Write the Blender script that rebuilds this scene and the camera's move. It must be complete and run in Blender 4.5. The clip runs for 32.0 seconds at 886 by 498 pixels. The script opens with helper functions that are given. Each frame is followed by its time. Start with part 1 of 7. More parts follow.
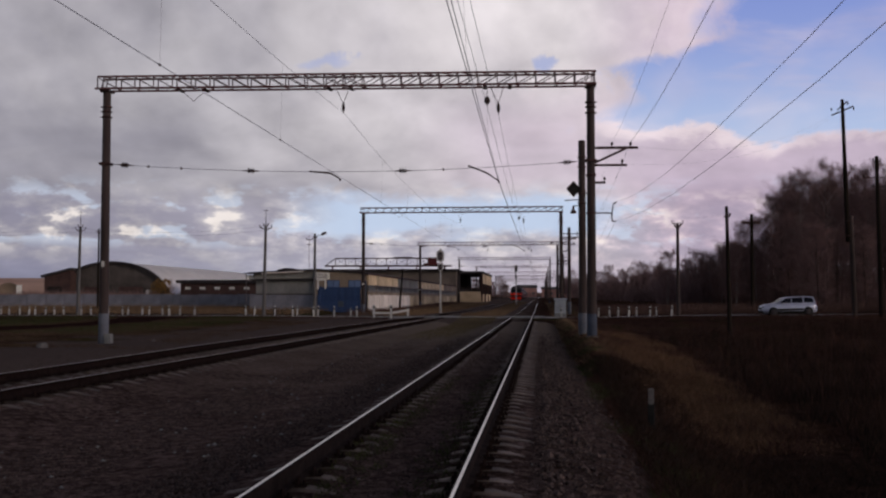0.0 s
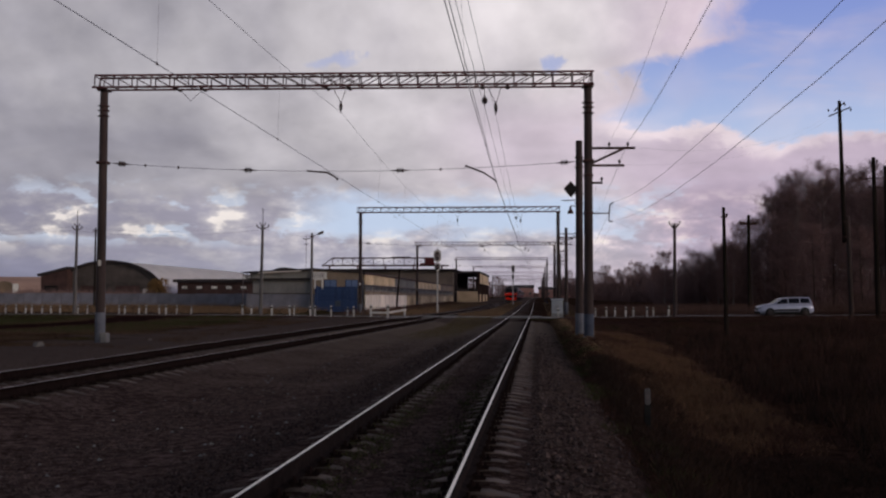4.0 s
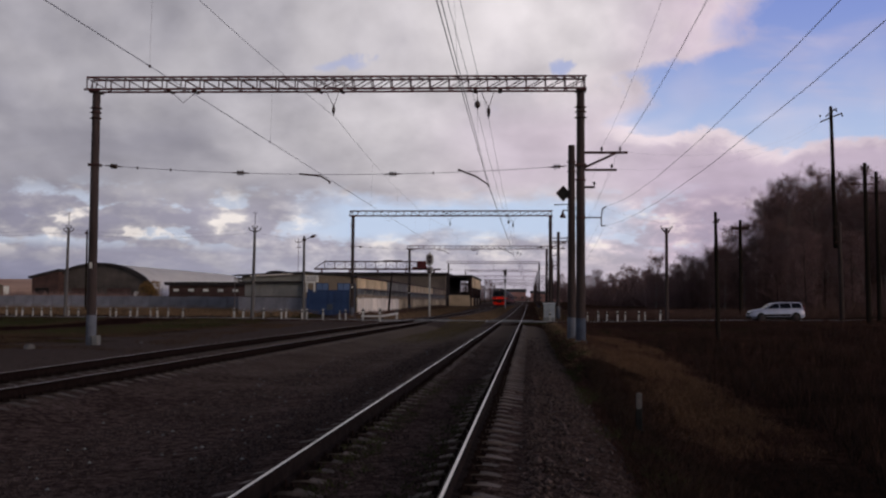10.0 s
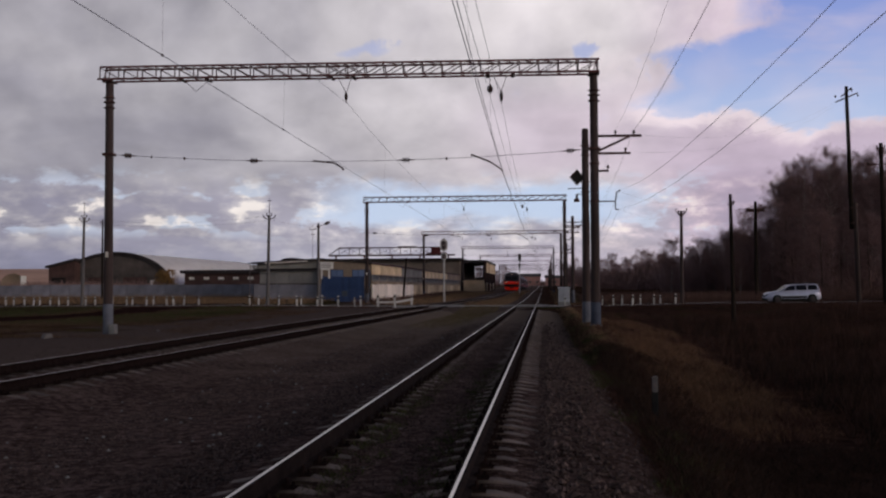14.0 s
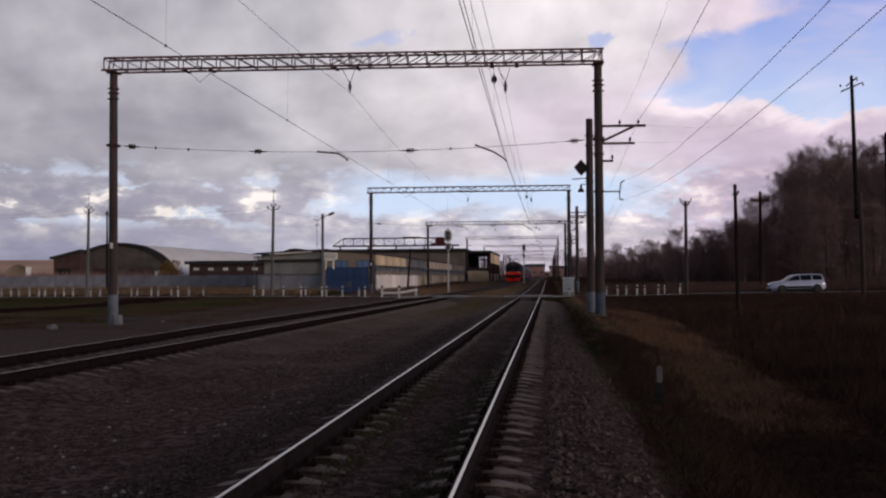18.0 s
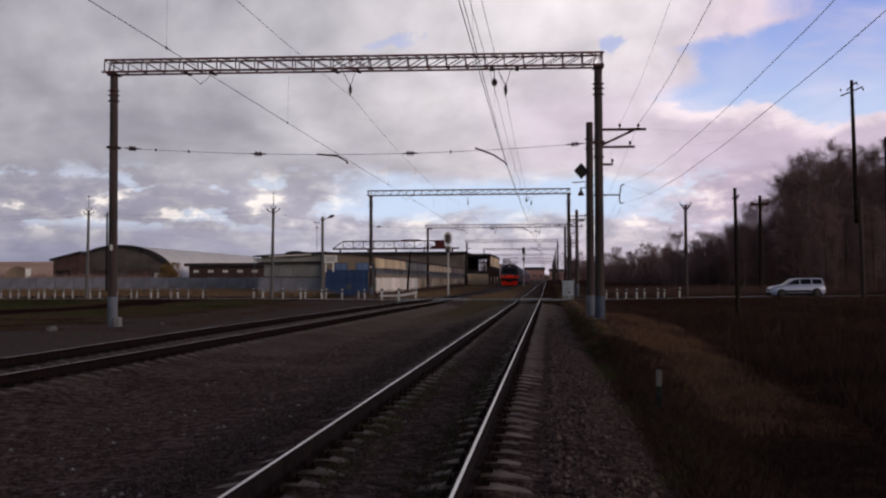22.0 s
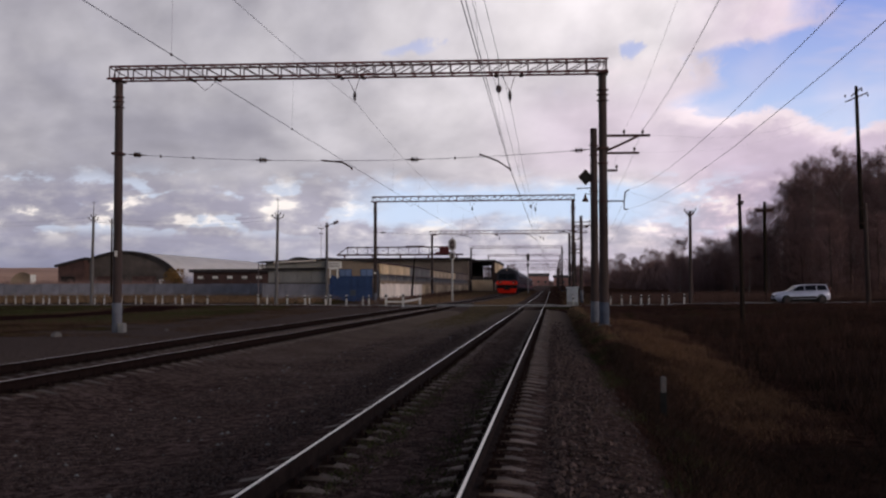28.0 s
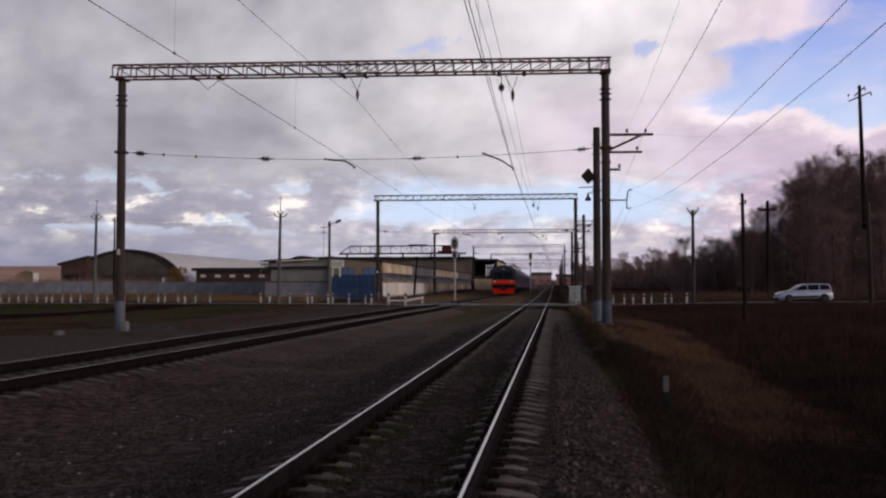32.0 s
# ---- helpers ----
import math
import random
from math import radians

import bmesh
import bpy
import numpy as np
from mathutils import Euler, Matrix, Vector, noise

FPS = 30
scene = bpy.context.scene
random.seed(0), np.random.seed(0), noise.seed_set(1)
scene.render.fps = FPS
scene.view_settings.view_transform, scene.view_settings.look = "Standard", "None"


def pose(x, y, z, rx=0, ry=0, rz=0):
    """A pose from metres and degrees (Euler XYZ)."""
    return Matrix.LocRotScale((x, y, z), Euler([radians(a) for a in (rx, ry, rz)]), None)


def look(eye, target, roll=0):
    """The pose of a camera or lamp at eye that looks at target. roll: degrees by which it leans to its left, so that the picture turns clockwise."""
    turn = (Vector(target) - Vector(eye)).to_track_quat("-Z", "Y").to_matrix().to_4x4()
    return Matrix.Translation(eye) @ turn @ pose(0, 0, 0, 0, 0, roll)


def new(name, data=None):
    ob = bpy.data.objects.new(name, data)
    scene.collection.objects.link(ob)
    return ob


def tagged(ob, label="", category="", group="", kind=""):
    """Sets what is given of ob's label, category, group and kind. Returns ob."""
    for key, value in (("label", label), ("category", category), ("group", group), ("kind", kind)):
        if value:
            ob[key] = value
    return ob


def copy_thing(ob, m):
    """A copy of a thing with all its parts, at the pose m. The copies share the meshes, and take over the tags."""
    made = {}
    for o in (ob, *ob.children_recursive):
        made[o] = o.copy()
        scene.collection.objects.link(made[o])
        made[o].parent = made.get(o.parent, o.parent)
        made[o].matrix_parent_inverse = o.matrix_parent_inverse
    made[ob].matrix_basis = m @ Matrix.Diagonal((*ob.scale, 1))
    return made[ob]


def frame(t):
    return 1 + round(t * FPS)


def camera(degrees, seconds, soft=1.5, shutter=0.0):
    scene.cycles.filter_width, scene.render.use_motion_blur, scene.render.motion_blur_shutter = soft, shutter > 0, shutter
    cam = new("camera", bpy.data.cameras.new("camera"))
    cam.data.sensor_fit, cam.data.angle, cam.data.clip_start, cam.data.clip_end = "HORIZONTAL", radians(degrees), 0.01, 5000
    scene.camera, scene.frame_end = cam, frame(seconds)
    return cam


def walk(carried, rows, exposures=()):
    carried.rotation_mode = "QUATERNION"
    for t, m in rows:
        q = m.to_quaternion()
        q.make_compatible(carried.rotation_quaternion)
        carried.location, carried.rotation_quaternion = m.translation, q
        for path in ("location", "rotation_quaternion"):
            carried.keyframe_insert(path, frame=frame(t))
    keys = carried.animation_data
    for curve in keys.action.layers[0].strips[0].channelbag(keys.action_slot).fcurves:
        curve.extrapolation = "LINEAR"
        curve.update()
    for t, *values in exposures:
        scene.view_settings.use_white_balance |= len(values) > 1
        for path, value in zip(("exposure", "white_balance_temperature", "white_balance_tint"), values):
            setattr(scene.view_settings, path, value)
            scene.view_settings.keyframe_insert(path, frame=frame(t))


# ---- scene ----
EYE = (0.0, 0.0, 1.5)          # above the head of the rails, which is z = 0
VIEW = [                       # seconds, yaw, pitch, roll of the held camera
    (0, 5.441, 2.730, -0.002),
    (0.5, 5.401, 2.685, -0.020),
    (1, 5.113, 2.535, 0.131),
    (1.5, 4.910, 2.395, 0.028),
    (2, 5.002, 2.529, 0.112),
    (2.5, 5.144, 2.626, 0.141),
    (3, 5.058, 2.617, 0.208),
    (3.5, 5.212, 2.715, 0.231),
    (5.5, 5.395, 2.734, -0.083),
    (6, 5.767, 2.838, 0.119),
    (6.5, 5.795, 2.914, 0.037),
    (7, 5.626, 3.168, 0.114),
    (7.5, 5.617, 2.794, 0.114),
    (8, 5.548, 2.571, 0.173),
    (8.5, 5.761, 2.701, 0.221),
    (9, 5.421, 2.617, 0.398),
    (9.5, 5.158, 2.594, 0.415),
    (10, 4.848, 2.931, 0.350),
    (10.5, 4.844, 2.705, 0.221),
    (11, 4.814, 2.665, 0.188),
    (11.5, 4.783, 2.615, 0.227),
    (12, 4.866, 2.565, 0.182),
    (12.5, 5.095, 2.593, 0.155),
    (13, 4.958, 2.405, -0.161),
    (13.5, 5.238, 2.440, -0.230),
    (14, 5.638, 2.120, -0.256),
    (14.5, 5.595, 1.953, -0.175),
    (16.5, 5.884, 1.583, -0.339),
    (17, 5.922, 1.667, -0.215),
    (17.5, 5.834, 1.590, -0.346),
    (18, 5.876, 1.590, -0.330),
    (18.5, 5.738, 1.787, -0.380),
    (19, 5.606, 2.588, -0.373),
    (19.5, 5.456, 2.166, -0.413),
    (20, 5.686, 1.923, -0.358),
    (20.5, 5.632, 1.728, -0.076),
    (21, 5.690, 1.669, -0.098),
    (21.5, 5.811, 1.619, -0.218),
    (22, 5.865, 1.756, -0.150),
    (22.5, 6.016, 1.807, -0.185),
    (23, 6.055, 1.760, -0.167),
    (23.5, 6.084, 1.618, -0.135),
    (24, 6.089, 1.525, -0.072),
    (24.5, 6.106, 1.636, 0.066),
    (25, 5.951, 1.624, 0.087),
    (25.5, 5.915, 1.605, -0.071),
    (27.5, 5.944, 2.200, 0.035),
    (28, 6.103, 2.099, -0.137),
    (28.5, 6.172, 2.003, -0.148),
    (29, 6.217, 2.087, -0.200),
    (29.5, 6.178, 2.007, -0.267),
    (30, 6.199, 1.889, -0.370),
    (30.5, 6.167, 1.812, -0.325),
    (31, 6.184, 1.988, -0.062),
    (31.5, 6.195, 1.916, -0.094),
    (32, 6.245, 2.036, -0.057),
]
cam = camera(46.7, 32.0, soft=2.25)
walk(cam, [(t, pose(*EYE, 90 + p, 0, w) @ pose(0, 0, 0, 0, 0, r)) for t, w, p, r in VIEW],
     [(0, 0.0, 6420, 15), (13, 0.0, 6420, 15), (18, 0.25, 6420, 15), (24, 0.21, 6420, 15), (32, 0.28, 6420, 15)])

# ---- world and light ----
world = bpy.data.worlds.new("sky")
scene.world = world
world.use_nodes = True
wn = world.node_tree.nodes
sky = wn.new("ShaderNodeTexSky")
sky.sky_type, sky.sun_disc = "NISHITA", False
sky.sun_elevation, sky.sun_rotation = radians(9), radians(119)
sky.air_density, sky.dust_density, sky.ozone_density = 1.0, 0.6, 2.0
world.node_tree.links.new(sky.outputs[0], wn["Background"].inputs[0])
wn["Background"].inputs[1].default_value = 0.10

sun = new("sun", bpy.data.lights.new("sun", "SUN"))
sun.data.energy, sun.data.angle, sun.data.color = 1.15, radians(20), (1.0, 0.86, 0.74)
sun.matrix_world = look((540, -300, 95), (0, 0, 0))


# ---- materials ----
AXIS_1 = -1.475                      # axis of the nearer track
GAUGE = 0.7965                       # from the axis to the middle of a rail head


def nodes_of(name):
    m = bpy.data.materials.new(name)
    m.use_nodes = True
    return m, m.node_tree.nodes, m.node_tree.links


def surface(name, a, b, scale=4.0, rough=0.8, metal=0.0, bump=0.3, fine=60.0, vary=0.15, stretch=(1, 1, 1), spec=0.3, glow=None):
    """Two colours mixed by coarse and fine noise, with relief, and a small change from piece to piece."""
    m, n, k = nodes_of(name)
    p = n["Principled BSDF"]
    tc, mp = n.new("ShaderNodeTexCoord"), n.new("ShaderNodeMapping")
    mp.inputs["Scale"].default_value = stretch
    k.new(tc.outputs["Object"], mp.inputs[0])
    big, small = n.new("ShaderNodeTexNoise"), n.new("ShaderNodeTexNoise")
    big.inputs["Scale"].default_value, small.inputs["Scale"].default_value = scale, fine
    big.inputs["Detail"].default_value, small.inputs["Detail"].default_value = 5, 4
    for t in (big, small):
        k.new(mp.outputs[0], t.inputs["Vector"])
    add = n.new("ShaderNodeMath")
    add.operation = "MULTIPLY_ADD"
    add.inputs[1].default_value = 0.45
    k.new(small.outputs["Fac"], add.inputs[0])
    k.new(big.outputs["Fac"], add.inputs[2])
    ramp = n.new("ShaderNodeValToRGB")
    ramp.color_ramp.elements[0].position, ramp.color_ramp.elements[1].position = 0.5, 0.95
    ramp.color_ramp.elements[0].color, ramp.color_ramp.elements[1].color = (*a, 1), (*b, 1)
    k.new(add.outputs[0], ramp.inputs[0])
    info, hsv, rng = n.new("ShaderNodeObjectInfo"), n.new("ShaderNodeHueSaturation"), n.new("ShaderNodeMapRange")
    rng.inputs["To Min"].default_value, rng.inputs["To Max"].default_value = 1 - vary, 1 + vary
    k.new(info.outputs["Random"], rng.inputs[0])
    k.new(rng.outputs[0], hsv.inputs["Value"])
    k.new(ramp.outputs[0], hsv.inputs["Color"])
    k.new(hsv.outputs[0], p.inputs["Base Color"])
    p.inputs["Roughness"].default_value, p.inputs["Metallic"].default_value = rough, metal
    p.inputs["Specular IOR Level"].default_value = spec
    if bump:
        bm_ = n.new("ShaderNodeBump")
        bm_.inputs["Strength"].default_value, bm_.inputs["Distance"].default_value = bump, 0.02
        k.new(add.outputs[0], bm_.inputs["Height"])
        k.new(bm_.outputs[0], p.inputs["Normal"])
    if glow:
        p.inputs["Emission Color"].default_value, p.inputs["Emission Strength"].default_value = (*glow[0], 1), glow[1]
    return m


def islands(name, a, b, rough=0.9):
    """For joined pieces: a colour of its own for each."""
    m, n, k = nodes_of(name)
    p, g, ramp = n["Principled BSDF"], n.new("ShaderNodeNewGeometry"), n.new("ShaderNodeValToRGB")
    ramp.color_ramp.elements[0].color, ramp.color_ramp.elements[1].color = (*a, 1), (*b, 1)
    k.new(g.outputs["Random Per Island"], ramp.inputs[0])
    k.new(ramp.outputs[0], p.inputs["Base Color"])
    p.inputs["Roughness"].default_value, p.inputs["Specular IOR Level"].default_value = rough, 0.15
    return m


CONCRETE = surface("concrete", (0.025, 0.0168, 0.0166), (0.060, 0.042, 0.041), 1.5, 0.9, stretch=(1, 1, 0.25))
NAVY_BAND = surface("dark_blue_paint", (0.030, 0.038, 0.062), (0.055, 0.066, 0.10), 3, 0.8)
PAINT_BAND = surface("blue_grey_paint", (0.072, 0.080, 0.108), (0.125, 0.132, 0.165), 3, 0.8)
FOOTING = surface("footing_concrete", (0.12, 0.12, 0.125), (0.20, 0.20, 0.205), 3, 0.9)
STEEL_DARK = surface("dark_steel", (0.042, 0.022, 0.022), (0.080, 0.043, 0.040), 5, 0.75, 0.15, spec=0.2)
BEAM_STEEL = surface("red_brown_beam_steel", (0.080, 0.030, 0.034), (0.145, 0.060, 0.064), 5, 0.8, 0.1, spec=0.15)
STEEL_GREY = surface("grey_painted_steel", (0.11, 0.085, 0.09), (0.18, 0.14, 0.145), 4, 0.7, 0.15)
RAIL_SIDE = surface("brown_rail_steel", (0.009, 0.0066, 0.0068), (0.023, 0.0168, 0.0168), 6, 1.0, 0.0, spec=0.02)
RAIL_GRIMY = surface("grimy_rail_steel", (0.010, 0.0068, 0.0067), (0.023, 0.0150, 0.0145), 8, 1.0, 0.0, spec=0.0)
RAIL_TOP = surface("polished_rail_steel", (0.58, 0.55, 0.53), (0.74, 0.71, 0.69), 3, 0.34, 0.9, bump=0.05, stretch=(1, 0.1, 1))
RAIL_DULL = surface("dull_rail_steel", (0.40, 0.355, 0.335), (0.54, 0.49, 0.465), 3, 0.45, 0.6, bump=0.05, stretch=(1, 0.1, 1))
SLEEPER = surface("sleeper_concrete", (0.076, 0.060, 0.056), (0.195, 0.158, 0.149), 3, 0.9, vary=0.35)


def shade_and_grime_by_rails(m):
    """Shade at the rails' feet, with some grime, painted as a dark band onto the concrete."""
    n, k = m.node_tree.nodes, m.node_tree.links
    p, tc, sep = n["Principled BSDF"], n.new("ShaderNodeTexCoord"), n.new("ShaderNodeSeparateXYZ")
    k.new(tc.outputs["Object"], sep.inputs[0])
    last = sep.outputs[0]
    for op, val in (("ABSOLUTE", 0.0), ("SUBTRACT", GAUGE), ("ABSOLUTE", 0.0)):
        q = n.new("ShaderNodeMath")
        q.operation, q.inputs[1].default_value = op, val
        k.new(last, q.inputs[0])
        last = q.outputs[0]
    rng_, mix = n.new("ShaderNodeMapRange"), n.new("ShaderNodeMix")
    rng_.inputs["From Min"].default_value, rng_.inputs["From Max"].default_value, rng_.inputs["To Min"].default_value, rng_.inputs["To Max"].default_value = 0.09, 0.23, 0.8, 0.0
    k.new(last, rng_.inputs[0])
    mix.data_type = "RGBA"
    mix.inputs[7].default_value = (0.018, 0.0135, 0.012, 1)
    k.new(rng_.outputs[0], mix.inputs[0]), k.new(p.inputs["Base Color"].links[0].from_socket, mix.inputs[6])
    k.new(mix.outputs[2], p.inputs["Base Color"])


shade_and_grime_by_rails(SLEEPER)
WIRE = surface("wire_metal", (0.075, 0.07, 0.085), (0.12, 0.11, 0.13), 2, 0.5, 0.5, bump=0)
CERAMIC = surface("brown_porcelain", (0.03, 0.018, 0.015), (0.05, 0.03, 0.025), 6, 0.25, bump=0)
WHITE_POST = surface("whitewashed_concrete", (0.33, 0.32, 0.315), (0.55, 0.54, 0.53), 5, 0.85, vary=0.2)
BLACK_PAINT = surface("black_paint", (0.010, 0.010, 0.011), (0.02, 0.02, 0.02), 5, 0.9, spec=0.1)
WOOD = surface("tarred_wood", (0.010, 0.008, 0.007), (0.026, 0.019, 0.016), 3, 1.0, stretch=(1, 1, 0.1), spec=0.03)
ASPHALT = surface("asphalt", (0.11, 0.106, 0.102), (0.19, 0.182, 0.175), 1.2, 0.55, fine=30, spec=0.2)
WHITE_WALL = surface("whitewashed_wall", (0.70, 0.62, 0.57), (0.88, 0.80, 0.75), 0.6, 0.9, fine=9)
STAINED = surface("stained_cream_wall", (0.16, 0.10, 0.055), (0.84, 0.66, 0.44), 0.20, 0.9, fine=2.5)
BEIGE_WALL = surface("beige_plaster", (0.38, 0.27, 0.18), (0.68, 0.52, 0.36), 0.35, 0.9, fine=4, vary=0.22)
GREY_WALL = surface("grey_concrete_panel", (0.15, 0.145, 0.145), (0.24, 0.23, 0.225), 0.4, 0.9, fine=7)
PARAPET = surface("pale_grey_cladding", (0.20, 0.19, 0.18), (0.32, 0.305, 0.29), 0.5, 0.8, fine=7)
BLUE_SHEET = surface("blue_painted_sheet", (0.012, 0.028, 0.085), (0.030, 0.060, 0.15), 1, 0.55, fine=12)
BLUE_GLASS = surface("blue_tinted_pane", (0.09, 0.14, 0.27), (0.14, 0.20, 0.36), 1, 0.25, bump=0.05, spec=0.5)
SLATE = surface("slate_blue_paint", (0.05, 0.06, 0.085), (0.09, 0.10, 0.13), 1, 0.7, fine=8)
CREAM_PANEL = surface("cream_plaster_panel", (0.42, 0.31, 0.20), (0.78, 0.62, 0.42), 0.5, 0.9, fine=5, vary=0.12)
HALL_WALL = surface("grey_brown_plaster", (0.13, 0.100, 0.085), (0.215, 0.168, 0.142), 0.25, 0.9, fine=4)
PANE = surface("dull_window_glass", (0.035, 0.036, 0.038), (0.10, 0.105, 0.11), 0.8, 0.45, bump=0.05, fine=5, vary=0.4, spec=0.25)
ROOF_DARK = surface("dark_roofing_felt", (0.022, 0.018, 0.02), (0.045, 0.038, 0.04), 0.5, 0.9, fine=6)
ROOF_METAL = surface("weathered_zinc_sheet", (0.58, 0.545, 0.535), (0.74, 0.705, 0.69), 0.4, 0.6, 0.0, fine=5)
HANGAR_FACE = surface("grey_brown_boards", (0.055, 0.045, 0.042), (0.115, 0.095, 0.088), 0.5, 0.9, fine=6)
BRICK_DARK = surface("dark_red_brick", (0.048, 0.026, 0.024), (0.095, 0.052, 0.047), 0.7, 0.9, fine=9)
FENCE = surface("fence_concrete", (0.135, 0.133, 0.16), (0.235, 0.232, 0.275), 0.8, 0.9, fine=8, vary=0.12)
POLE_GREY = surface("pale_pole_concrete", (0.075, 0.070, 0.072), (0.135, 0.125, 0.126), 1.5, 0.9, stretch=(1, 1, 0.25))
DUN_WALL = surface("dun_plaster", (0.17, 0.127, 0.098), (0.29, 0.222, 0.168), 0.3, 0.9, fine=5)
MAROON = surface("dark_maroon_steel", (0.050, 0.018, 0.018), (0.085, 0.032, 0.030), 3, 0.7)
RED_PAINT = surface("red_paint", (0.93, 0.020, 0.005), (0.97, 0.030, 0.008), 1, 0.45, bump=0.03)
TRAIN_GREY = surface("dark_grey_train_paint", (0.034, 0.031, 0.040), (0.060, 0.055, 0.066), 1, 0.6, bump=0.03, spec=0.15)
TRAIN_ROOF = surface("train_roof_paint", (0.05, 0.05, 0.055), (0.085, 0.085, 0.09), 1, 0.7)
DARK_GLASS = surface("dark_glass", (0.006, 0.007, 0.010), (0.011, 0.012, 0.016), 1, 0.3, bump=0, spec=0.12)
LAMP_ON = surface("lit_headlamp", (0.8, 0.7, 0.6), (0.9, 0.8, 0.7), 1, 0.3, bump=0, glow=((1.0, 0.58, 0.38), 1.05))
NAVY_GLASS = surface("dark_blue_car_glass", (0.006, 0.007, 0.013), (0.010, 0.012, 0.022), 1, 0.5, bump=0, spec=0.05)
CAR_PAINT = surface("silver_car_paint", (0.35, 0.37, 0.50), (0.44, 0.46, 0.60), 1.5, 0.3, 0.2, bump=0.02, spec=0.5)
TYRE = surface("tyre_rubber", (0.012, 0.012, 0.012), (0.025, 0.025, 0.025), 4, 0.85)
RIM = surface("wheel_alloy", (0.018, 0.018, 0.022), (0.034, 0.034, 0.04), 4, 0.8, 0.0)
SIGNAL_PALE = surface("pale_signal_paint", (0.34, 0.33, 0.325), (0.50, 0.485, 0.475), 3, 0.7)
CABINET = surface("grey_cabinet_paint", (0.24, 0.26, 0.30), (0.34, 0.36, 0.40), 2, 0.6)
SIGN_WHITE = surface("white_sign_paint", (0.62, 0.60, 0.58), (0.75, 0.73, 0.70), 3, 0.6)
BARK = surface("grey_brown_bark", (0.024, 0.017, 0.016), (0.050, 0.037, 0.034), 1.5, 0.95, stretch=(1, 1, 0.3), vary=0.3)
BIRCH = surface("birch_bark", (0.060, 0.048, 0.047), (0.30, 0.26, 0.25), 2.0, 0.9, stretch=(0.6, 0.6, 1.6), vary=0.3)
TWIG = surface("twigs", (0.092, 0.054, 0.055), (0.180, 0.108, 0.108), 0.3, 0.95, bump=0, vary=0.35)
YELLOW_LEAF = islands("yellowing_leaves", (0.15, 0.085, 0.03), (0.27, 0.155, 0.055))
MOUND_GRASS = islands("mound_grass", (0.045, 0.029, 0.016), (0.225, 0.122, 0.074))
TAN_GRASS = islands("tan_grass", (0.10, 0.063, 0.039), (0.27, 0.175, 0.105))
# haze of distance is painted into this paler scrub colour
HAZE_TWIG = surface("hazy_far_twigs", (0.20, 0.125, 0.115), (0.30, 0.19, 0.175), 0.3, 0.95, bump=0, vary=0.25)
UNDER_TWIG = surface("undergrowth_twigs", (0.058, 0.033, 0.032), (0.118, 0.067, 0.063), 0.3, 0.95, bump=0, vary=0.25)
# distance haze is put into the twig colour of the farther trees
FAR_TWIG = surface("hazed_far_twigs", (0.115, 0.072, 0.075), (0.185, 0.118, 0.122), 0.3, 0.95, bump=0, vary=0.25)
STONE = islands("ballast_stones", (0.022, 0.0152, 0.0145), (0.098, 0.070, 0.068))
DRY_GRASS = islands("dry_grass", (0.017, 0.0078, 0.0063), (0.092, 0.044, 0.033))
RUSSET_GRASS = islands("russet_grass", (0.055, 0.030, 0.026), (0.135, 0.076, 0.062))
FIELD_GRASS = islands("field_grass", (0.040, 0.024, 0.017), (0.105, 0.066, 0.044))
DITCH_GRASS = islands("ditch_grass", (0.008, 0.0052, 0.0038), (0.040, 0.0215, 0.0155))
OLIVE_GRASS = islands("olive_grass", (0.060, 0.046, 0.026), (0.150, 0.118, 0.068))
GREEN_GRASS = islands("green_grass", (0.024, 0.030, 0.010), (0.058, 0.064, 0.024))
HILL_MAT = surface("stubble_field", (0.24, 0.130, 0.092), (0.40, 0.240, 0.170), 0.006, 0.95, fine=0.05, bump=0)


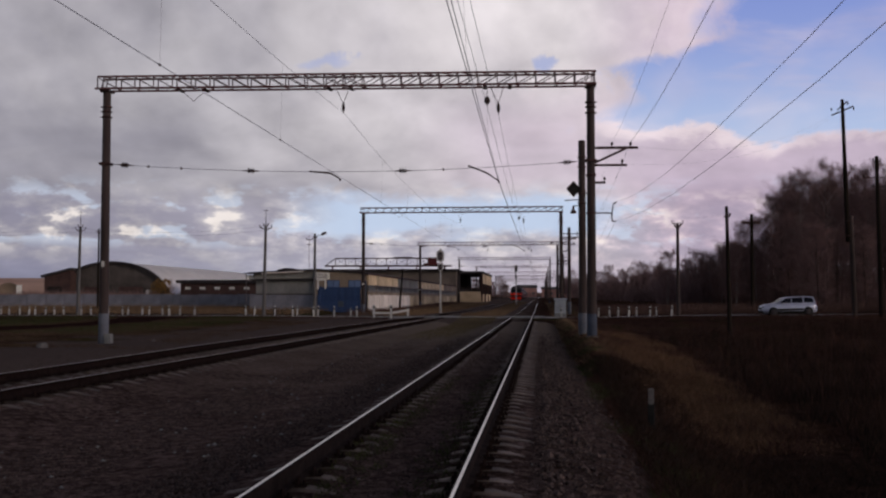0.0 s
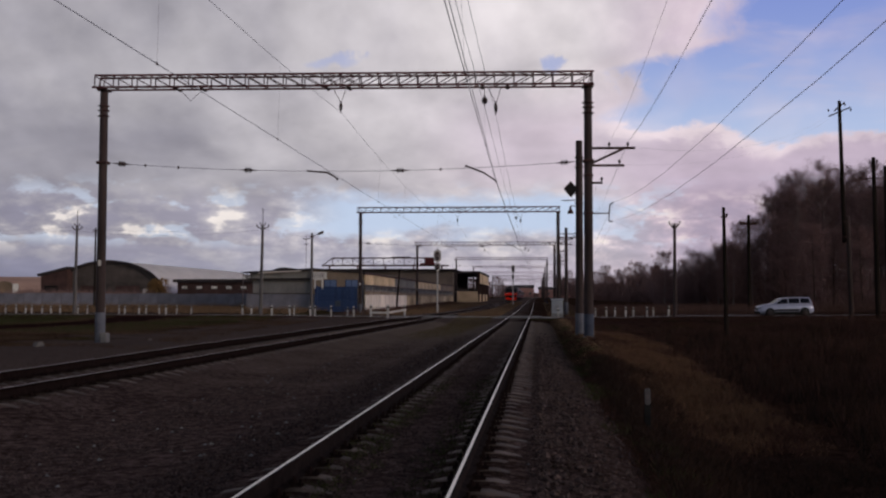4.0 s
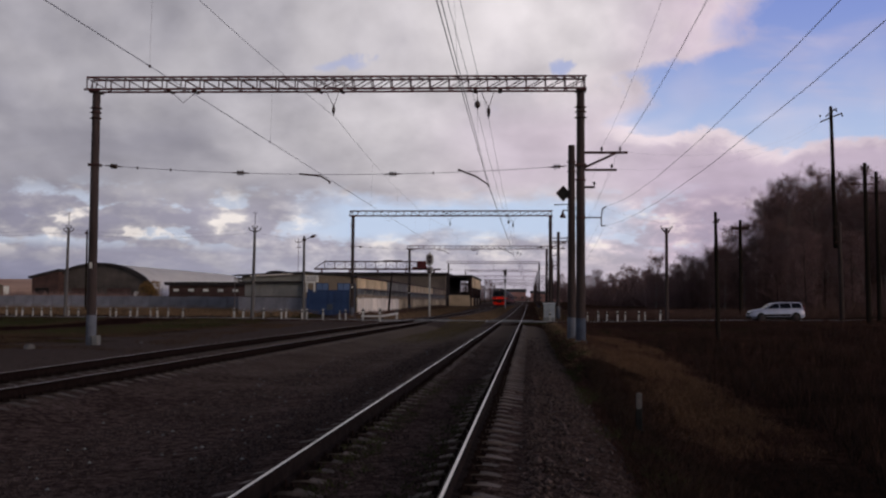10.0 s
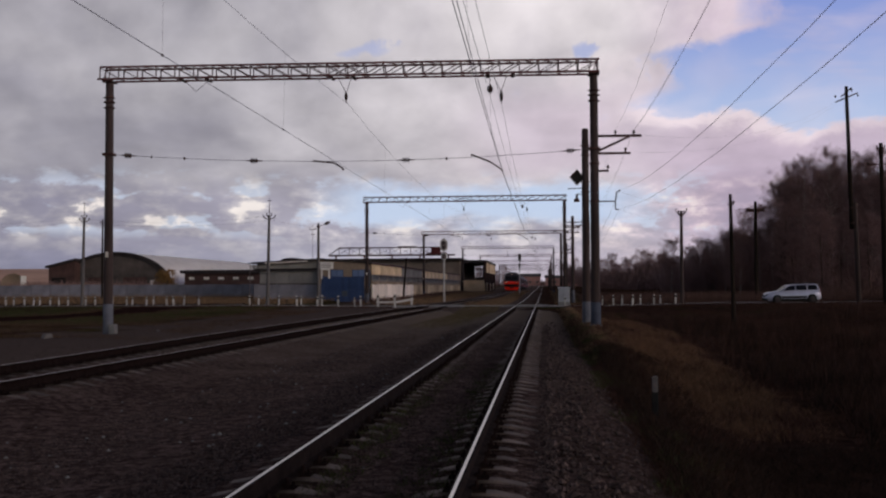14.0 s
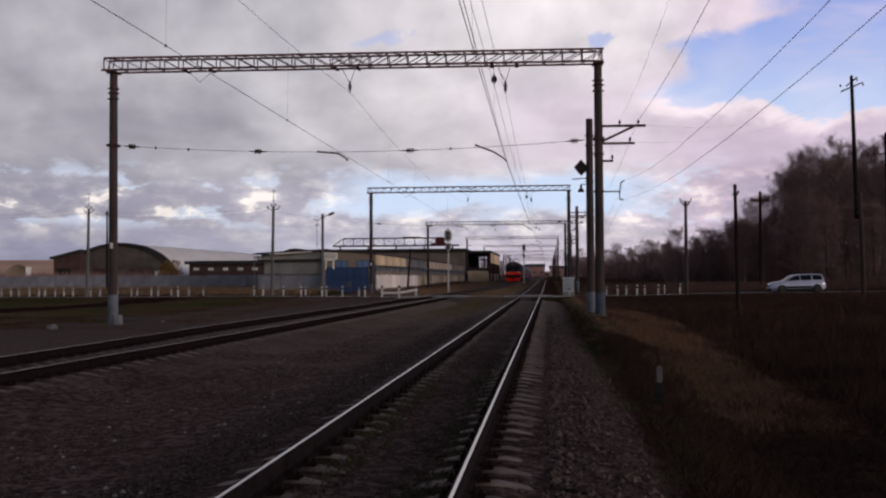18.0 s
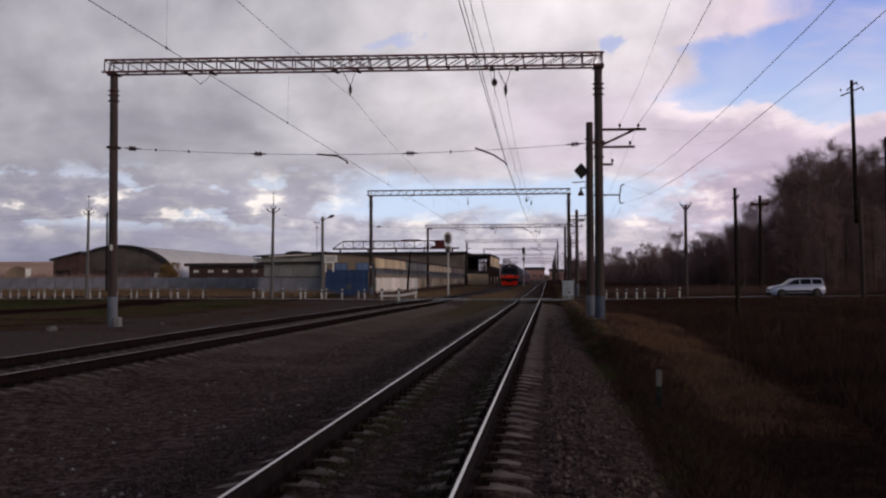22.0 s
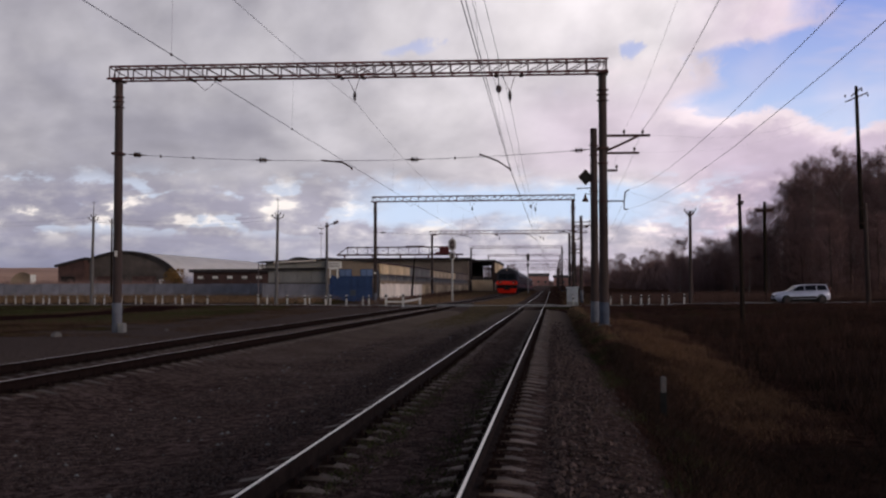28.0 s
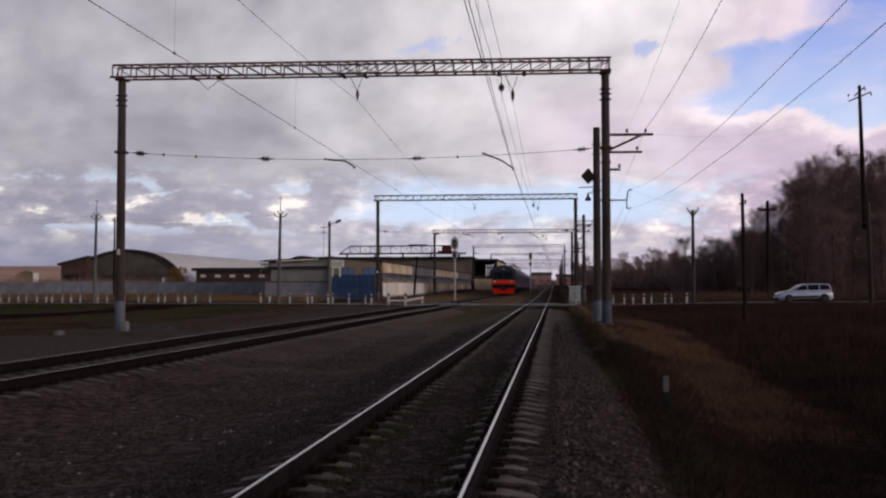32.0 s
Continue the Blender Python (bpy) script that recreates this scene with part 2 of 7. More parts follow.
def ground_material():
    m, n, k = nodes_of("soil_and_grass")
    p, g = n["Principled BSDF"], n.new("ShaderNodeNewGeometry")
    def noise_(scale, detail=5.0):
        t = n.new("ShaderNodeTexNoise")
        t.inputs["Scale"].default_value, t.inputs["Detail"].default_value = scale, detail
        k.new(g.outputs["Position"], t.inputs["Vector"])
        return t.outputs["Fac"]
    def ramp_(src, lo, hi, a, b):
        r = n.new("ShaderNodeValToRGB")
        r.color_ramp.elements[0].position, r.color_ramp.elements[1].position = lo, hi
        r.color_ramp.elements[0].color, r.color_ramp.elements[1].color = (*a, 1), (*b, 1)
        k.new(src, r.inputs[0])
        return r.outputs[0]
    def mix_(f_, a, b):
        x = n.new("ShaderNodeMix")
        x.data_type = "RGBA"
        k.new(f_, x.inputs[0]), k.new(a, x.inputs[6]), k.new(b, x.inputs[7])
        return x.outputs[2]
    soil = ramp_(noise_(3.0), 0.35, 0.7, (0.019, 0.0105, 0.0090), (0.056, 0.032, 0.026))
    dry = ramp_(noise_(6.0), 0.35, 0.7, (0.028, 0.0145, 0.0105), (0.068, 0.037, 0.026))
    green = ramp_(noise_(5.0), 0.35, 0.7, (0.018, 0.020, 0.007), (0.044, 0.046, 0.017))
    c = mix_(ramp_(noise_(0.22), 0.45, 0.6, (0, 0, 0), (1, 1, 1)), soil, dry)
    c = mix_(ramp_(noise_(0.12, 3.0), 0.56, 0.66, (0, 0, 0), (1, 1, 1)), c, green)
    # matted brown grass on the low mound beside the ditch, earth elsewhere
    pos = n.new("ShaderNodeSeparateXYZ")
    k.new(g.outputs["Position"], pos.inputs[0])
    def calc(op, a, b):
        q = n.new("ShaderNodeMath")
        q.operation = op
        for socket, val in zip(q.inputs, (a, b)):
            if isinstance(val, (int, float)):
                socket.default_value = val
            else:
                k.new(val, socket)
        return q.outputs[0]
    def ease(x, lo, hi):
        q = n.new("ShaderNodeMapRange")
        q.interpolation_type = "SMOOTHSTEP"
        k.new(x, q.inputs[0])
        q.inputs["From Min"].default_value, q.inputs["From Max"].default_value = lo, hi
        return q.outputs[0]
    wave = calc("MULTIPLY", calc("SUBTRACT", noise_(0.55, 4.0), 0.5), 3.4)
    across = calc("ABSOLUTE", calc("ADD", calc("SUBTRACT", pos.outputs[0], calc("ADD", 3.35, calc("MULTIPLY", pos.outputs[1], 0.006))), wave), 0)
    band = calc("MULTIPLY", ease(across, 1.9, 0.7), calc("MULTIPLY", ease(calc("ADD", pos.outputs[1], wave), 16.0, 19.0), ease(pos.outputs[1], 66.0, 50.0)))
    matted = ramp_(noise_(4.0), 0.35, 0.7, (0.048, 0.027, 0.0165), (0.125, 0.073, 0.044))
    c = mix_(calc("MULTIPLY", band, 0.9), c, matted)
    # a bare dark ditch runs beside the second line, with olive grass on its near bank
    sway = calc("MULTIPLY", calc("SUBTRACT", noise_(0.16, 4.0), 0.5), 9.0)
    from_ditch = calc("ADD", calc("ADD", pos.outputs[0], 30.0), sway)
    earth = ramp_(noise_(2.0), 0.35, 0.7, (0.017, 0.0088, 0.0082), (0.036, 0.019, 0.0175))
    olive = ramp_(noise_(2.6), 0.35, 0.7, (0.036, 0.030, 0.013), (0.076, 0.062, 0.030))
    c = mix_(calc("MULTIPLY", calc("MULTIPLY", ease(from_ditch, 1.5, 3.5), ease(from_ditch, 16.0, 11.0)), ease(noise_(0.30, 4.0), 0.40, 0.60)), c, olive)
    c = mix_(calc("MULTIPLY", ease(calc("ABSOLUTE", from_ditch, 0), 3.4, 1.8), 0.9), c, earth)
    # a gravelly strip runs along the line
    grit = ramp_(noise_(14.0), 0.35, 0.7, (0.062, 0.047, 0.043), (0.140, 0.109, 0.100))
    sx, off, wob, inside = n.new("ShaderNodeSeparateXYZ"), n.new("ShaderNodeMath"), n.new("ShaderNodeMath"), n.new("ShaderNodeMapRange")
    k.new(g.outputs["Position"], sx.inputs[0])
    off.operation, off.inputs[1].default_value = "ADD", 10.3
    k.new(sx.outputs[0], off.inputs[0])
    wob.operation = "ABSOLUTE"
    k.new(off.outputs[0], wob.inputs[0])
    rag = n.new("ShaderNodeMath")
    rag.operation, rag.inputs[1].default_value = "MULTIPLY_ADD", 10.0
    k.new(noise_(0.35), rag.inputs[0]), k.new(wob.outputs[0], rag.inputs[2])
    inside.interpolation_type = "SMOOTHSTEP"
    inside.inputs["From Min"].default_value, inside.inputs["From Max"].default_value = 15.0, 13.0
    k.new(rag.outputs[0], inside.inputs[0])
    c = mix_(inside.outputs[0], c, grit)
    k.new(c, p.inputs["Base Color"])
    p.inputs["Roughness"].default_value, p.inputs["Specular IOR Level"].default_value = 1.0, 0.0
    b = n.new("ShaderNodeBump")
    b.inputs["Strength"].default_value, b.inputs["Distance"].default_value = 0.8, 0.06
    k.new(noise_(9.0, 8.0), b.inputs["Height"])
    k.new(b.outputs[0], p.inputs["Normal"])
    return m


def ballast_material():
    m, n, k = nodes_of("crushed_stone")
    p, g = n["Principled BSDF"], n.new("ShaderNodeNewGeometry")
    v, v2, big = n.new("ShaderNodeTexVoronoi"), n.new("ShaderNodeTexVoronoi"), n.new("ShaderNodeTexNoise")
    v.inputs["Scale"].default_value, v2.inputs["Scale"].default_value, big.inputs["Scale"].default_value = 17, 37, 0.5
    for t in (v, v2, big):
        k.new(g.outputs["Position"], t.inputs["Vector"])
    bw, ramp, r2, mx = n.new("ShaderNodeRGBToBW"), n.new("ShaderNodeValToRGB"), n.new("ShaderNodeValToRGB"), n.new("ShaderNodeMix")
    k.new(v.outputs["Color"], bw.inputs[0])
    k.new(bw.outputs[0], ramp.inputs[0])
    ramp.color_ramp.elements[0].color, ramp.color_ramp.elements[1].color = (0.054, 0.0385, 0.0362, 1), (0.152, 0.111, 0.105, 1)
    r2.color_ramp.elements[0].position, r2.color_ramp.elements[1].position = 0.35, 0.7
    r2.color_ramp.elements[0].color, r2.color_ramp.elements[1].color = (0.78, 0.76, 0.74, 1), (1.05, 1.03, 1.02, 1)
    k.new(big.outputs["Fac"], r2.inputs[0])
    mx.data_type, mx.blend_type = "RGBA", "MULTIPLY"
    mx.inputs[0].default_value = 1
    k.new(ramp.outputs[0], mx.inputs[6]), k.new(r2.outputs[0], mx.inputs[7])
    clot, r3, mx2 = n.new("ShaderNodeTexNoise"), n.new("ShaderNodeValToRGB"), n.new("ShaderNodeMix")
    clot.inputs["Scale"].default_value, clot.inputs["Detail"].default_value, clot.inputs["Roughness"].default_value = 6.5, 5, 0.7
    k.new(g.outputs["Position"], clot.inputs["Vector"])
    r3.color_ramp.elements[0].position, r3.color_ramp.elements[1].position = 0.40, 0.62
    r3.color_ramp.elements[0].color, r3.color_ramp.elements[1].color = (0.52, 0.50, 0.49, 1), (1.52, 1.52, 1.55, 1)
    k.new(clot.outputs["Fac"], r3.inputs[0])
    mx2.data_type, mx2.blend_type = "RGBA", "MULTIPLY"
    mx2.inputs[0].default_value = 1
    k.new(mx.outputs[2], mx2.inputs[6]), k.new(r3.outputs[0], mx2.inputs[7])
    # shade along each rail's foot is painted onto the stones, with rust staining
    def sum_(op, a, b):
        q = n.new("ShaderNodeMath")
        q.operation = op
        for socket, val in zip(q.inputs, (a, b)):
            if isinstance(val, (int, float)):
                socket.default_value = val
            else:
                k.new(val, socket)
        return q.outputs[0]
    where = n.new("ShaderNodeSeparateXYZ")
    k.new(g.outputs["Position"], where.inputs[0])
    second = sum_("ADD", sum_("MULTIPLY", sum_("MINIMUM", sum_("MAXIMUM", sum_("SUBTRACT", where.outputs[1], 12.0), 0.0), 130.0), 2.27 / 130), -9.70)
    dist = None
    for axis in (AXIS_1, second):
        d = sum_("ABSOLUTE", sum_("SUBTRACT", sum_("ABSOLUTE", sum_("SUBTRACT", where.outputs[0], axis), 0), GAUGE), 0)
        dist = d if dist is None else sum_("MINIMUM", dist, d)
    rail_foot_shade, mx4 = n.new("ShaderNodeMapRange"), n.new("ShaderNodeMix")
    rail_foot_shade.inputs["From Min"].default_value, rail_foot_shade.inputs["From Max"].default_value, rail_foot_shade.inputs["To Min"].default_value, rail_foot_shade.inputs["To Max"].default_value = 0.16, 0.42, 0.7, 0.0
    k.new(sum_("ADD", dist, sum_("MULTIPLY", sum_("SUBTRACT", clot.outputs["Fac"], 0.5), 0.3)), rail_foot_shade.inputs[0])
    mx4.data_type = "RGBA"
    mx4.inputs[7].default_value = (0.019, 0.0125, 0.0105, 1)
    k.new(rail_foot_shade.outputs[0], mx4.inputs[0]), k.new(mx2.outputs[2], mx4.inputs[6])
    # stones paler with distance: the brightness of a grazing view, put into the colour
    grazing_pale, mx5 = n.new("ShaderNodeMapRange"), n.new("ShaderNodeMix")
    grazing_pale.inputs["From Min"].default_value, grazing_pale.inputs["From Max"].default_value, grazing_pale.inputs["To Max"].default_value = 16.0, 52.0, 0.9
    k.new(sum_("ADD", where.outputs[1], sum_("MULTIPLY", sum_("SUBTRACT", big.outputs["Fac"], 0.5), 30.0)), grazing_pale.inputs[0])
    mx5.data_type = "RGBA"
    mx5.inputs[7].default_value = (0.180, 0.146, 0.124, 1)
    k.new(grazing_pale.outputs[0], mx5.inputs[0]), k.new(mx4.outputs[2], mx5.inputs[6])
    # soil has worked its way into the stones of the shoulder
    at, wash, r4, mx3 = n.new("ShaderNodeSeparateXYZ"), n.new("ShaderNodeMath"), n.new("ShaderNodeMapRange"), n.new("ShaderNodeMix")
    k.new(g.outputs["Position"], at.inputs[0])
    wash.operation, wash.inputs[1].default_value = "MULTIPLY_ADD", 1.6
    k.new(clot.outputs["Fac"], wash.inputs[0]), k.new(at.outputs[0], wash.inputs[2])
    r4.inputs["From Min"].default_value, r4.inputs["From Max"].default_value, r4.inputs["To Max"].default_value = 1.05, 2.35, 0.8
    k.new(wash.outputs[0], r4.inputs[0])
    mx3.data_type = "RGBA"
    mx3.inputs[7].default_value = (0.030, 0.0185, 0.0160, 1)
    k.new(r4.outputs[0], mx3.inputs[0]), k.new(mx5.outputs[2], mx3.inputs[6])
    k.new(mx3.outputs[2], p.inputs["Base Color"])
    p.inputs["Roughness"].default_value, p.inputs["Specular IOR Level"].default_value = 1.0, 0.0
    add, b = n.new("ShaderNodeMath"), n.new("ShaderNodeBump")
    k.new(v.outputs["Distance"], add.inputs[0]), k.new(v2.outputs["Distance"], add.inputs[1])
    b.inputs["Strength"].default_value, b.inputs["Distance"].default_value, b.invert = 1.0, 0.03, True
    k.new(add.outputs[0], b.inputs["Height"])
    k.new(b.outputs[0], p.inputs["Normal"])
    return m


def cloud_material():
    """Clouds that glow with the daylight in them, with gaps through which the sky shows."""
    m, n, k = nodes_of("cloud_cover")
    n.clear()
    out, em, tr, mixs = n.new("ShaderNodeOutputMaterial"), n.new("ShaderNodeEmission"), n.new("ShaderNodeBsdfTransparent"), n.new("ShaderNodeMixShader")
    tc, nrm, sep = n.new("ShaderNodeTexCoord"), n.new("ShaderNodeVectorMath"), n.new("ShaderNodeSeparateXYZ")
    nrm.operation = "NORMALIZE"
    k.new(tc.outputs["Object"], nrm.inputs[0])
    k.new(nrm.outputs[0], sep.inputs[0])

    def mth(op, a, b=None, c=None):
        q = n.new("ShaderNodeMath")
        q.operation = op
        for s, val in zip(q.inputs, (a, b, c)):
            if val is None:
                continue
            if isinstance(val, (int, float)):
                s.default_value = val
            else:
                k.new(val, s)
        return q.outputs[0]

    def step(x, lo, hi):
        q = n.new("ShaderNodeMapRange")
        q.interpolation_type = "SMOOTHSTEP"
        k.new(x, q.inputs[0])
        q.inputs["From Min"].default_value, q.inputs["From Max"].default_value = lo, hi
        return q.outputs[0]

    def mixc(f_, a, b):
        q = n.new("ShaderNodeMix")
        q.data_type = "RGBA"
        for s, val in ((q.inputs[0], f_), (q.inputs[6], a), (q.inputs[7], b)):
            if isinstance(val, tuple):
                s.default_value = (*val, 1)
            else:
                k.new(val, s)
        return q.outputs[2]

    az = mth("MULTIPLY", mth("ARCTAN2", sep.outputs[0], sep.outputs[1]), 57.2958)     # degrees to the right of the line
    el = mth("MULTIPLY", mth("ARCSINE", sep.outputs[2]), 57.2958)
    # the layer seen in perspective: flattened towards the horizon
    low = mth("ADD", mth("MAXIMUM", el, 0.0), 3.0)
    flat = n.new("ShaderNodeCombineXYZ")
    k.new(mth("MULTIPLY", az, 0.24), flat.inputs[0])
    k.new(mth("MULTIPLY", mth("LOGARITHM", low, 2.718), 4.6), flat.inputs[1])

    def cloud_noise(scale, detail, offset, warp=0.0, rough=0.55):
        mp, t = n.new("ShaderNodeMapping"), n.new("ShaderNodeTexNoise")
        mp.inputs["Location"].default_value = offset
        k.new(flat.outputs[0], mp.inputs[0])
        k.new(mp.outputs[0], t.inputs["Vector"])
        t.inputs["Scale"].default_value, t.inputs["Detail"].default_value, t.inputs["Roughness"].default_value = scale, detail, rough
        t.inputs["Distortion"].default_value = warp
        return t.outputs["Fac"]

    big = cloud_noise(0.36, 3, (3.1, 1.7, 0.4), 0.2)
    mid = cloud_noise(0.85, 4, (7.3, 2.2, 1.4), 0.15, 0.45)
    fine = cloud_noise(2.8, 5, (1.3, 8.2, 5.4), 0.1, 0.5)
    puffs = cloud_noise(1.7, 6, (5.3, 4.4, 2.1), 0.3, 0.6)
    rag = mth("ADD", mth("MULTIPLY", mth("SUBTRACT", mid, 0.5), 9.0), mth("MULTIPLY", mth("SUBTRACT", puffs, 0.5), 9.0))
    # billows catch the light on their sunward side
    billow = mth("SUBTRACT", cloud_noise(0.95, 3, (2.2, 6.1, 0.7), 0.2, 0.45), cloud_noise(0.95, 3, (2.45, 6.45, 0.7), 0.2, 0.45))
    ripple = mth("SUBTRACT", cloud_noise(2.4, 4, (9.2, 3.1, 1.7), 0.2, 0.5), cloud_noise(2.4, 4, (9.32, 3.28, 1.7), 0.2, 0.5))

    # the open blue to the right, above the far bank
    # its rim: a finger of cloud high up, a bay below it, then a lobe above the bank
    tall = mth("ADD", el, mth("MULTIPLY", rag, 0.30))
    finger = mth("MULTIPLY", step(tall, 11.9, 13.7), 6.0)
    lobe = mth("MULTIPLY", step(mth("ABSOLUTE", mth("SUBTRACT", tall, 10.9)), 1.2, 0.1), 1.7)
    rim_az = mth("ADD", mth("ADD", 2.7, mth("MAXIMUM", mth("SUBTRACT", el, 15.0), 0.0)), mth("ADD", finger, lobe))
    slope = mth("SUBTRACT", az, rim_az)
    right = step(mth("ADD", slope, mth("MULTIPLY", rag, 0.55)), -0.9, 2.0)
    crest_line = mth("ADD", mth("SUBTRACT", el, mth("MULTIPLY_ADD", az, -0.02, 0.05)), mth("ADD", mth("MULTIPLY", rag, 0.20), mth("MULTIPLY", step(az, 8.0, 12.5), 0.75)))
    above = step(crest_line, 9.25, 9.62)
    # thin streaks of high cloud drawn over it
    streak = n.new("ShaderNodeMapping")
    streak.inputs["Location"].default_value, streak.inputs["Rotation"].default_value, streak.inputs["Scale"].default_value = (2.0, 5.0, 0.0), (0, 0, 0.35), (0.45, 1.6, 1.0)
    k.new(flat.outputs[0], streak.inputs[0])
    sn = n.new("ShaderNodeTexNoise")
    sn.inputs["Scale"].default_value, sn.inputs["Detail"].default_value, sn.inputs["Roughness"].default_value, sn.inputs["Distortion"].default_value = 0.9, 4.0, 0.5, 0.5
    k.new(streak.outputs[0], sn.inputs["Vector"])
    wisp = mth("MULTIPLY", mth("MULTIPLY_ADD", step(mid, 0.64, 0.42), 0.22, 0.78), mth("MULTIPLY_ADD", step(sn.outputs["Fac"], 0.46, 0.70), -0.42, 1.0))
    blue = mth("MULTIPLY", mth("MULTIPLY", right, above), wisp)

    def hole(a0, e0, wa, we, depth):
        """A small opening in the cover, with a ragged rim."""
        da = mth("DIVIDE", mth("ADD", mth("SUBTRACT", az, a0), mth("MULTIPLY", rag, 0.5)), wa)
        de = mth("DIVIDE", mth("ADD", mth("SUBTRACT", el, e0), mth("MULTIPLY", rag, 0.3)), we)
        return mth("MULTIPLY", step(mth("ADD", mth("MULTIPLY", da, da), mth("MULTIPLY", de, de)), 1.6, 0.0), depth)

    blue = mth("MAXIMUM", blue, mth("MAXIMUM", hole(0.15, 12.9, 0.75, 0.50, 0.62), hole(-12.0, 12.95, 1.1, 0.42, 0.42)))
    # small gaps and a pale clear strip low over the line
    strip = mth("MULTIPLY", step(mth("ABSOLUTE", mth("ADD", mth("SUBTRACT", el, 4.6), mth("MULTIPLY", rag, 0.16))), 1.4, 0.5), step(mth("ABSOLUTE", mth("ADD", az, 4.5)), 10.5, 6.0))
    gaps = step(mth("ADD", mth("MULTIPLY", big, 0.5), mth("MULTIPLY", mid, 0.5)), 0.40, 0.35)
    open_ = mth("MAXIMUM", mth("MAXIMUM", blue, mth("MULTIPLY", strip, 0.95)), mth("MULTIPLY", mth("MULTIPLY", gaps, step(az, -8.0, 2.0)), 0.25))
    # unseen dark cover overhead, added to dim the ground; opened behind for the sun
    over = step(mth("ADD", el, rag), 22.0, 40.0)
    back = step(sep.outputs[1], 0.25, -0.35)
    open_ = mth("MAXIMUM", mth("MULTIPLY", open_, mth("SUBTRACT", 1.0, over)), mth("MULTIPLY", back, mth("SUBTRACT", 0.5, mth("MULTIPLY", over, 0.4))))
    cover = mth("SUBTRACT", 1.0, mth("MULTIPLY", open_, mth("SUBTRACT", 1.0, mth("MULTIPLY", step(sep.outputs[1], 0.1, 0.6), 0.85))))

    tone = mth("ADD", mth("MULTIPLY", big, 0.52), mth("ADD", mth("MULTIPLY", mid, 0.34), mth("ADD", mth("MULTIPLY", puffs, 0.09), mth("MULTIPLY", fine, 0.05))))
    # thinner, brighter cloud high over the line
    thin = mth("MULTIPLY", step(mth("ABSOLUTE", mth("ADD", az, 10.0)), 11.0, 2.0), step(el, 10.5, 15.0))
    lit = step(mth("MULTIPLY_ADD", thin, 0.09, tone), 0.35, 0.65)
    side = step(az, -22.0, 4.0)
    shade = mixc(side, (0.290, 0.285, 0.320), (0.53, 0.50, 0.515))
    glow_ = mixc(side, (0.49, 0.478, 0.495), (0.84, 0.795, 0.785))
    rosy = step(az, 1.0, 10.0)
    shade = mixc(rosy, shade, (0.43, 0.335, 0.455))
    glow_ = mixc(rosy, glow_, (0.66, 0.52, 0.61))
    body = mixc(lit, shade, glow_)
    # the sun catches the clouds that border on the blue
    rim = mth("MULTIPLY", step(mth("ADD", slope, rag), -6.0, -0.5), step(mth("ADD", el, mth("MULTIPLY", rag, 0.28)), 7.0, 9.2))
    body = mixc(mth("MULTIPLY", rim, mth("MULTIPLY_ADD", puffs, 1.2, -0.1)), body, (0.76, 0.68, 0.69))
    # bright broken edges low on the horizon
    near_ = n.new("ShaderNodeCombineXYZ")
    k.new(mth("MULTIPLY", az, 0.30), near_.inputs[0])
    k.new(mth("MULTIPLY", el, 0.62), near_.inputs[1])
    pn = n.new("ShaderNodeTexNoise")
    pn.inputs["Scale"].default_value, pn.inputs["Detail"].default_value, pn.inputs["Roughness"].default_value = 1.6, 6.0, 0.56
    k.new(near_.outputs[0], pn.inputs["Vector"])
    puff = pn.outputs["Fac"]
    crest = mth("MULTIPLY", step(az, 1.0, 4.5), mth("MULTIPLY", step(crest_line, 8.35, 9.15), step(el, 11.0, 9.9)))
    body = mixc(mth("MULTIPLY", crest, 0.85), body, (0.84, 0.735, 0.75))
    dim = mth("MULTIPLY", rosy, step(mth("ADD", el, mth("MULTIPLY", rag, 0.3)), 9.0, 7.0))
    body = mixc(mth("MULTIPLY", dim, 0.8), body, (0.41, 0.335, 0.43))
    edge = mth("MULTIPLY", mth("MULTIPLY", step(puff, 0.56, 0.66), step(el, 6.5, 4.5)), step(el, 2.2, 3.4))
    veil = mth("MULTIPLY", mth("MULTIPLY", step(el, 12.5, 9.0), step(el, 5.0, 7.0)), mth("MULTIPLY", step(az, -9.0, -1.0), mth("MULTIPLY_ADD", crest, -0.6, 0.68)))
    body = mixc(veil, body, (0.56, 0.475, 0.55))
    cumulus = mixc(step(puff, 0.40, 0.68), mixc(step(az, -27.0, -14.0), (0.25, 0.245, 0.31), (0.34, 0.33, 0.395)), mixc(step(az, -2.0, 8.0), mixc(step(az, -24.0, -8.0), (0.44, 0.425, 0.445), (0.80, 0.76, 0.74)), (0.82, 0.66, 0.69)))
    body = mixc(mth("MULTIPLY", step(el, 6.8, 4.4), mth("MULTIPLY_ADD", rosy, -0.52, 0.85)), body, cumulus)
    # pale blue chinks and cream edges between the low clouds
    cn = n.new("ShaderNodeTexNoise")
    cn.inputs["Scale"].default_value, cn.inputs["Detail"].default_value, cn.inputs["Roughness"].default_value = 1.15, 6.0, 0.58
    off_ = n.new("ShaderNodeMapping")
    off_.inputs["Location"].default_value, off_.inputs["Scale"].default_value = (4.2, 1.1, 2.0), (0.95, 1.1, 1.0)
    k.new(near_.outputs[0], off_.inputs[0])
    k.new(off_.outputs[0], cn.inputs["Vector"])
    low_belt = mth("MULTIPLY", step(el, 6.9, 5.0), step(el, 2.4, 3.4))
    chink = mth("MULTIPLY", step(cn.outputs["Fac"], 0.53, 0.62), low_belt)
    body = mixc(mth("MULTIPLY", chink, 0.6), body, (0.58, 0.68, 0.80))
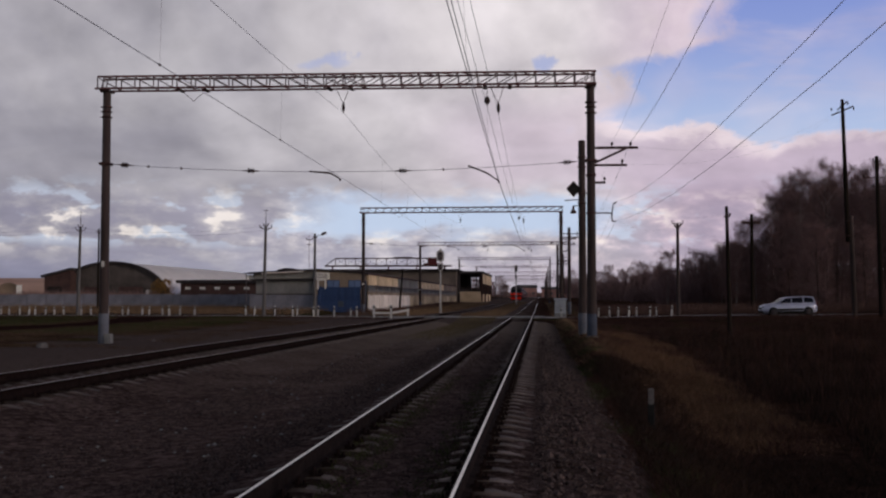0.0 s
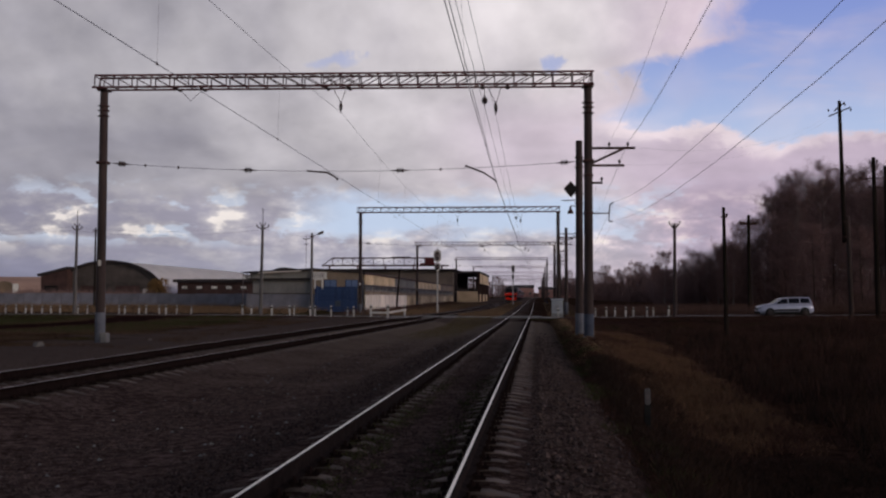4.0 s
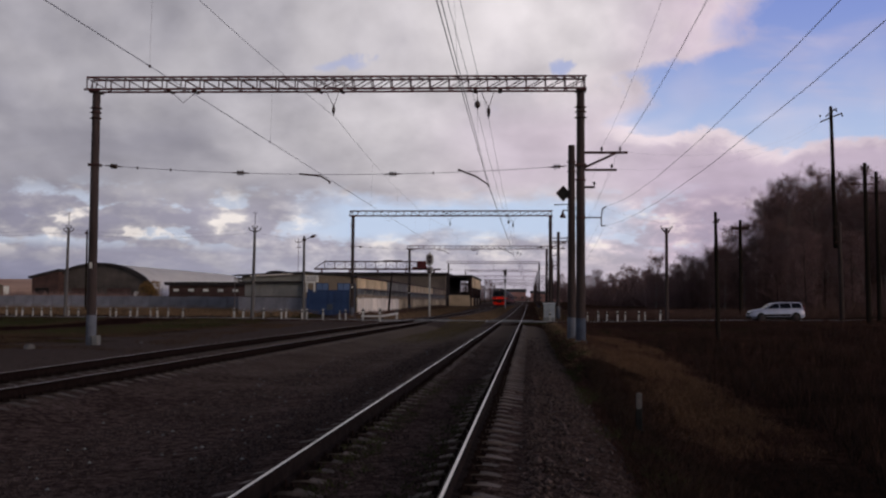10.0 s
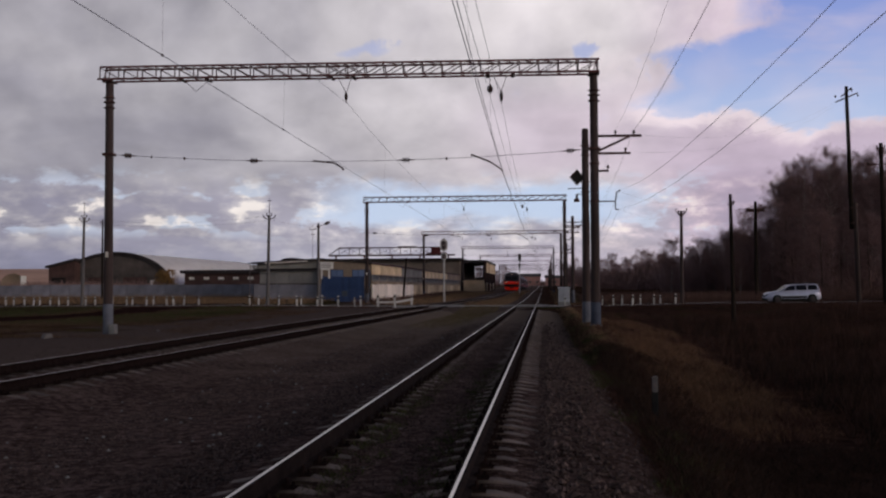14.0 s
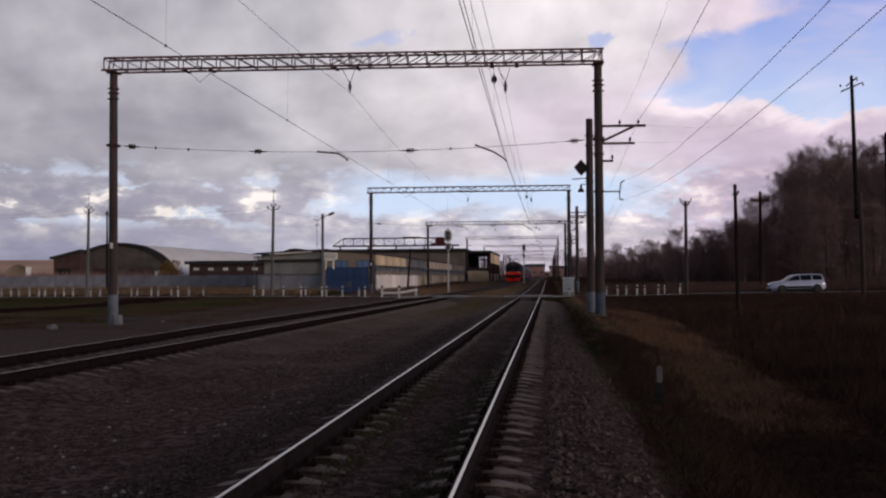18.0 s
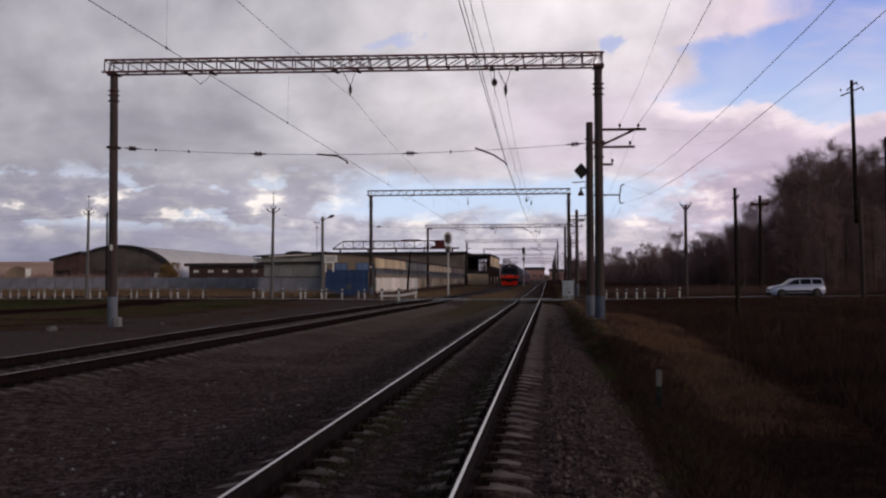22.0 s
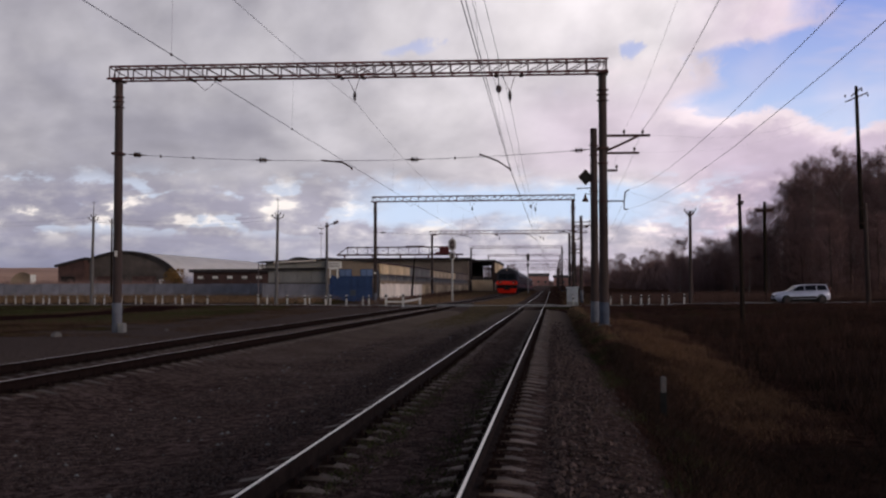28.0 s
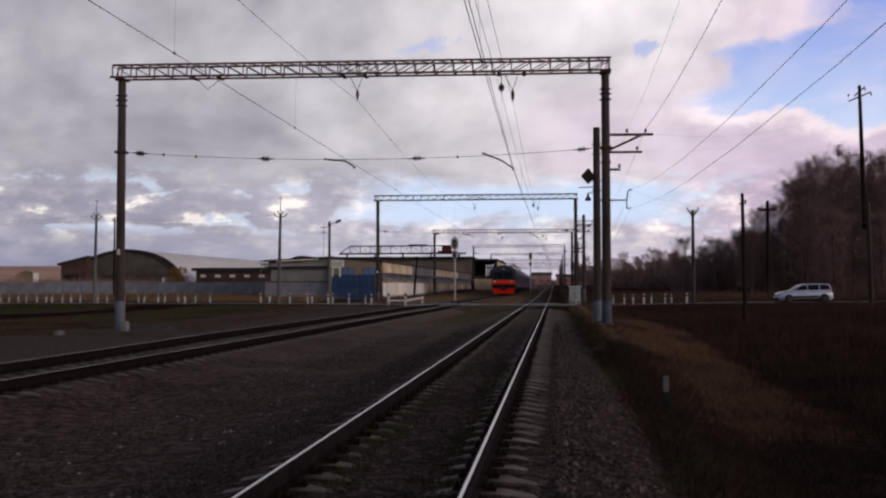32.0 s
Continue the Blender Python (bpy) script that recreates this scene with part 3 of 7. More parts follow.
    body = mixc(mth("MULTIPLY", edge, mth("MULTIPLY_ADD", rosy, -0.45, 0.75)), body, (0.92, 0.86, 0.78))
    bank = mth("MULTIPLY", step(el, 3.2, 1.0), 0.85)
    body = mixc(bank, body, mixc(step(az, -12.0, 2.0), mixc(step(az, -27.0, -14.0), (0.23, 0.235, 0.315), (0.36, 0.365, 0.44)), (0.48, 0.43, 0.49)))
    # near-black above the view, so that less light falls on the ground
    body = mixc(step(el, 24.0, 42.0), body, (0.038, 0.036, 0.04))
    clear = mixc(step(el, 5.0, 17.0), (0.56, 0.68, 0.87), (0.235, 0.315, 0.69))
    body = mixc(mth("MULTIPLY", open_, step(sep.outputs[1], 0.1, 0.6)), body, clear)
    k.new(body, em.inputs[0])
    relief = mth("ADD", mth("MULTIPLY", billow, 0.42), mth("MULTIPLY", ripple, 0.18))
    k.new(mth("MULTIPLY_ADD", relief, mth("SUBTRACT", 1.0, open_), 1.0), em.inputs[1])
    k.new(cover, mixs.inputs[0])
    k.new(tr.outputs[0], mixs.inputs[1]), k.new(em.outputs[0], mixs.inputs[2]), k.new(mixs.outputs[0], out.inputs[0])
    return m


GROUND, BALLAST, CLOUDS = ground_material(), ballast_material(), cloud_material()


# ---- mesh helpers ----
def to_mesh(name, bm, material, smooth=False):
    me = bpy.data.meshes.new(name)
    bm.to_mesh(me)
    bm.free()
    me.materials.append(material)
    if smooth:
        me.shade_smooth()
    return me


def part(name, bm, material, parent, label="", smooth=False, m=None):
    """One mesh object under a thing or a part."""
    ob = new(name, to_mesh(name, bm, material, smooth))
    ob.parent = parent
    if m is not None:
        ob.matrix_basis = m
    return tagged(ob, label)


def piece(name, mesh, parent, m):
    ob = new(name, mesh)
    ob.parent, ob.matrix_basis = parent, m
    return ob


def thing(name, m, label, category, group="", kind=""):
    ob = new(name)
    ob.matrix_basis = m
    ob.empty_display_size = 0.2
    return tagged(ob, label, category, group, kind)


def box(x0, x1, y0, y1, z0, z1, bevel=0.0, bm=None):
    bm = bm or bmesh.new()
    r = bmesh.ops.create_cube(bm, size=1, matrix=Matrix.Translation(((x0 + x1) / 2, (y0 + y1) / 2, (z0 + z1) / 2)) @ Matrix.Diagonal((x1 - x0, y1 - y0, z1 - z0, 1)))
    if bevel:
        es = list({e for v in r["verts"] for e in v.link_edges})
        bmesh.ops.bevel(bm, geom=es, offset=bevel, segments=2, affect="EDGES")
    return bm


def rod(a, b, r0, r1=None, n=8, bm=None, caps=True):
    bm = bm or bmesh.new()
    a, b = Vector(a), Vector(b)
    d = b - a
    m = Matrix.Translation((a + b) / 2) @ d.to_track_quat("Z", "Y").to_matrix().to_4x4()
    bmesh.ops.create_cone(bm, cap_ends=caps, segments=n, radius1=r0, radius2=r0 if r1 is None else r1, depth=d.length, matrix=m)
    return bm


def lathe(profile, n=16, bm=None, m=Matrix()):
    """A turned form: profile of (radius, z), from below upwards."""
    bm = bm or bmesh.new()
    rings = [[bm.verts.new(m @ Vector((r * math.cos(2 * math.pi * i / n), r * math.sin(2 * math.pi * i / n), z))) for i in range(n)] for r, z in profile]
    for a, b in zip(rings, rings[1:]):
        for i in range(n):
            bm.faces.new((a[i], a[(i + 1) % n], b[(i + 1) % n], b[i]))
    bm.faces.new(rings[0][::-1]), bm.faces.new(rings[-1])
    return bm


def sweep(profile, path, bm=None, closed=True):
    """A profile of (side, up) drawn along a path of points that runs mostly ahead."""
    bm = bm or bmesh.new()
    rings = []
    for i, p in enumerate(path):
        a, b = Vector(path[max(i - 1, 0)]), Vector(path[min(i + 1, len(path) - 1)])
        d = b - a
        side = Vector((d.y, -d.x, 0)).normalized()
        rings.append([bm.verts.new(Vector(p) + side * s + Vector((0, 0, u))) for s, u in profile])
    n = len(profile)
    for a, b in zip(rings, rings[1:]):
        for i in range(n if closed else n - 1):
            bm.faces.new((a[i], a[(i + 1) % n], b[(i + 1) % n], b[i]))
    if closed:
        bm.faces.new(rings[0]), bm.faces.new(rings[-1][::-1])
    bmesh.ops.recalc_face_normals(bm, faces=bm.faces)
    return bm


def extrude_x(outline, x0, x1, bm=None):
    """A closed outline of (y, z) drawn from x0 to x1."""
    bm = bm or bmesh.new()
    a = [bm.verts.new((x0, y, z)) for y, z in outline]
    b = [bm.verts.new((x1, y, z)) for y, z in outline]
    n = len(outline)
    for i in range(n):
        bm.faces.new((a[i], a[(i + 1) % n], b[(i + 1) % n], b[i]))
    bm.faces.new(a[::-1]), bm.faces.new(b)
    bmesh.ops.recalc_face_normals(bm, faces=bm.faces)
    return bm


def smooth01(x):
    x = min(1.0, max(0.0, x))
    return x * x * (3 - 2 * x)


def mesh_from(name, verts, faces, material):
    me = bpy.data.meshes.new(name)
    me.from_pydata(verts, [], faces)
    me.materials.append(material)
    return me


# ---- plan ----


def axis_2(y):
    """The second track draws slowly nearer to the first."""
    return -9.62 + 2.27 * min(1.0, max(0.0, (y - 12) / 130)) - 0.12 * math.sin(math.pi * min(1.0, max(0.0, (y - 12) / 130)))


def cant_2(y):
    """Rise of the second track's outer rail on its curve."""
    return 0.05 + 0.05 * smooth01((y - 18) / 14) - 0.07 * smooth01((y - 66) / 16) - 0.03 * smooth01((y - 90) / 40)


def ground_z(x, y):
    """Height of the land, below the rails' heads near the line."""
    n1 = noise.noise((x * 0.11, y * 0.11, 3.0))
    n2 = noise.noise((x * 0.45, y * 0.45, 7.0))
    z = -0.45
    if x > 0.5:
        z = -0.45 - 0.55 * smooth01((x - 1.2) / 2.0) + 0.45 * smooth01((x - 4.5) / 7.0)
        z += 0.34 * n1 * smooth01((x - 2.5) / 4) + 0.10 * n2 * smooth01((x - 2.2) / 2)
        z += 0.64 * smooth01((y - 19) / 16) * smooth01((x - 0.8) / 1.2) * smooth01((9 - x) / 6)
        z += 0.75 * smooth01((x - 12) / 8) * smooth01((y - 45) / 25)
    if x < -12:
        z += (0.12 * n1 + 0.05 * n2) * smooth01((-12 - x) / 4) + 0.22 * smooth01((-12 - x) / 3)
    near_road = smooth01((y - 70) / 9)
    zr = road_z(x) - 0.05
    z = z * (1 - near_road) + zr * near_road
    if y > 92:
        z += smooth01((y - 92) / 35) * (0.45 if x < -22 else 0.0) + 0.05 * n1
    if x > 20 or y > 120:
        z += 0.3 * smooth01((x - 20) / 20)
    z += line_z(min(y, 500)) * smooth01((30 - abs(x + 4)) / 12)
    far = max(0.0, math.hypot(x, y) - 500)
    return z - 0.0006 * far


def line_z(y):
    """The line climbs gently beyond the crossing."""
    u = max(0.0, y - 105)
    return 0.0042 * u * smooth01(u / 60)


def road_z(x):
    return -0.06 + 0.22 * smooth01((x - 3) / 14) + 0.25 * smooth01((x - 17) / 25) + 0.10 * smooth01((-13 - x) / 12)


# ---- cloud cover, drifting slowly to the right ----
def cloud_dome():
    bm = bmesh.new()
    n, rings = 128, []
    for i in range(31):
        r = 4900 * (i / 30) ** 1.1 + 4
        z = 620 * (1 - (r / 4850) ** 1.6) if i < 30 else -90
        rings.append([bm.verts.new((r * math.cos(2 * math.pi * j / n), r * math.sin(2 * math.pi * j / n), z)) for j in range(n)])
    for a, b in zip(rings, rings[1:]):
        for j in range(n):
            bm.faces.new((a[j], a[(j + 1) % n], b[(j + 1) % n], b[j]))
    bm.faces.new(rings[0])
    ob = new("cloud_cover", to_mesh("cloud_cover", bm, CLOUDS, True))
    return tagged(ob, "broken grey and rose clouds with blue gaps, drifting over the land", "clouds", kind="structure")


clouds = cloud_dome()


# ---- ground, ballast, road ----
def spaced(stops):
    out = []
    for a, b, n in stops:
        out += [a + (b - a) * i / n for i in range(n)]
    return out + [stops[-1][1]]


def land():
    xs = spaced([(-4700, -400, 14), (-400, -100, 20), (-100, -20, 50), (-20, -12, 16), (-12, 1, 6), (1, 16, 50), (16, 40, 40), (40, 120, 20), (120, 400, 12), (400, 4700, 14)])
    ys = spaced([(-1500, -100, 8), (-100, -6, 30), (-6, 40, 92), (40, 110, 90), (110, 200, 40), (200, 600, 26), (600, 4600, 14)])
    verts = [(x, y, ground_z(x, y)) for y in ys for x in xs]
    w = len(xs)
    faces = [(j * w + i, j * w + i + 1, (j + 1) * w + i + 1, (j + 1) * w + i) for j in range(len(ys) - 1) for i in range(w - 1)]
    me = mesh_from("ground", verts, faces, GROUND)
    me.shade_smooth()
    return tagged(new("ground", me), "dark soil with withered brown and green grass", "ground", kind="structure")


land()


def ballast_bed():
    """Crushed stone under and between the two tracks, with a shoulder to each side."""
    ys = spaced([(-40, -6, 30), (-6, 60, 220), (60, 120, 60), (120, 700, 60)])
    bm = bmesh.new()
    rings = []
    for y in ys:
        a2 = axis_2(y)
        bed = [(1.35, -0.250), (1.05, -0.214), (0.62, -0.212), (0.32, -0.238), (0.0, -0.226), (-0.32, -0.238), (-0.62, -0.212), (-1.05, -0.214), (-1.35, -0.250)]
        prof = [(2.0, -0.95), (1.42, -0.52), (0.80, -0.34), (0.30, -0.268), (0.05, -0.256)] + [(AXIS_1 + u, z) for u, z in bed] + [(-3.0, -0.262), (-3.5, -0.33), (-4.2, -0.40), (-4.9, -0.42), ((a2 + AXIS_1) / 2 - 0.6, -0.42), (a2 + 2.3, -0.38), (a2 + 1.6, -0.262)]
        prof += [(a2 + u, z + cant_2(y) * (0.5 - u / 1.593)) for u, z in bed] + [(a2 - 1.6, -0.19), (a2 - 2.3, -0.36), (a2 - 3.4, -0.85)]
        rings.append([bm.verts.new((x + (0.10 * noise.noise((x * 2, y * 0.8, 1)) if x > 0.3 or -8 < x < -3.2 else 0), y, z + line_z(y) + 0.016 * noise.noise((x * 1.3, y * 1.3, 5)) + 0.010 * noise.noise((x * 5, y * 5, 9)))) for x, z in prof])
    for a, b in zip(rings, rings[1:]):
        for i in range(len(a) - 1):
            bm.faces.new((a[i + 1], a[i], b[i], b[i + 1]))
    ob = new("ballast_bed", to_mesh("ballast_bed", bm, BALLAST, True))
    return tagged(ob, "grey crushed-stone ballast under and between the tracks", "ballast", kind="structure")


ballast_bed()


def loose_stones():
    """Single stones of the ballast, thickest near the rails in the foreground."""
    rng = np.random.default_rng(4)
    verts, faces = [], []
    base = [(1, 0, 0), (0, 1, 0), (-1, 0, 0), (0, -1, 0), (0.1, 0.1, 1), (0, 0, -1)]
    tri = [(0, 1, 4), (1, 2, 4), (2, 3, 4), (3, 0, 4), (1, 0, 5), (2, 1, 5), (3, 2, 5), (0, 3, 5)]
    for _ in range(105000):
        y = 4.5 + 52 * rng.random() ** 1.6
        if rng.random() < smooth01((y - 30) / 24):
            continue
        x = rng.uniform(-8.0, 1.7)
        if x > 1.2:
            x += 1.2 * rng.random() ** 3
        if x > 0.1 and rng.random() < 0.62 + 0.2 * x:
            continue
        if abs(x - AXIS_1 - GAUGE) < 0.12 or abs(x - AXIS_1 + GAUGE) < 0.12:
            continue
        u = abs(x - AXIS_1)
        if u < 1.35:
            z = -0.226 if u < 0.32 or u > 1.05 else -0.216
            z -= 0.028 * smooth01((u - 1.05) / 0.3)
        elif x < AXIS_1:
            z = -0.255 - 0.165 * smooth01((-2.9 - x) / 1.6)
        else:
            z = -0.240 - 0.05 * max(0.0, x - 0.05) - 0.13 * max(0.0, x - 0.35) - 0.12 * max(0.0, x - 0.8)
        s = rng.uniform(0.010, 0.027)
        if u < 1.4:
            s *= 0.7
        elif x > 0:
            s *= rng.uniform(1.1, 2.1)
        f_ = rng.uniform(0.6, 1.35, 18).reshape(6, 3)
        t = rng.uniform(0, 6.28)
        k0 = len(verts)
        for (bx, by, bz), (fx, fy, fz) in zip(base, f_):
            px, py, pz = bx * s * fx, by * s * fy, bz * s * fz * 0.75
            verts.append((x + px * math.cos(t) - py * math.sin(t), y + px * math.sin(t) + py * math.cos(t), z + pz))
        faces += [(k0 + a, k0 + b, k0 + c) for a, b, c in tri]
    tagged(new("ballast_stones", mesh_from("ballast_stones", verts, faces, STONE)), "angular grey ballast stones lying loose along the rails", "stones", kind="stuff")


loose_stones()


def pale_stones():
    """A few paler stones and bits that catch the eye between the tracks."""
    rng = np.random.default_rng(14)
    verts, faces = [], []
    for _ in range(620):
        y = 8 + 60 * rng.random() ** 1.3
        x = rng.uniform(-7.6, 0.1)
        z = -0.40 if x < -4 else -0.25
        s = rng.uniform(0.015, 0.038)
        k0 = len(verts)
        verts += [(x + s * math.cos(a) * rng.uniform(0.7, 1.2), y + s * math.sin(a), z) for a in (0, 1.57, 3.14, 4.71)] + [(x, y, z + s * 0.8)]
        faces += [(k0, k0 + 1, k0 + 4), (k0 + 1, k0 + 2, k0 + 4), (k0 + 2, k0 + 3, k0 + 4), (k0 + 3, k0, k0 + 4)]
    tagged(new("pale_stones", mesh_from("pale_stones", verts, faces, FOOTING)), "scattered paler stones on the ballast", "stones", kind="stuff")


pale_stones()


def road():
    """The road over the level crossing."""
    bm = bmesh.new()
    xs = spaced([(-150, -30, 40), (-30, 60, 90), (60, 160, 20)])
    prof = [(81.45, -0.16), (81.6, -0.02), (81.8, 0.0), (83.9, 0.04), (86.0, 0.0), (86.2, -0.02), (86.35, -0.16)]
    rings = [[bm.verts.new((x, y, road_z(x) + z + 0.01 * noise.noise((x, y, 2)))) for y, z in prof] for x in xs]
    for a, b in zip(rings, rings[1:]):
        for i in range(len(prof) - 1):
            bm.faces.new((a[i], b[i], b[i + 1], a[i + 1]))
    ob = new("road", to_mesh("road", bm, ASPHALT, True))
    tagged(ob, "narrow grey asphalt road over the level crossing", "road", kind="structure")
    deck = thing("crossing_deck", Matrix(), "pale concrete slabs laid level with the rails at the crossing", "slabs", kind="structure")
    slab = to_mesh("slab", box(-0.72, 0.72, -2.2, 2.2, -0.10, 0.0, 0.015), FOOTING)
    edge = to_mesh("slab", box(-0.45, 0.45, -2.2, 2.2, -0.10, 0.0, 0.015), FOOTING)
    for ax in (AXIS_1, axis_2(83.9)):
        piece("slab", slab, deck, pose(ax, 83.9, 0.005))
        for s in (-1, 1):
            piece("slab", edge, deck, pose(ax + s * 1.33, 83.9, 0.0))


road()


# ---- tracks ----
RAIL_PROFILE = [(-0.075, -0.180), (0.075, -0.180), (0.075, -0.170), (0.014, -0.150), (0.009, -0.045), (0.036, -0.032), (0.036, -0.006), (0.030, 0.0), (-0.030, 0.0), (-0.036, -0.006), (-0.036, -0.032), (-0.009, -0.045), (-0.014, -0.150), (-0.075, -0.170)]
HEAD_PROFILE = [(-0.0165, -0.004), (0.0165, -0.004), (0.0135, 0.0025), (-0.0135, 0.0025)]


def sleeper_mesh():
    """A concrete sleeper: higher under the rails, waisted between them, with sloped sides."""
    bm = bmesh.new()
    rings = []
    for x, top, half in ((-1.36, -0.256, 0.092), (-1.05, -0.196, 0.105), (-0.62, -0.190, 0.105), (-0.32, -0.250, 0.095), (0.32, -0.250, 0.095), (0.62, -0.190, 0.105), (1.05, -0.196, 0.105), (1.36, -0.256, 0.092)):
        rings.append([bm.verts.new((x, s * half * w, z)) for s, w, z in ((-1, 1.2, -0.38), (-1, 0.92, top - 0.02), (-1, 0.8, top), (1, 0.8, top), (1, 0.92, top - 0.02), (1, 1.2, -0.38))])
    for a, b in zip(rings, rings[1:]):
        for i in range(6):
            bm.faces.new((a[i], b[i], b[(i + 1) % 6], a[(i + 1) % 6]))
    bm.faces.new(rings[0]), bm.faces.new(rings[-1][::-1])
    bmesh.ops.recalc_face_normals(bm, faces=bm.faces)
    return to_mesh("sleeper", bm, SLEEPER)


def fastening_mesh():
    """The clip, bolt and base plate to both sides of a rail."""
    bm = box(-0.18, 0.18, -0.08, 0.08, -0.20, -0.178, 0.006)
    for s in (-1, 1):
        box(s * 0.085 - 0.03, s * 0.085 + 0.03, -0.045, 0.045, -0.178, -0.145, 0.008, bm)
        rod((s * 0.10, 0, -0.15), (s * 0.10, 0, -0.105), 0.016, n=6, bm=bm)
        rod((s * 0.145, 0.04, -0.18), (s * 0.145, 0.04, -0.140), 0.014, n=6, bm=bm)
    return to_mesh("fastening", bm, RAIL_GRIMY)


SLEEPER_MESH, CLIP_MESH = sleeper_mesh(), fastening_mesh()


def joined(name, mesh, poses, parent, material):
    """Many far pieces in one mesh."""
    base = np.array([v.co for v in mesh.vertices])
    polys = [tuple(p.vertices) for p in mesh.polygons]
    verts, faces = [], []
    for m in poses:
        k0 = len(verts)
        mm = np.array(m)
        verts += (base @ mm[:3, :3].T + mm[:3, 3]).tolist()
        faces += [tuple(i + k0 for i in p) for p in polys]
    ob = new(name, mesh_from(name, verts, faces, material))
    ob.parent = parent
    return tagged(ob, kind="stuff")


def track(axis, cant, label, first, shine, side):
    t = thing("railway_track", Matrix(), label, "railway track", kind="structure")
    ys = spaced([(-40, 150, 96), (150, 900, 60)])
    for s in (-1, 1):
        path = [(axis(y) + s * GAUGE, y, line_z(y) + (cant(y) if s < 0 else 0.0)) for y in ys]
        rail = part("rail", sweep(RAIL_PROFILE, path), side, t, "rust-brown steel rail with a worn bright head")
        part("running_surface", sweep(HEAD_PROFILE, path), shine, rail, "worn steel")
    step = 0.588
    poses = []
    y = first
    while y < 340:
        turn = -math.degrees(math.atan2(axis(y + 1) - axis(y - 1), 2))
        poses.append(pose(axis(y) + random.uniform(-0.02, 0.02), y, line_z(y) + cant(y) / 2 + random.uniform(-0.006, 0.006), 0, math.degrees(cant(y) / 1.593), turn + random.uniform(-0.5, 0.5)))
        y += step
    keep = [m for m in poses if not 81.5 < m.translation.y < 86.3]
    for m in keep[:150]:
        piece("sleeper", SLEEPER_MESH, t, m)
    behind = [pose(axis(first), first - step * (i + 1), 0) for i in range(72)]
    joined("far_sleepers", SLEEPER_MESH, behind + keep[150:], t, SLEEPER)
    clips = [m @ pose(s * GAUGE, 0, 0) for m in keep[:150] for s in (-1, 1)]
    for m in clips[:300]:
        piece("fastening", CLIP_MESH, t, m)
    return t


track(lambda y: AXIS_1, lambda y: 0.0, "single line of rails on concrete sleepers in grey ballast", 3.24, RAIL_TOP, RAIL_SIDE)
track(axis_2, cant_2, "second line of rails on concrete sleepers beside the first", 3.45, RAIL_DULL, RAIL_GRIMY)


# ---- gantries over the line ----
def disc_insulator(a, b, discs, r, bm=None):
    """A string of porcelain discs on a rod from a to b."""
    bm = rod(a, b, r * 0.28, n=8, bm=bm)
    a, b = Vector(a), Vector(b)
    turn = (b - a).to_track_quat("Z", "Y").to_matrix().to_4x4()
    for i in range(discs):
        c = a + (b - a) * (i + 0.5) / discs
        h = (b - a).length / discs
        lathe([(r * 0.3, -h * 0.4), (r, -h * 0.22), (r * 0.85, h * 0.05), (r * 0.3, h * 0.35)], 12, bm, Matrix.Translation(c) @ turn)
    return bm


def spindle(a, b, r):
    """A compact ribbed insulator that swells in the middle."""
    h = b[2] - a[2]
    prof = []
    for i in range(5):
        u = (i + 0.5) / 5
        k_ = r * (0.62 + 0.38 * math.sin(math.pi * u))
        prof += [(k_ * 0.8, a[2] + h * (u - 0.09)), (k_, a[2] + h * (u - 0.03)), (k_, a[2] + h * (u + 0.03)), (k_ * 0.8, a[2] + h * (u + 0.09))]
    return lathe(prof, 12, m=pose(a[0], a[1], 0))


LEFT_X, RIGHT_X, CHORD = -16.88, 1.92, 9.57      # poles and underside of the beam


def pole_parts(parent, x, band=PAINT_BAND, plate=False, top=CHORD, ground=-0.7):
    pole = part("pole", lathe([(0.185, ground), (0.178, 1.0), (0.150, top - 0.02), (0.12, top)], 20), CONCRETE, parent, "tapered grey-brown concrete pole", True, pose(x, 0, 0))
    if band:
        part("painted_band", lathe([(0.190, ground + 0.05), (0.190, 0.88), (0.183, 0.90)], 20), band, pole, "blue-grey paint round the foot", True)
    if band is NAVY_BAND:
        part("footing", lathe([(0.26, ground), (0.26, 0.03), (0.22, 0.06)], 20), FOOTING, pole, "pale concrete ring round the foot")
    else:
        part("footing", box(0.10, 0.34, -0.20, 0.20, ground, 0.12, 0.03), FOOTING, pole, "pale concrete footing block", m=pose(0.0, -0.05, 0))
    for z in (top - 0.62, top - 0.80, top - 1.02):
        part("collar", lathe([(0.165, z - 0.035), (0.205, z - 0.02), (0.205, z + 0.02), (0.165, z + 0.035)], 16), STEEL_DARK, pole)
        part("clamp_bolt", rod((-0.23, -0.05, z), (0.23, -0.05, z), 0.016, n=6), STEEL_DARK, pole)
    part("pole_head", box(-0.20, 0.20, -0.30, 0.30, top - 0.03, top + 0.03, 0.01), STEEL_DARK, pole)
    if plate:
        part("number_plate", box(-0.055, 0.055, -0.195, -0.168, 2.70, 2.92, 0.005), SIGN_WHITE, pole, "small white plate")
    return pole


STRUTS = {}


def strut(length, r=0.020):
    key = (round(length, 3), r)
    if key not in STRUTS:
        STRUTS[key] = to_mesh("strut", box(-r, r, -r, r, 0, length), STEEL_GREY)
    return STRUTS[key]


def strut_between(name, a, b, parent, r=0.020):
    a, b = Vector(a), Vector(b)
    d = b - a
    return piece(name, strut(d.length, r), parent, Matrix.Translation(a) @ d.to_track_quat("Z", "Y").to_matrix().to_4x4())


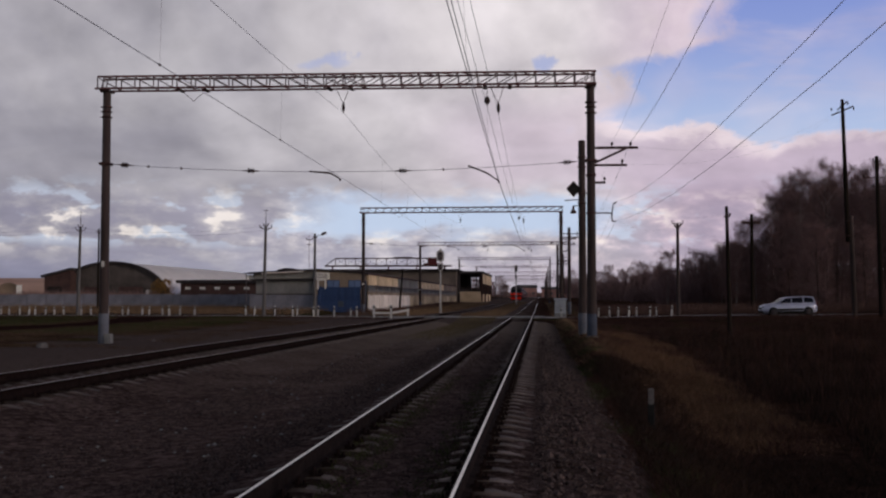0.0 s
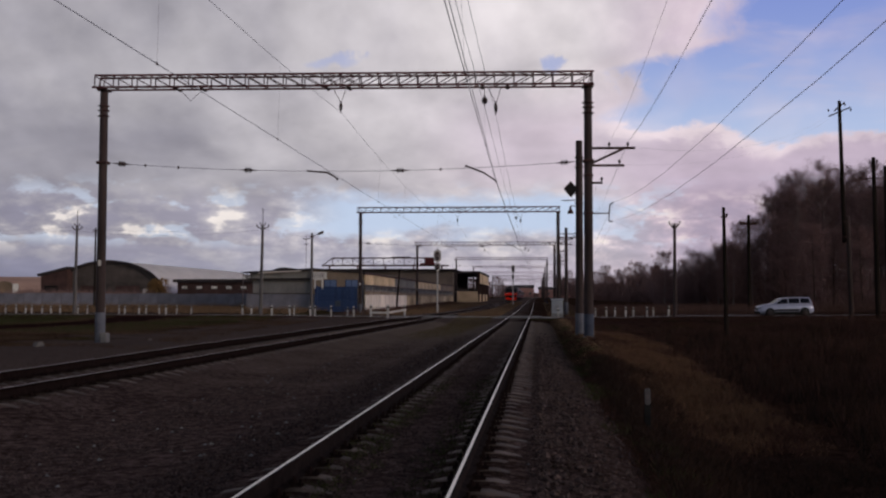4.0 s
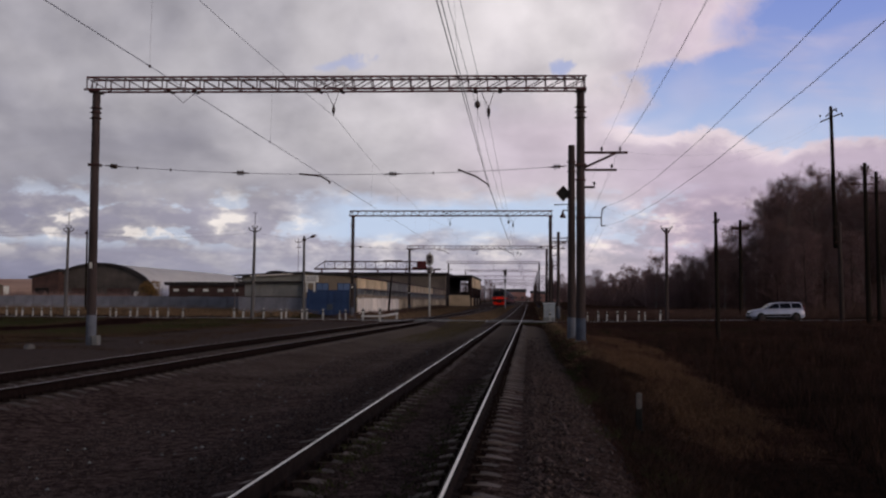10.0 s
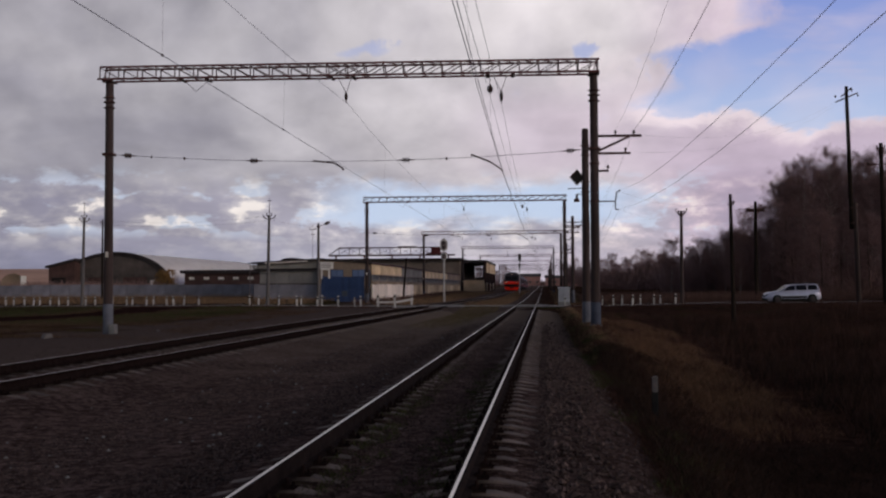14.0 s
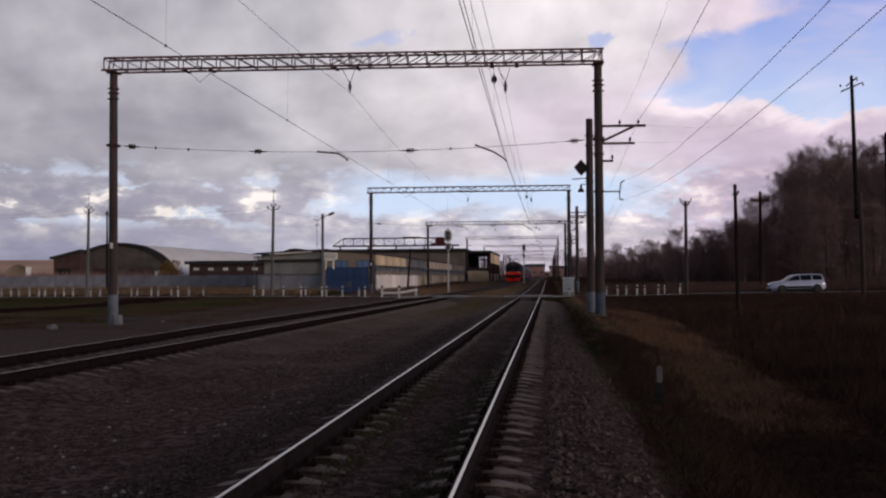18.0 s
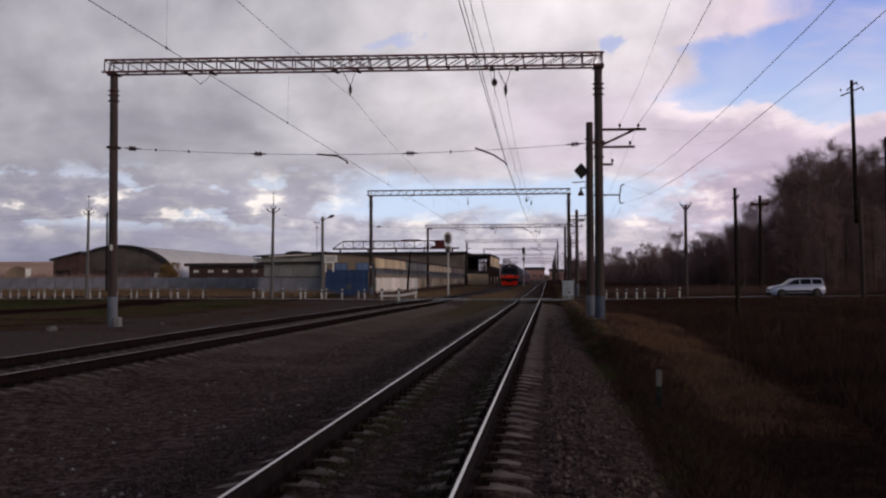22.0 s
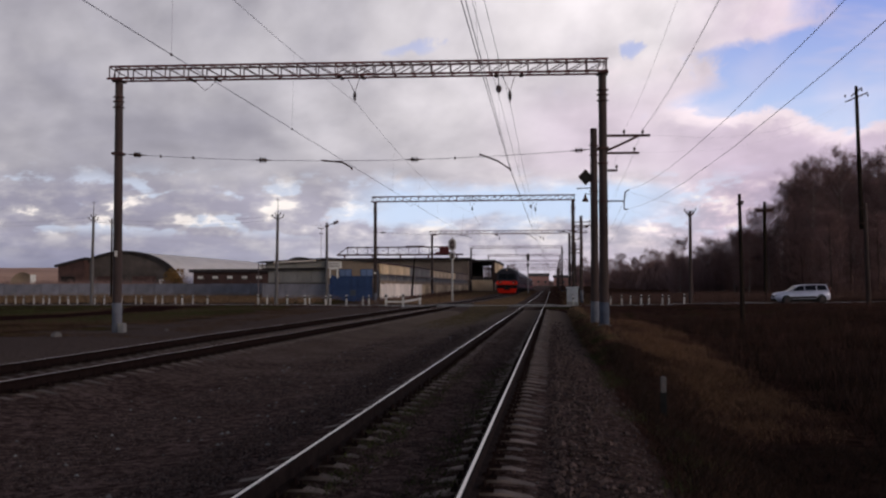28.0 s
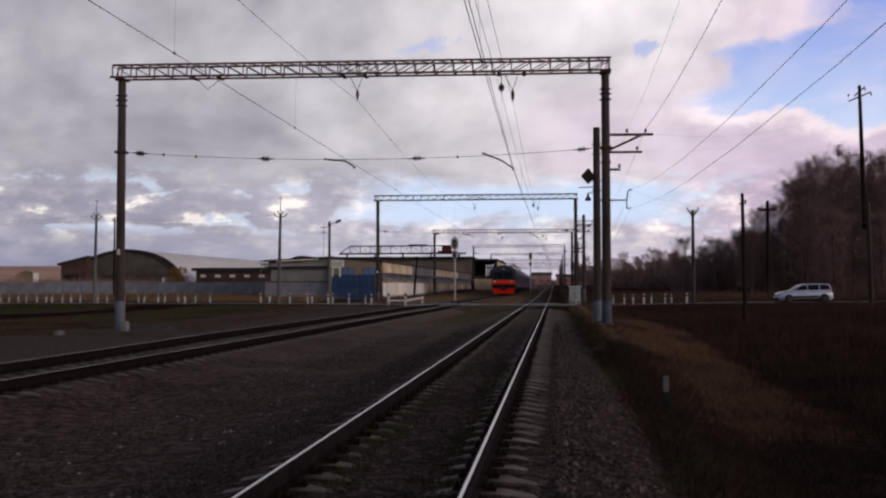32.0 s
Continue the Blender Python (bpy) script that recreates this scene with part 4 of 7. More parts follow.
def gantry(m, group, near):
    g = thing("catenary_gantry", m, "steel lattice beam on two concrete poles across both tracks", "gantry", group)
    pole_parts(g, LEFT_X, PAINT_BAND, near)
    pole_parts(g, RIGHT_X, NAVY_BAND)
    x0, x1, h, w = LEFT_X - 0.28, RIGHT_X + 0.14, 0.50, 0.28
    beam = part("beam", box(x0 - 0.10, x1 + 0.06, -w - 0.035, -w + 0.035, CHORD + 0.03, CHORD + 0.10), BEAM_STEEL, g, "long rust-brown lattice beam")
    for y, z in ((w, 0.03), (-w, h), (w, h)):
        part("chord", box(x0 - (0.1 if z < 0.1 else 0), x1 + 0.06, y - 0.035, y + 0.035, CHORD + z, CHORD + z + 0.065), BEAM_STEEL, beam)
    n = 26
    px = (x1 - x0) / n
    for i in range(n + 1):
        x = x0 + i * px
        for y in (-w, w):
            strut_between("upright", (x, y, CHORD + 0.06), (x, y, CHORD + h), beam)
        if i < n:
            for y in (-w, w):
                a, b = ((x, CHORD + h), (x + px, CHORD + 0.08)) if i < n / 2 else ((x, CHORD + 0.08), (x + px, CHORD + h))
                strut_between("diagonal", (a[0], y, a[1]), (b[0], y, b[1]), beam, 0.017)
                if i in (n // 2 - 1, n // 2):
                    strut_between("diagonal", (b[0] - px if i < n / 2 else a[0], y, min(a[1], b[1])), (x + px, y, max(a[1], b[1])), beam, 0.017) if i < n / 2 else strut_between("diagonal", (x, y, CHORD + h), (x + px, y, CHORD + 0.08), beam, 0.017)
            strut_between("cross_tie", (x, -w, CHORD + h + 0.03), (x + px, w, CHORD + h + 0.03), beam, 0.014)
    for x in (x0 + 0.16, x0 + 0.34, x1 - 0.34, x1 - 0.16):
        strut_between("upright", (x, -w, CHORD + 0.06), (x + 0.1, -w, CHORD + h), beam, 0.017)
    # steady wire between the poles, with its insulators
    span = []
    for i in range(25):
        u = i / 24
        span.append((LEFT_X + 0.16 + u * (RIGHT_X - LEFT_X - 0.32), 0, 6.72 - 1.45 * u * (1 - u)))
    steady = part("steady_wire", sweep_wire(span, 0.011), WIRE, g)
    def at(x):
        u = (x - LEFT_X - 0.16) / (RIGHT_X - LEFT_X - 0.32)
        return 6.72 - 1.45 * u * (1 - u)
    for x in (-16.12, -11.15, -5.25, 1.02):
        part("steady_insulator", disc_insulator((x - 0.14, 0, at(x - 0.14)), (x + 0.14, 0, at(x + 0.14)), 3, 0.11), CERAMIC, steady, "brown ribbed insulator", True)
    for x in (-16.12, -11.15, -5.25, 1.02):
        for s in (-1, 1):
            part("end_fitting", rod((x + s * 0.13, 0, at(x + s * 0.13)), (x + s * 0.36, 0, at(x + s * 0.36)), 0.034, 0.012, n=8), STEEL_DARK, steady)
    for x, z in ((LEFT_X, 6.72), (RIGHT_X, 6.72)):
        part("steady_clamp", box(x - 0.21, x + 0.21, -0.21, 0.21, z - 0.05, z + 0.05, 0.01), STEEL_DARK, g)
    for x in (-15.2, -13.9, -3.7):
        part("wire_clip", box(x - 0.03, x + 0.03, -0.02, 0.02, at(x) - 0.05, at(x) + 0.05), STEEL_DARK, steady)
    # registration arms that hold the contact wires
    for (xa, za), (xb, zb), (xc, zc) in (((-8.87, 6.38), (-8.05, 6.30), (-7.69, 6.08)), ((-2.76, 6.56), (-2.05, 6.28), (-1.59, 5.97))):
        arm = part("registration_arm", rod((xa, 0, za), (xb, 0, zb), 0.033, n=8), STEEL_DARK, g, "cranked steel arm")
        part("arm_end", rod((xb, 0, zb), (xc, 0, zc), 0.033, 0.025, n=8), STEEL_DARK, arm)
        part("arm_clamp", box(xc - 0.03, xc + 0.03, -0.05, 0.05, zc - 0.07, zc + 0.02), STEEL_DARK, arm)
        part("arm_hanger", rod((xa, 0, za), (xa, 0, at(xa)), 0.010, n=6), STEEL_DARK, arm)
    # hangers with insulators under the beam
    for x, r, z0, z1, big in ((-7.57, 0.07, 9.00, 8.72, False), (-2.02, 0.125, 9.18, 8.94, True), (-1.59, 0.075, 8.94, 8.60, False)):
        ins = part("hanging_insulator", spindle((x, 0, z1), (x, 0, z0), r), CERAMIC, g, "brown porcelain insulator", True)
        for dx in ((0.0,) if big else (-0.32, 0.22)):
            part("hanger", rod((x, 0, z0), (x + dx, 0, CHORD + 0.05), 0.011, n=6), STEEL_DARK, ins)
        part("insulator_cap", rod((x, 0, z0 - 0.02), (x, 0, z0 + 0.07), 0.03, n=8), STEEL_DARK, ins)
        part("wire_saddle", rod((x, 0, z1 - 0.10), (x, 0, z1), 0.02, n=8), STEEL_DARK, ins)
    for x in (-13.95, -12.95, -8.1, -7.25, -2.1, -1.15):
        part("beam_clamp", box(x - 0.07, x + 0.07, -0.33, 0.33, CHORD - 0.015, CHORD + 0.03, 0.01), STEEL_DARK, beam)
    for dx in (-0.45, 0.5):
        part("stay", rod((-13.45, 0, 9.15), (-13.45 + dx, 0, CHORD), 0.009, n=5), STEEL_DARK, g)
    # side brackets with pin insulators on the right pole
    x = RIGHT_X
    br = part("bracket", box(x, 3.70, -0.045, 0.045, 7.16, 7.25), STEEL_DARK, g, "steel side bracket")
    part("brace", rod((x + 0.12, 0, 6.62), (3.25, 0, 7.18), 0.045, n=8), STEEL_DARK, br)
    part("lower_arm", box(x, 3.28, -0.04, 0.04, 6.50, 6.585), STEEL_DARK, br)
    part("short_arm", box(x, 2.46, -0.035, 0.035, 5.84, 5.92), STEEL_DARK, br)
    for px_, pz in ((2.72, 7.25), (3.42, 7.25), (3.10, 6.585), (2.43, 5.92)):
        part("pin_insulator", lathe([(0.018, pz), (0.018, pz + 0.05), (0.05, pz + 0.06), (0.055, pz + 0.11), (0.03, pz + 0.15), (0.03, pz + 0.18), (0.0, pz + 0.19)][:-1], 10), CERAMIC, br, "brown pin insulator", True, pose(px_, 0, 0))
    for z in (6.16, 4.72):
        part("band", lathe([(0.165, z - 0.05), (0.195, z - 0.04), (0.195, z + 0.04), (0.165, z + 0.05)], 16), STEEL_DARK, g, m=pose(x, 0, 0))
    hook = part("hook_arm", rod((x + 0.15, 0, 4.72), (2.70, 0, 4.72), 0.025, n=8), STEEL_DARK, g, "bent steel arm with hooks")
    for a, b in (((2.70, 4.72), (2.74, 5.06)), ((2.74, 5.06), (2.88, 5.14)), ((2.70, 4.72), (2.70, 4.40)), ((2.70, 4.40), (2.84, 4.42))):
        part("hook", rod((a[0], 0, a[1]), (b[0], 0, b[1]), 0.022, n=8), STEEL_DARK, hook)
    return g


def sweep_wire(points, r):
    """A thin four-sided wire through points."""
    bm = bmesh.new()
    rings = []
    for i, p in enumerate(points):
        a, b = Vector(points[max(i - 1, 0)]), Vector(points[min(i + 1, len(points) - 1)])
        q = (b - a).to_track_quat("Z", "Y")
        rings.append([bm.verts.new(Vector(p) + q @ Vector((r * math.cos(t), r * math.sin(t), 0))) for t in (0.785, 2.356, 3.927, 5.498)])
    for a, b in zip(rings, rings[1:]):
        for i in range(4):
            bm.faces.new((a[i], a[(i + 1) % 4], b[(i + 1) % 4], b[i]))
    bm.faces.new(rings[0][::-1]), bm.faces.new(rings[-1])
    return bm


GANTRY_Y = [39 + 58 * i for i in range(9)]
first_gantry = gantry(pose(1.92, 39.2, 0, 0, 0, 2.4) @ pose(-1.92, 0, 0), "gantries over the line", True)
for y in GANTRY_Y[1:]:
    g_ = copy_thing(first_gantry, pose(0.4 if y == 155 else 0, y + (3 if y == 155 else 0), 0 if y < 200 else -0.2, 0, 0, 0.3))
    g_.scale.x = 1.125 if y == 155 else 1.0


# ---- wires ----
def wire(name, label, nodes, sag, r, group="overhead wires"):
    """A wire hung from node to node, sagging between them."""
    pts = []
    for a, b in zip(nodes, nodes[1:]):
        a, b = Vector(a), Vector(b)
        for i in range(10):
            u = i / 10
            p = a.lerp(b, u)
            pts.append((p.x, p.y, p.z - 4 * sag * u * (1 - u)))
    pts.append(tuple(nodes[-1]))
    return tagged(new(name, to_mesh(name, sweep_wire(pts, r), WIRE)), label, "wire", group)


# contact wires zigzag a little; the carrying wires hang above them
def zig(i):
    return 0.10 if i % 2 else -0.05


FAR = GANTRY_Y[1:]
wire("contact_wire", "dark contact wire over the nearer track", [(-1.04, -19, 5.88), (-1.59, 39.2, 5.96)] + [(-1.46 + zig(i), y, 5.95) for i, y in enumerate(FAR)], 0.06, 0.0095)
wire("contact_wire", "dark contact wire over the nearer track", [(-0.92, -19, 5.90), (-1.57, 39.2, 5.98)] + [(-1.42 + zig(i), y, 5.97) for i, y in enumerate(FAR)], 0.06, 0.0085)
wire("contact_wire", "dark contact wire over the second track", [(-7.52, -19, 6.29), (-7.65, 39.2, 6.14)] + [(-7.69 + 0.1 * zig(i), y, 6.06) for i, y in enumerate(FAR)], 0.01, 0.0080)
wire("carrying_wire", "stranded carrying wire over the nearer track", [(-1.38, -19, 8.31)] + [(-1.59, y, 8.56) for y in GANTRY_Y], 0.51, 0.0075)
wire("carrying_wire", "stranded carrying wire over the second track", [(-7.56, -19, 9.95), (-7.578, 39.2, 8.66)] + [(-7.57, y, 8.53) for y in FAR], 0.8, 0.0065)
wire("feeder_wire", "feeder wire hung under the beams", [(-1.66, -19, 8.70)] + [(-2.02, y, 8.86) for y in GANTRY_Y], 0.40, 0.0085)
wire("line_wire", "thin line wire on the side brackets", [(1.41, -19, 9.09), (2.72, 39.2, 7.42)] + [(2.72, y, 7.42) for y in FAR], 1.5, 0.0030)
wire("line_wire", "thin line wire on the side brackets", [(1.60, -19, 7.10), (3.42, 39.2, 7.42)] + [(3.42, y, 7.42) for y in FAR], 1.2, 0.0035)
wire("line_wire", "thin line wire on the side brackets", [(2.17, -19, 7.56), (3.40, 39.2, 7.40)] + [(3.34, y, 7.36) for y in FAR], 1.0, 0.0034)

def dropper(xt, xb, y, zt, zb):
    d = thing("dropper", pose(xb, y, zb), "thin dropper wire between carrying and contact wire", "wire", "droppers")
    part("strand", rod((0, 0, 0), (xt - xb, 0, zt - zb), 0.0024, n=4), WIRE, d)
    part("clip", box(-0.014, 0.014, -0.035, 0.035, -0.025, 0.025), STEEL_DARK, d)


def hung(a, b, sag, u):
    """The point at u of a sagging span from a to b."""
    return Vector(a).lerp(Vector(b), u) - Vector((0, 0, 4 * sag * u * (1 - u)))


# (carrying span, its sag), (contact span, its sag)
DROPPED = [
    (((-1.38, -19, 8.31), (-1.59, 39, 8.56), 0.51), ((-1.04, -19, 5.88), (-1.59, 39.2, 5.96), 0.06)),
    (((-1.59, 39, 8.56), (-1.59, 97, 8.56), 0.51), ((-1.59, 39.2, 5.96), (-1.51, 97, 5.95), 0.06)),
    (((-1.59, 97, 8.56), (-1.59, 155, 8.56), 0.51), ((-1.51, 97, 5.95), (-1.36, 155, 5.95), 0.06)),
    (((-7.56, -19, 9.95), (-7.578, 39.2, 8.66), 0.8), ((-7.52, -19, 6.29), (-7.65, 39.2, 6.14), 0.01)),
    (((-7.578, 39.2, 8.66), (-7.57, 97, 8.53), 0.8), ((-7.65, 39.2, 6.14), (-7.695, 97, 6.06), 0.01)),
    (((-7.57, 97, 8.53), (-7.57, 155, 8.53), 0.8), ((-7.695, 97, 6.06), (-7.68, 155, 6.06), 0.01)),
]
for upper, lower in DROPPED:
    for j in range(1, 6):
        a, b = hung(*upper, j / 6), hung(*lower, j / 6)
        dropper(a.x, b.x, b.y, a.z, b.z)

# service wires between the grey poles along the road
for z, drop in ((7.5, 0.0), (7.3, 0.12)):
    wire("road_wire", "thin wire between the grey poles along the road", [(-64, 88, z + 0.3), (-39.6, 84.6, z - drop), (-22.0, 80.4, z - 0.25 - drop)], 0.45, 0.0075, "road wires")
wire("road_wire", "thin wire from the grey pole to the street lamp", [(-22.0, 80.4, 7.0), (-18.5, 83.0, 6.5)], 0.12, 0.006, "road wires")

# two heavier wires on the hooked arms
wire("power_wire", "dark power wire between the hooked arms and the gantries", [(2.18, -19, 5.13), (2.88, 39.1, 5.14)] + [(2.88, y, 5.14) for y in FAR[:3]], 1.18, 0.0037, "power wires")
wire("power_wire", "dark power wire between the hooked arms and the gantries", [(2.51, -19, 4.99), (2.84, 39.1, 4.42)] + [(2.84, y, 4.42) for y in FAR[:3]], 1.11, 0.0037, "power wires")
# thin service wires that leave the line for the poles beside it
wire("service_wire", "thin service wire from the hooked arm to the wooden pole", [(2.88, 39.1, 5.06), (9.93, 56, 6.05)], 0.42, 0.0030, "service wires")
wire("service_wire", "thin service wire from the hooked arm to the forked pole", [(2.84, 39.1, 4.42), (10.6, 84, 7.5)], 0.5, 0.0030, "service wires")
wire("service_wire", "thin service wire from the side bracket to the tall pole", [(3.62, 39.2, 7.22), (19.4, 70, 13.7)], 0.9, 0.0030, "service wires")
wire("service_wire", "thin service wire from the side bracket to the tall pole", [(3.28, 39.2, 6.56), (19.4, 70, 13.5)], 0.9, 0.0026, "service wires")


# ---- single poles beside the line and the road ----
def mast_with_sign(m, label, sign):
    p = thing("line_mast", m, label, "pole", "poles beside the line")
    pole = part("pole", lathe([(0.17, -0.7), (0.165, 1.0), (0.14, 7.96), (0.11, 8.0)], 18), CONCRETE, p, "", True)
    part("painted_band", lathe([(0.182, -0.6), (0.178, 0.86), (0.17, 0.88)], 18), PAINT_BAND, pole, "blue-grey paint round the foot", True)
    for z in (7.3, 6.9, 5.8, 5.4):
        part("collar", lathe([(0.15, z - 0.03), (0.185, z - 0.02), (0.185, z + 0.02), (0.15, z + 0.03)], 14), STEEL_DARK, pole)
    if sign:
        s = part("diamond_board", box(-0.22, 0.22, -0.03, 0.03, -0.22, 0.22, 0.02), BLACK_PAINT, p, "dark square board set on its corner", m=pose(-0.34, -0.10, 5.98, 0, 45, 25))
        part("board_rim", box(-0.24, 0.24, -0.015, 0.045, -0.24, 0.24, 0.02), STEEL_DARK, s)
        part("board_arm", rod((-0.05, 0, 5.98), (-0.3, -0.06, 5.98), 0.03), STEEL_DARK, p)
        part("shelf_arm", rod((0, 0, 5.55), (-0.72, 0, 5.52), 0.02, n=6), STEEL_DARK, p)
        lamp = part("lamp_arm", rod((0, 0, 5.28), (-0.36, 0, 5.30), 0.018, n=6), STEEL_DARK, p)
        part("lamp_bell", lathe([(0.13, 4.98), (0.11, 5.08), (0.05, 5.14), (0.04, 5.28)], 14), STEEL_DARK, lamp, "small hanging lamp bell", True, pose(-0.36, 0, 0))
    for z, l in ((7.4, 0.9), (6.9, 0.7)):
        if not sign:
            arm = part("cross_arm", box(-l, l, -0.04, 0.04, z - 0.04, z + 0.04), STEEL_DARK, p)
            for s in (-1, 1):
                part("pin_insulator", lathe([(0.02, 0), (0.05, 0.05), (0.05, 0.10), (0.02, 0.16)], 8), CERAMIC, arm, "", True, pose(s * (l - 0.08), 0, z + 0.04))
    return p


mast_with_sign(pose(1.71, 42.5, 0, 0, 0, 0), "concrete mast with a dark diamond board beside the gantry", True)
mast_with_sign(pose(2.72, 99.0, 0.25, 0, 0, 0), "concrete mast with cross arms beside the line", False)
mast_with_sign(pose(3.4, 158.0, 0.25, 0, 0, 0), "concrete mast with cross arms beside the line", False)


def insulated_pole(m, height, label, arms, material, r=0.13, lean=0.0, stub=False, slant=0.0, thick=0.045):
    """A pole for wires. arms: rows of (height, half length, rise, insulators)."""
    p = thing("utility_pole", m @ pose(0, 0, 0, 0, lean, 0), label, "utility pole", "utility poles")
    foot = 4.6 if stub else -0.6
    part("shaft", lathe([(r * 1.3, foot), (r * 1.25, foot + 1.1), (r * 0.85, height - 0.02), (r * 0.6, height)], 14), material, p, "", True)
    if stub:
        part("stub", lathe([(r * 1.3, -0.6), (r * 1.2, 6.3), (r * 1.1, 6.35)], 12), CONCRETE, p, "concrete foot stub", True, pose(0.26, 0.05, 0))
        for z in (5.0, 6.0):
            part("wire_band", box(-0.175, 0.41, -0.175, 0.20, z - 0.025, z + 0.025, 0.012), STEEL_DARK, p)
    if material is POLE_GREY and lean:
        part("whip", rod((0, 0, height - 0.1), (0, 0, height + 1.35), 0.035, 0.02, n=6), STEEL_DARK, p, "thin steel rod on the pole head")
        part("whip_arm", rod((-0.2, 0, height + 1.2), (0.2, 0, height + 1.2), 0.015, n=5), STEEL_DARK, p)
    for z, half, rise, ins in arms:
        arm = part("cross_arm", rod((-half, 0, z + rise - slant), (0, 0, z), thick, n=8), STEEL_DARK, p, "dark cross arm")
        part("arm_half", rod((0, 0, z), (half, 0, z + rise + slant), thick, n=8), STEEL_DARK, arm)
        for s in ins:
            b = z + rise * abs(s)
            part("pin_insulator", lathe([(0.4 * thick, 0), (0.5 * thick, 0.06), (1.3 * thick, 0.08), (1.4 * thick, 0.15), (0.5 * thick, 0.20)], 8), CERAMIC, arm, "", True, pose(s * half, 0, b))
    return p


insulated_pole(pose(10.02, 56, -0.45), 6.85, "dark tarred wooden pole without arms in the brush", [(6.3, 0.16, 0.0, (1,))], WOOD, 0.10, -0.8)
insulated_pole(pose(20.35, 70, 0.6), 14.1, "tall dark wooden power pole with a slanting cross arm", [(13.35, 0.72, 0.0, (-1, 1)), (13.7, 0.35, 0.0, (1,))], WOOD, 0.125, -1.3, True, 0.28)
insulated_pole(pose(22.95, 72, 0.6), 10.55, "dark wooden power pole at the wood's edge", [(9.1, 0.9, 0, (-1, 1)), (10.2, 0.25, 0, (-1, 1))], WOOD, 0.15, -0.8)
insulated_pole(pose(25.3, 77, 0.6), 10.6, "dark wooden power pole at the wood's edge", [(9.0, 1.1, 0, (-1, 1)), (10.1, 0.3, 0, (-1, 1))], WOOD, 0.14, -0.6)
insulated_pole(pose(11.0, 84.0, 0.0), 7.55, "grey pole with forked insulator arms beside the road", [(7.0, 0.42, 0.55, (-1, 1)), (7.0, 0.22, 0.40, (-1, 1))], CONCRETE, 0.13, thick=0.042)
insulated_pole(pose(20.05, 100, 0.3), 9.2, "dark pole with a thick cross arm before the wood", [(8.45, 0.80, 0.0, (-1, 1)), (8.36, 0.80, 0.0, ()), (8.27, 0.78, 0.0, ())], WOOD, 0.16)
insulated_pole(pose(-39.45, 84.6, 0.0), 7.6, "grey concrete pole with small cross arms by the road", [(7.2, 0.42, 0.18, (-1, 1)), (7.5, 0.22, 0.12, (-1, 1))], POLE_GREY, 0.12, 0.9, thick=0.038)
insulated_pole(pose(-22.05, 80.4, 0.0), 7.3, "grey concrete pole with small cross arms by the road", [(6.95, 0.48, 0.20, (-1, 1)), (7.25, 0.2, 0.05, (-1, 1))], POLE_GREY, 0.12, 0.9, thick=0.038)
insulated_pole(pose(-49.0, 110, 0.3), 8.9, "thin dark pole behind the road posts", [(8.5, 0.25, 0.0, (-1, 1))], WOOD, 0.10)
insulated_pole(pose(-18.1, 131, -0.1), 5.4, "leaning dark post beside the white wall", [], WOOD, 0.11, 4.5)
insulated_pole(pose(-95, 165, 0.5), 6.3, "thin far pole with a cross arm", [(5.6, 0.8, 0.0, (-1, 1))], WOOD, 0.14)
insulated_pole(pose(-32.0, 140, 3.0), 7.2, "thin mast behind the workshop roof", [(6.6, 0.4, 0.0, (-1, 1)), (5.9, 0.3, 0.0, ())], STEEL_GREY, 0.035)


def street_lamp(m, label):
    p = thing("street_lamp", m, label, "street lamp")
    part("shaft", lathe([(0.15, -0.5), (0.13, 1.0), (0.10, 6.75), (0.05, 6.8)], 14), POLE_GREY, p, "", True)
    arm = part("arm", rod((0, 0, 6.5), (0.55, 0, 6.72), 0.03), STEEL_GREY, p)
    part("lamp_head", lathe([(0.05, 0), (0.11, 0.08), (0.13, 0.35), (0.06, 0.52)], 12), STEEL_GREY, arm, "grey drop-shaped lamp head", True, pose(0.5, 0, 6.70, 0, 68, 0))
    part("clamp", box(-0.13, 0.13, -0.13, 0.13, 6.42, 6.56, 0.01), STEEL_DARK, p)
    return p


street_lamp(pose(-18.5, 83.0, 0.0), "grey concrete street lamp beside the crossing")


def oval(hw, hh, z, y0, y1, n=24):
    """A flat board with a long rounded outline."""
    bm = bmesh.new()
    ring = []
    for i in range(n):
        a = 2 * math.pi * i / n
        ring.append((hw * math.cos(a), z + hw * math.sin(a) + (hh - hw) * (1 if math.sin(a) > 0 else -1)))
    a = [bm.verts.new((x, y0, u)) for x, u in ring]
    b = [bm.verts.new((x, y1, u)) for x, u in ring]
    for i in range(n):
        bm.faces.new((a[i], a[(i + 1) % n], b[(i + 1) % n], b[i]))
    bm.faces.new(a[::-1]), bm.faces.new(b)
    bmesh.ops.recalc_face_normals(bm, faces=bm.faces)
    return bm


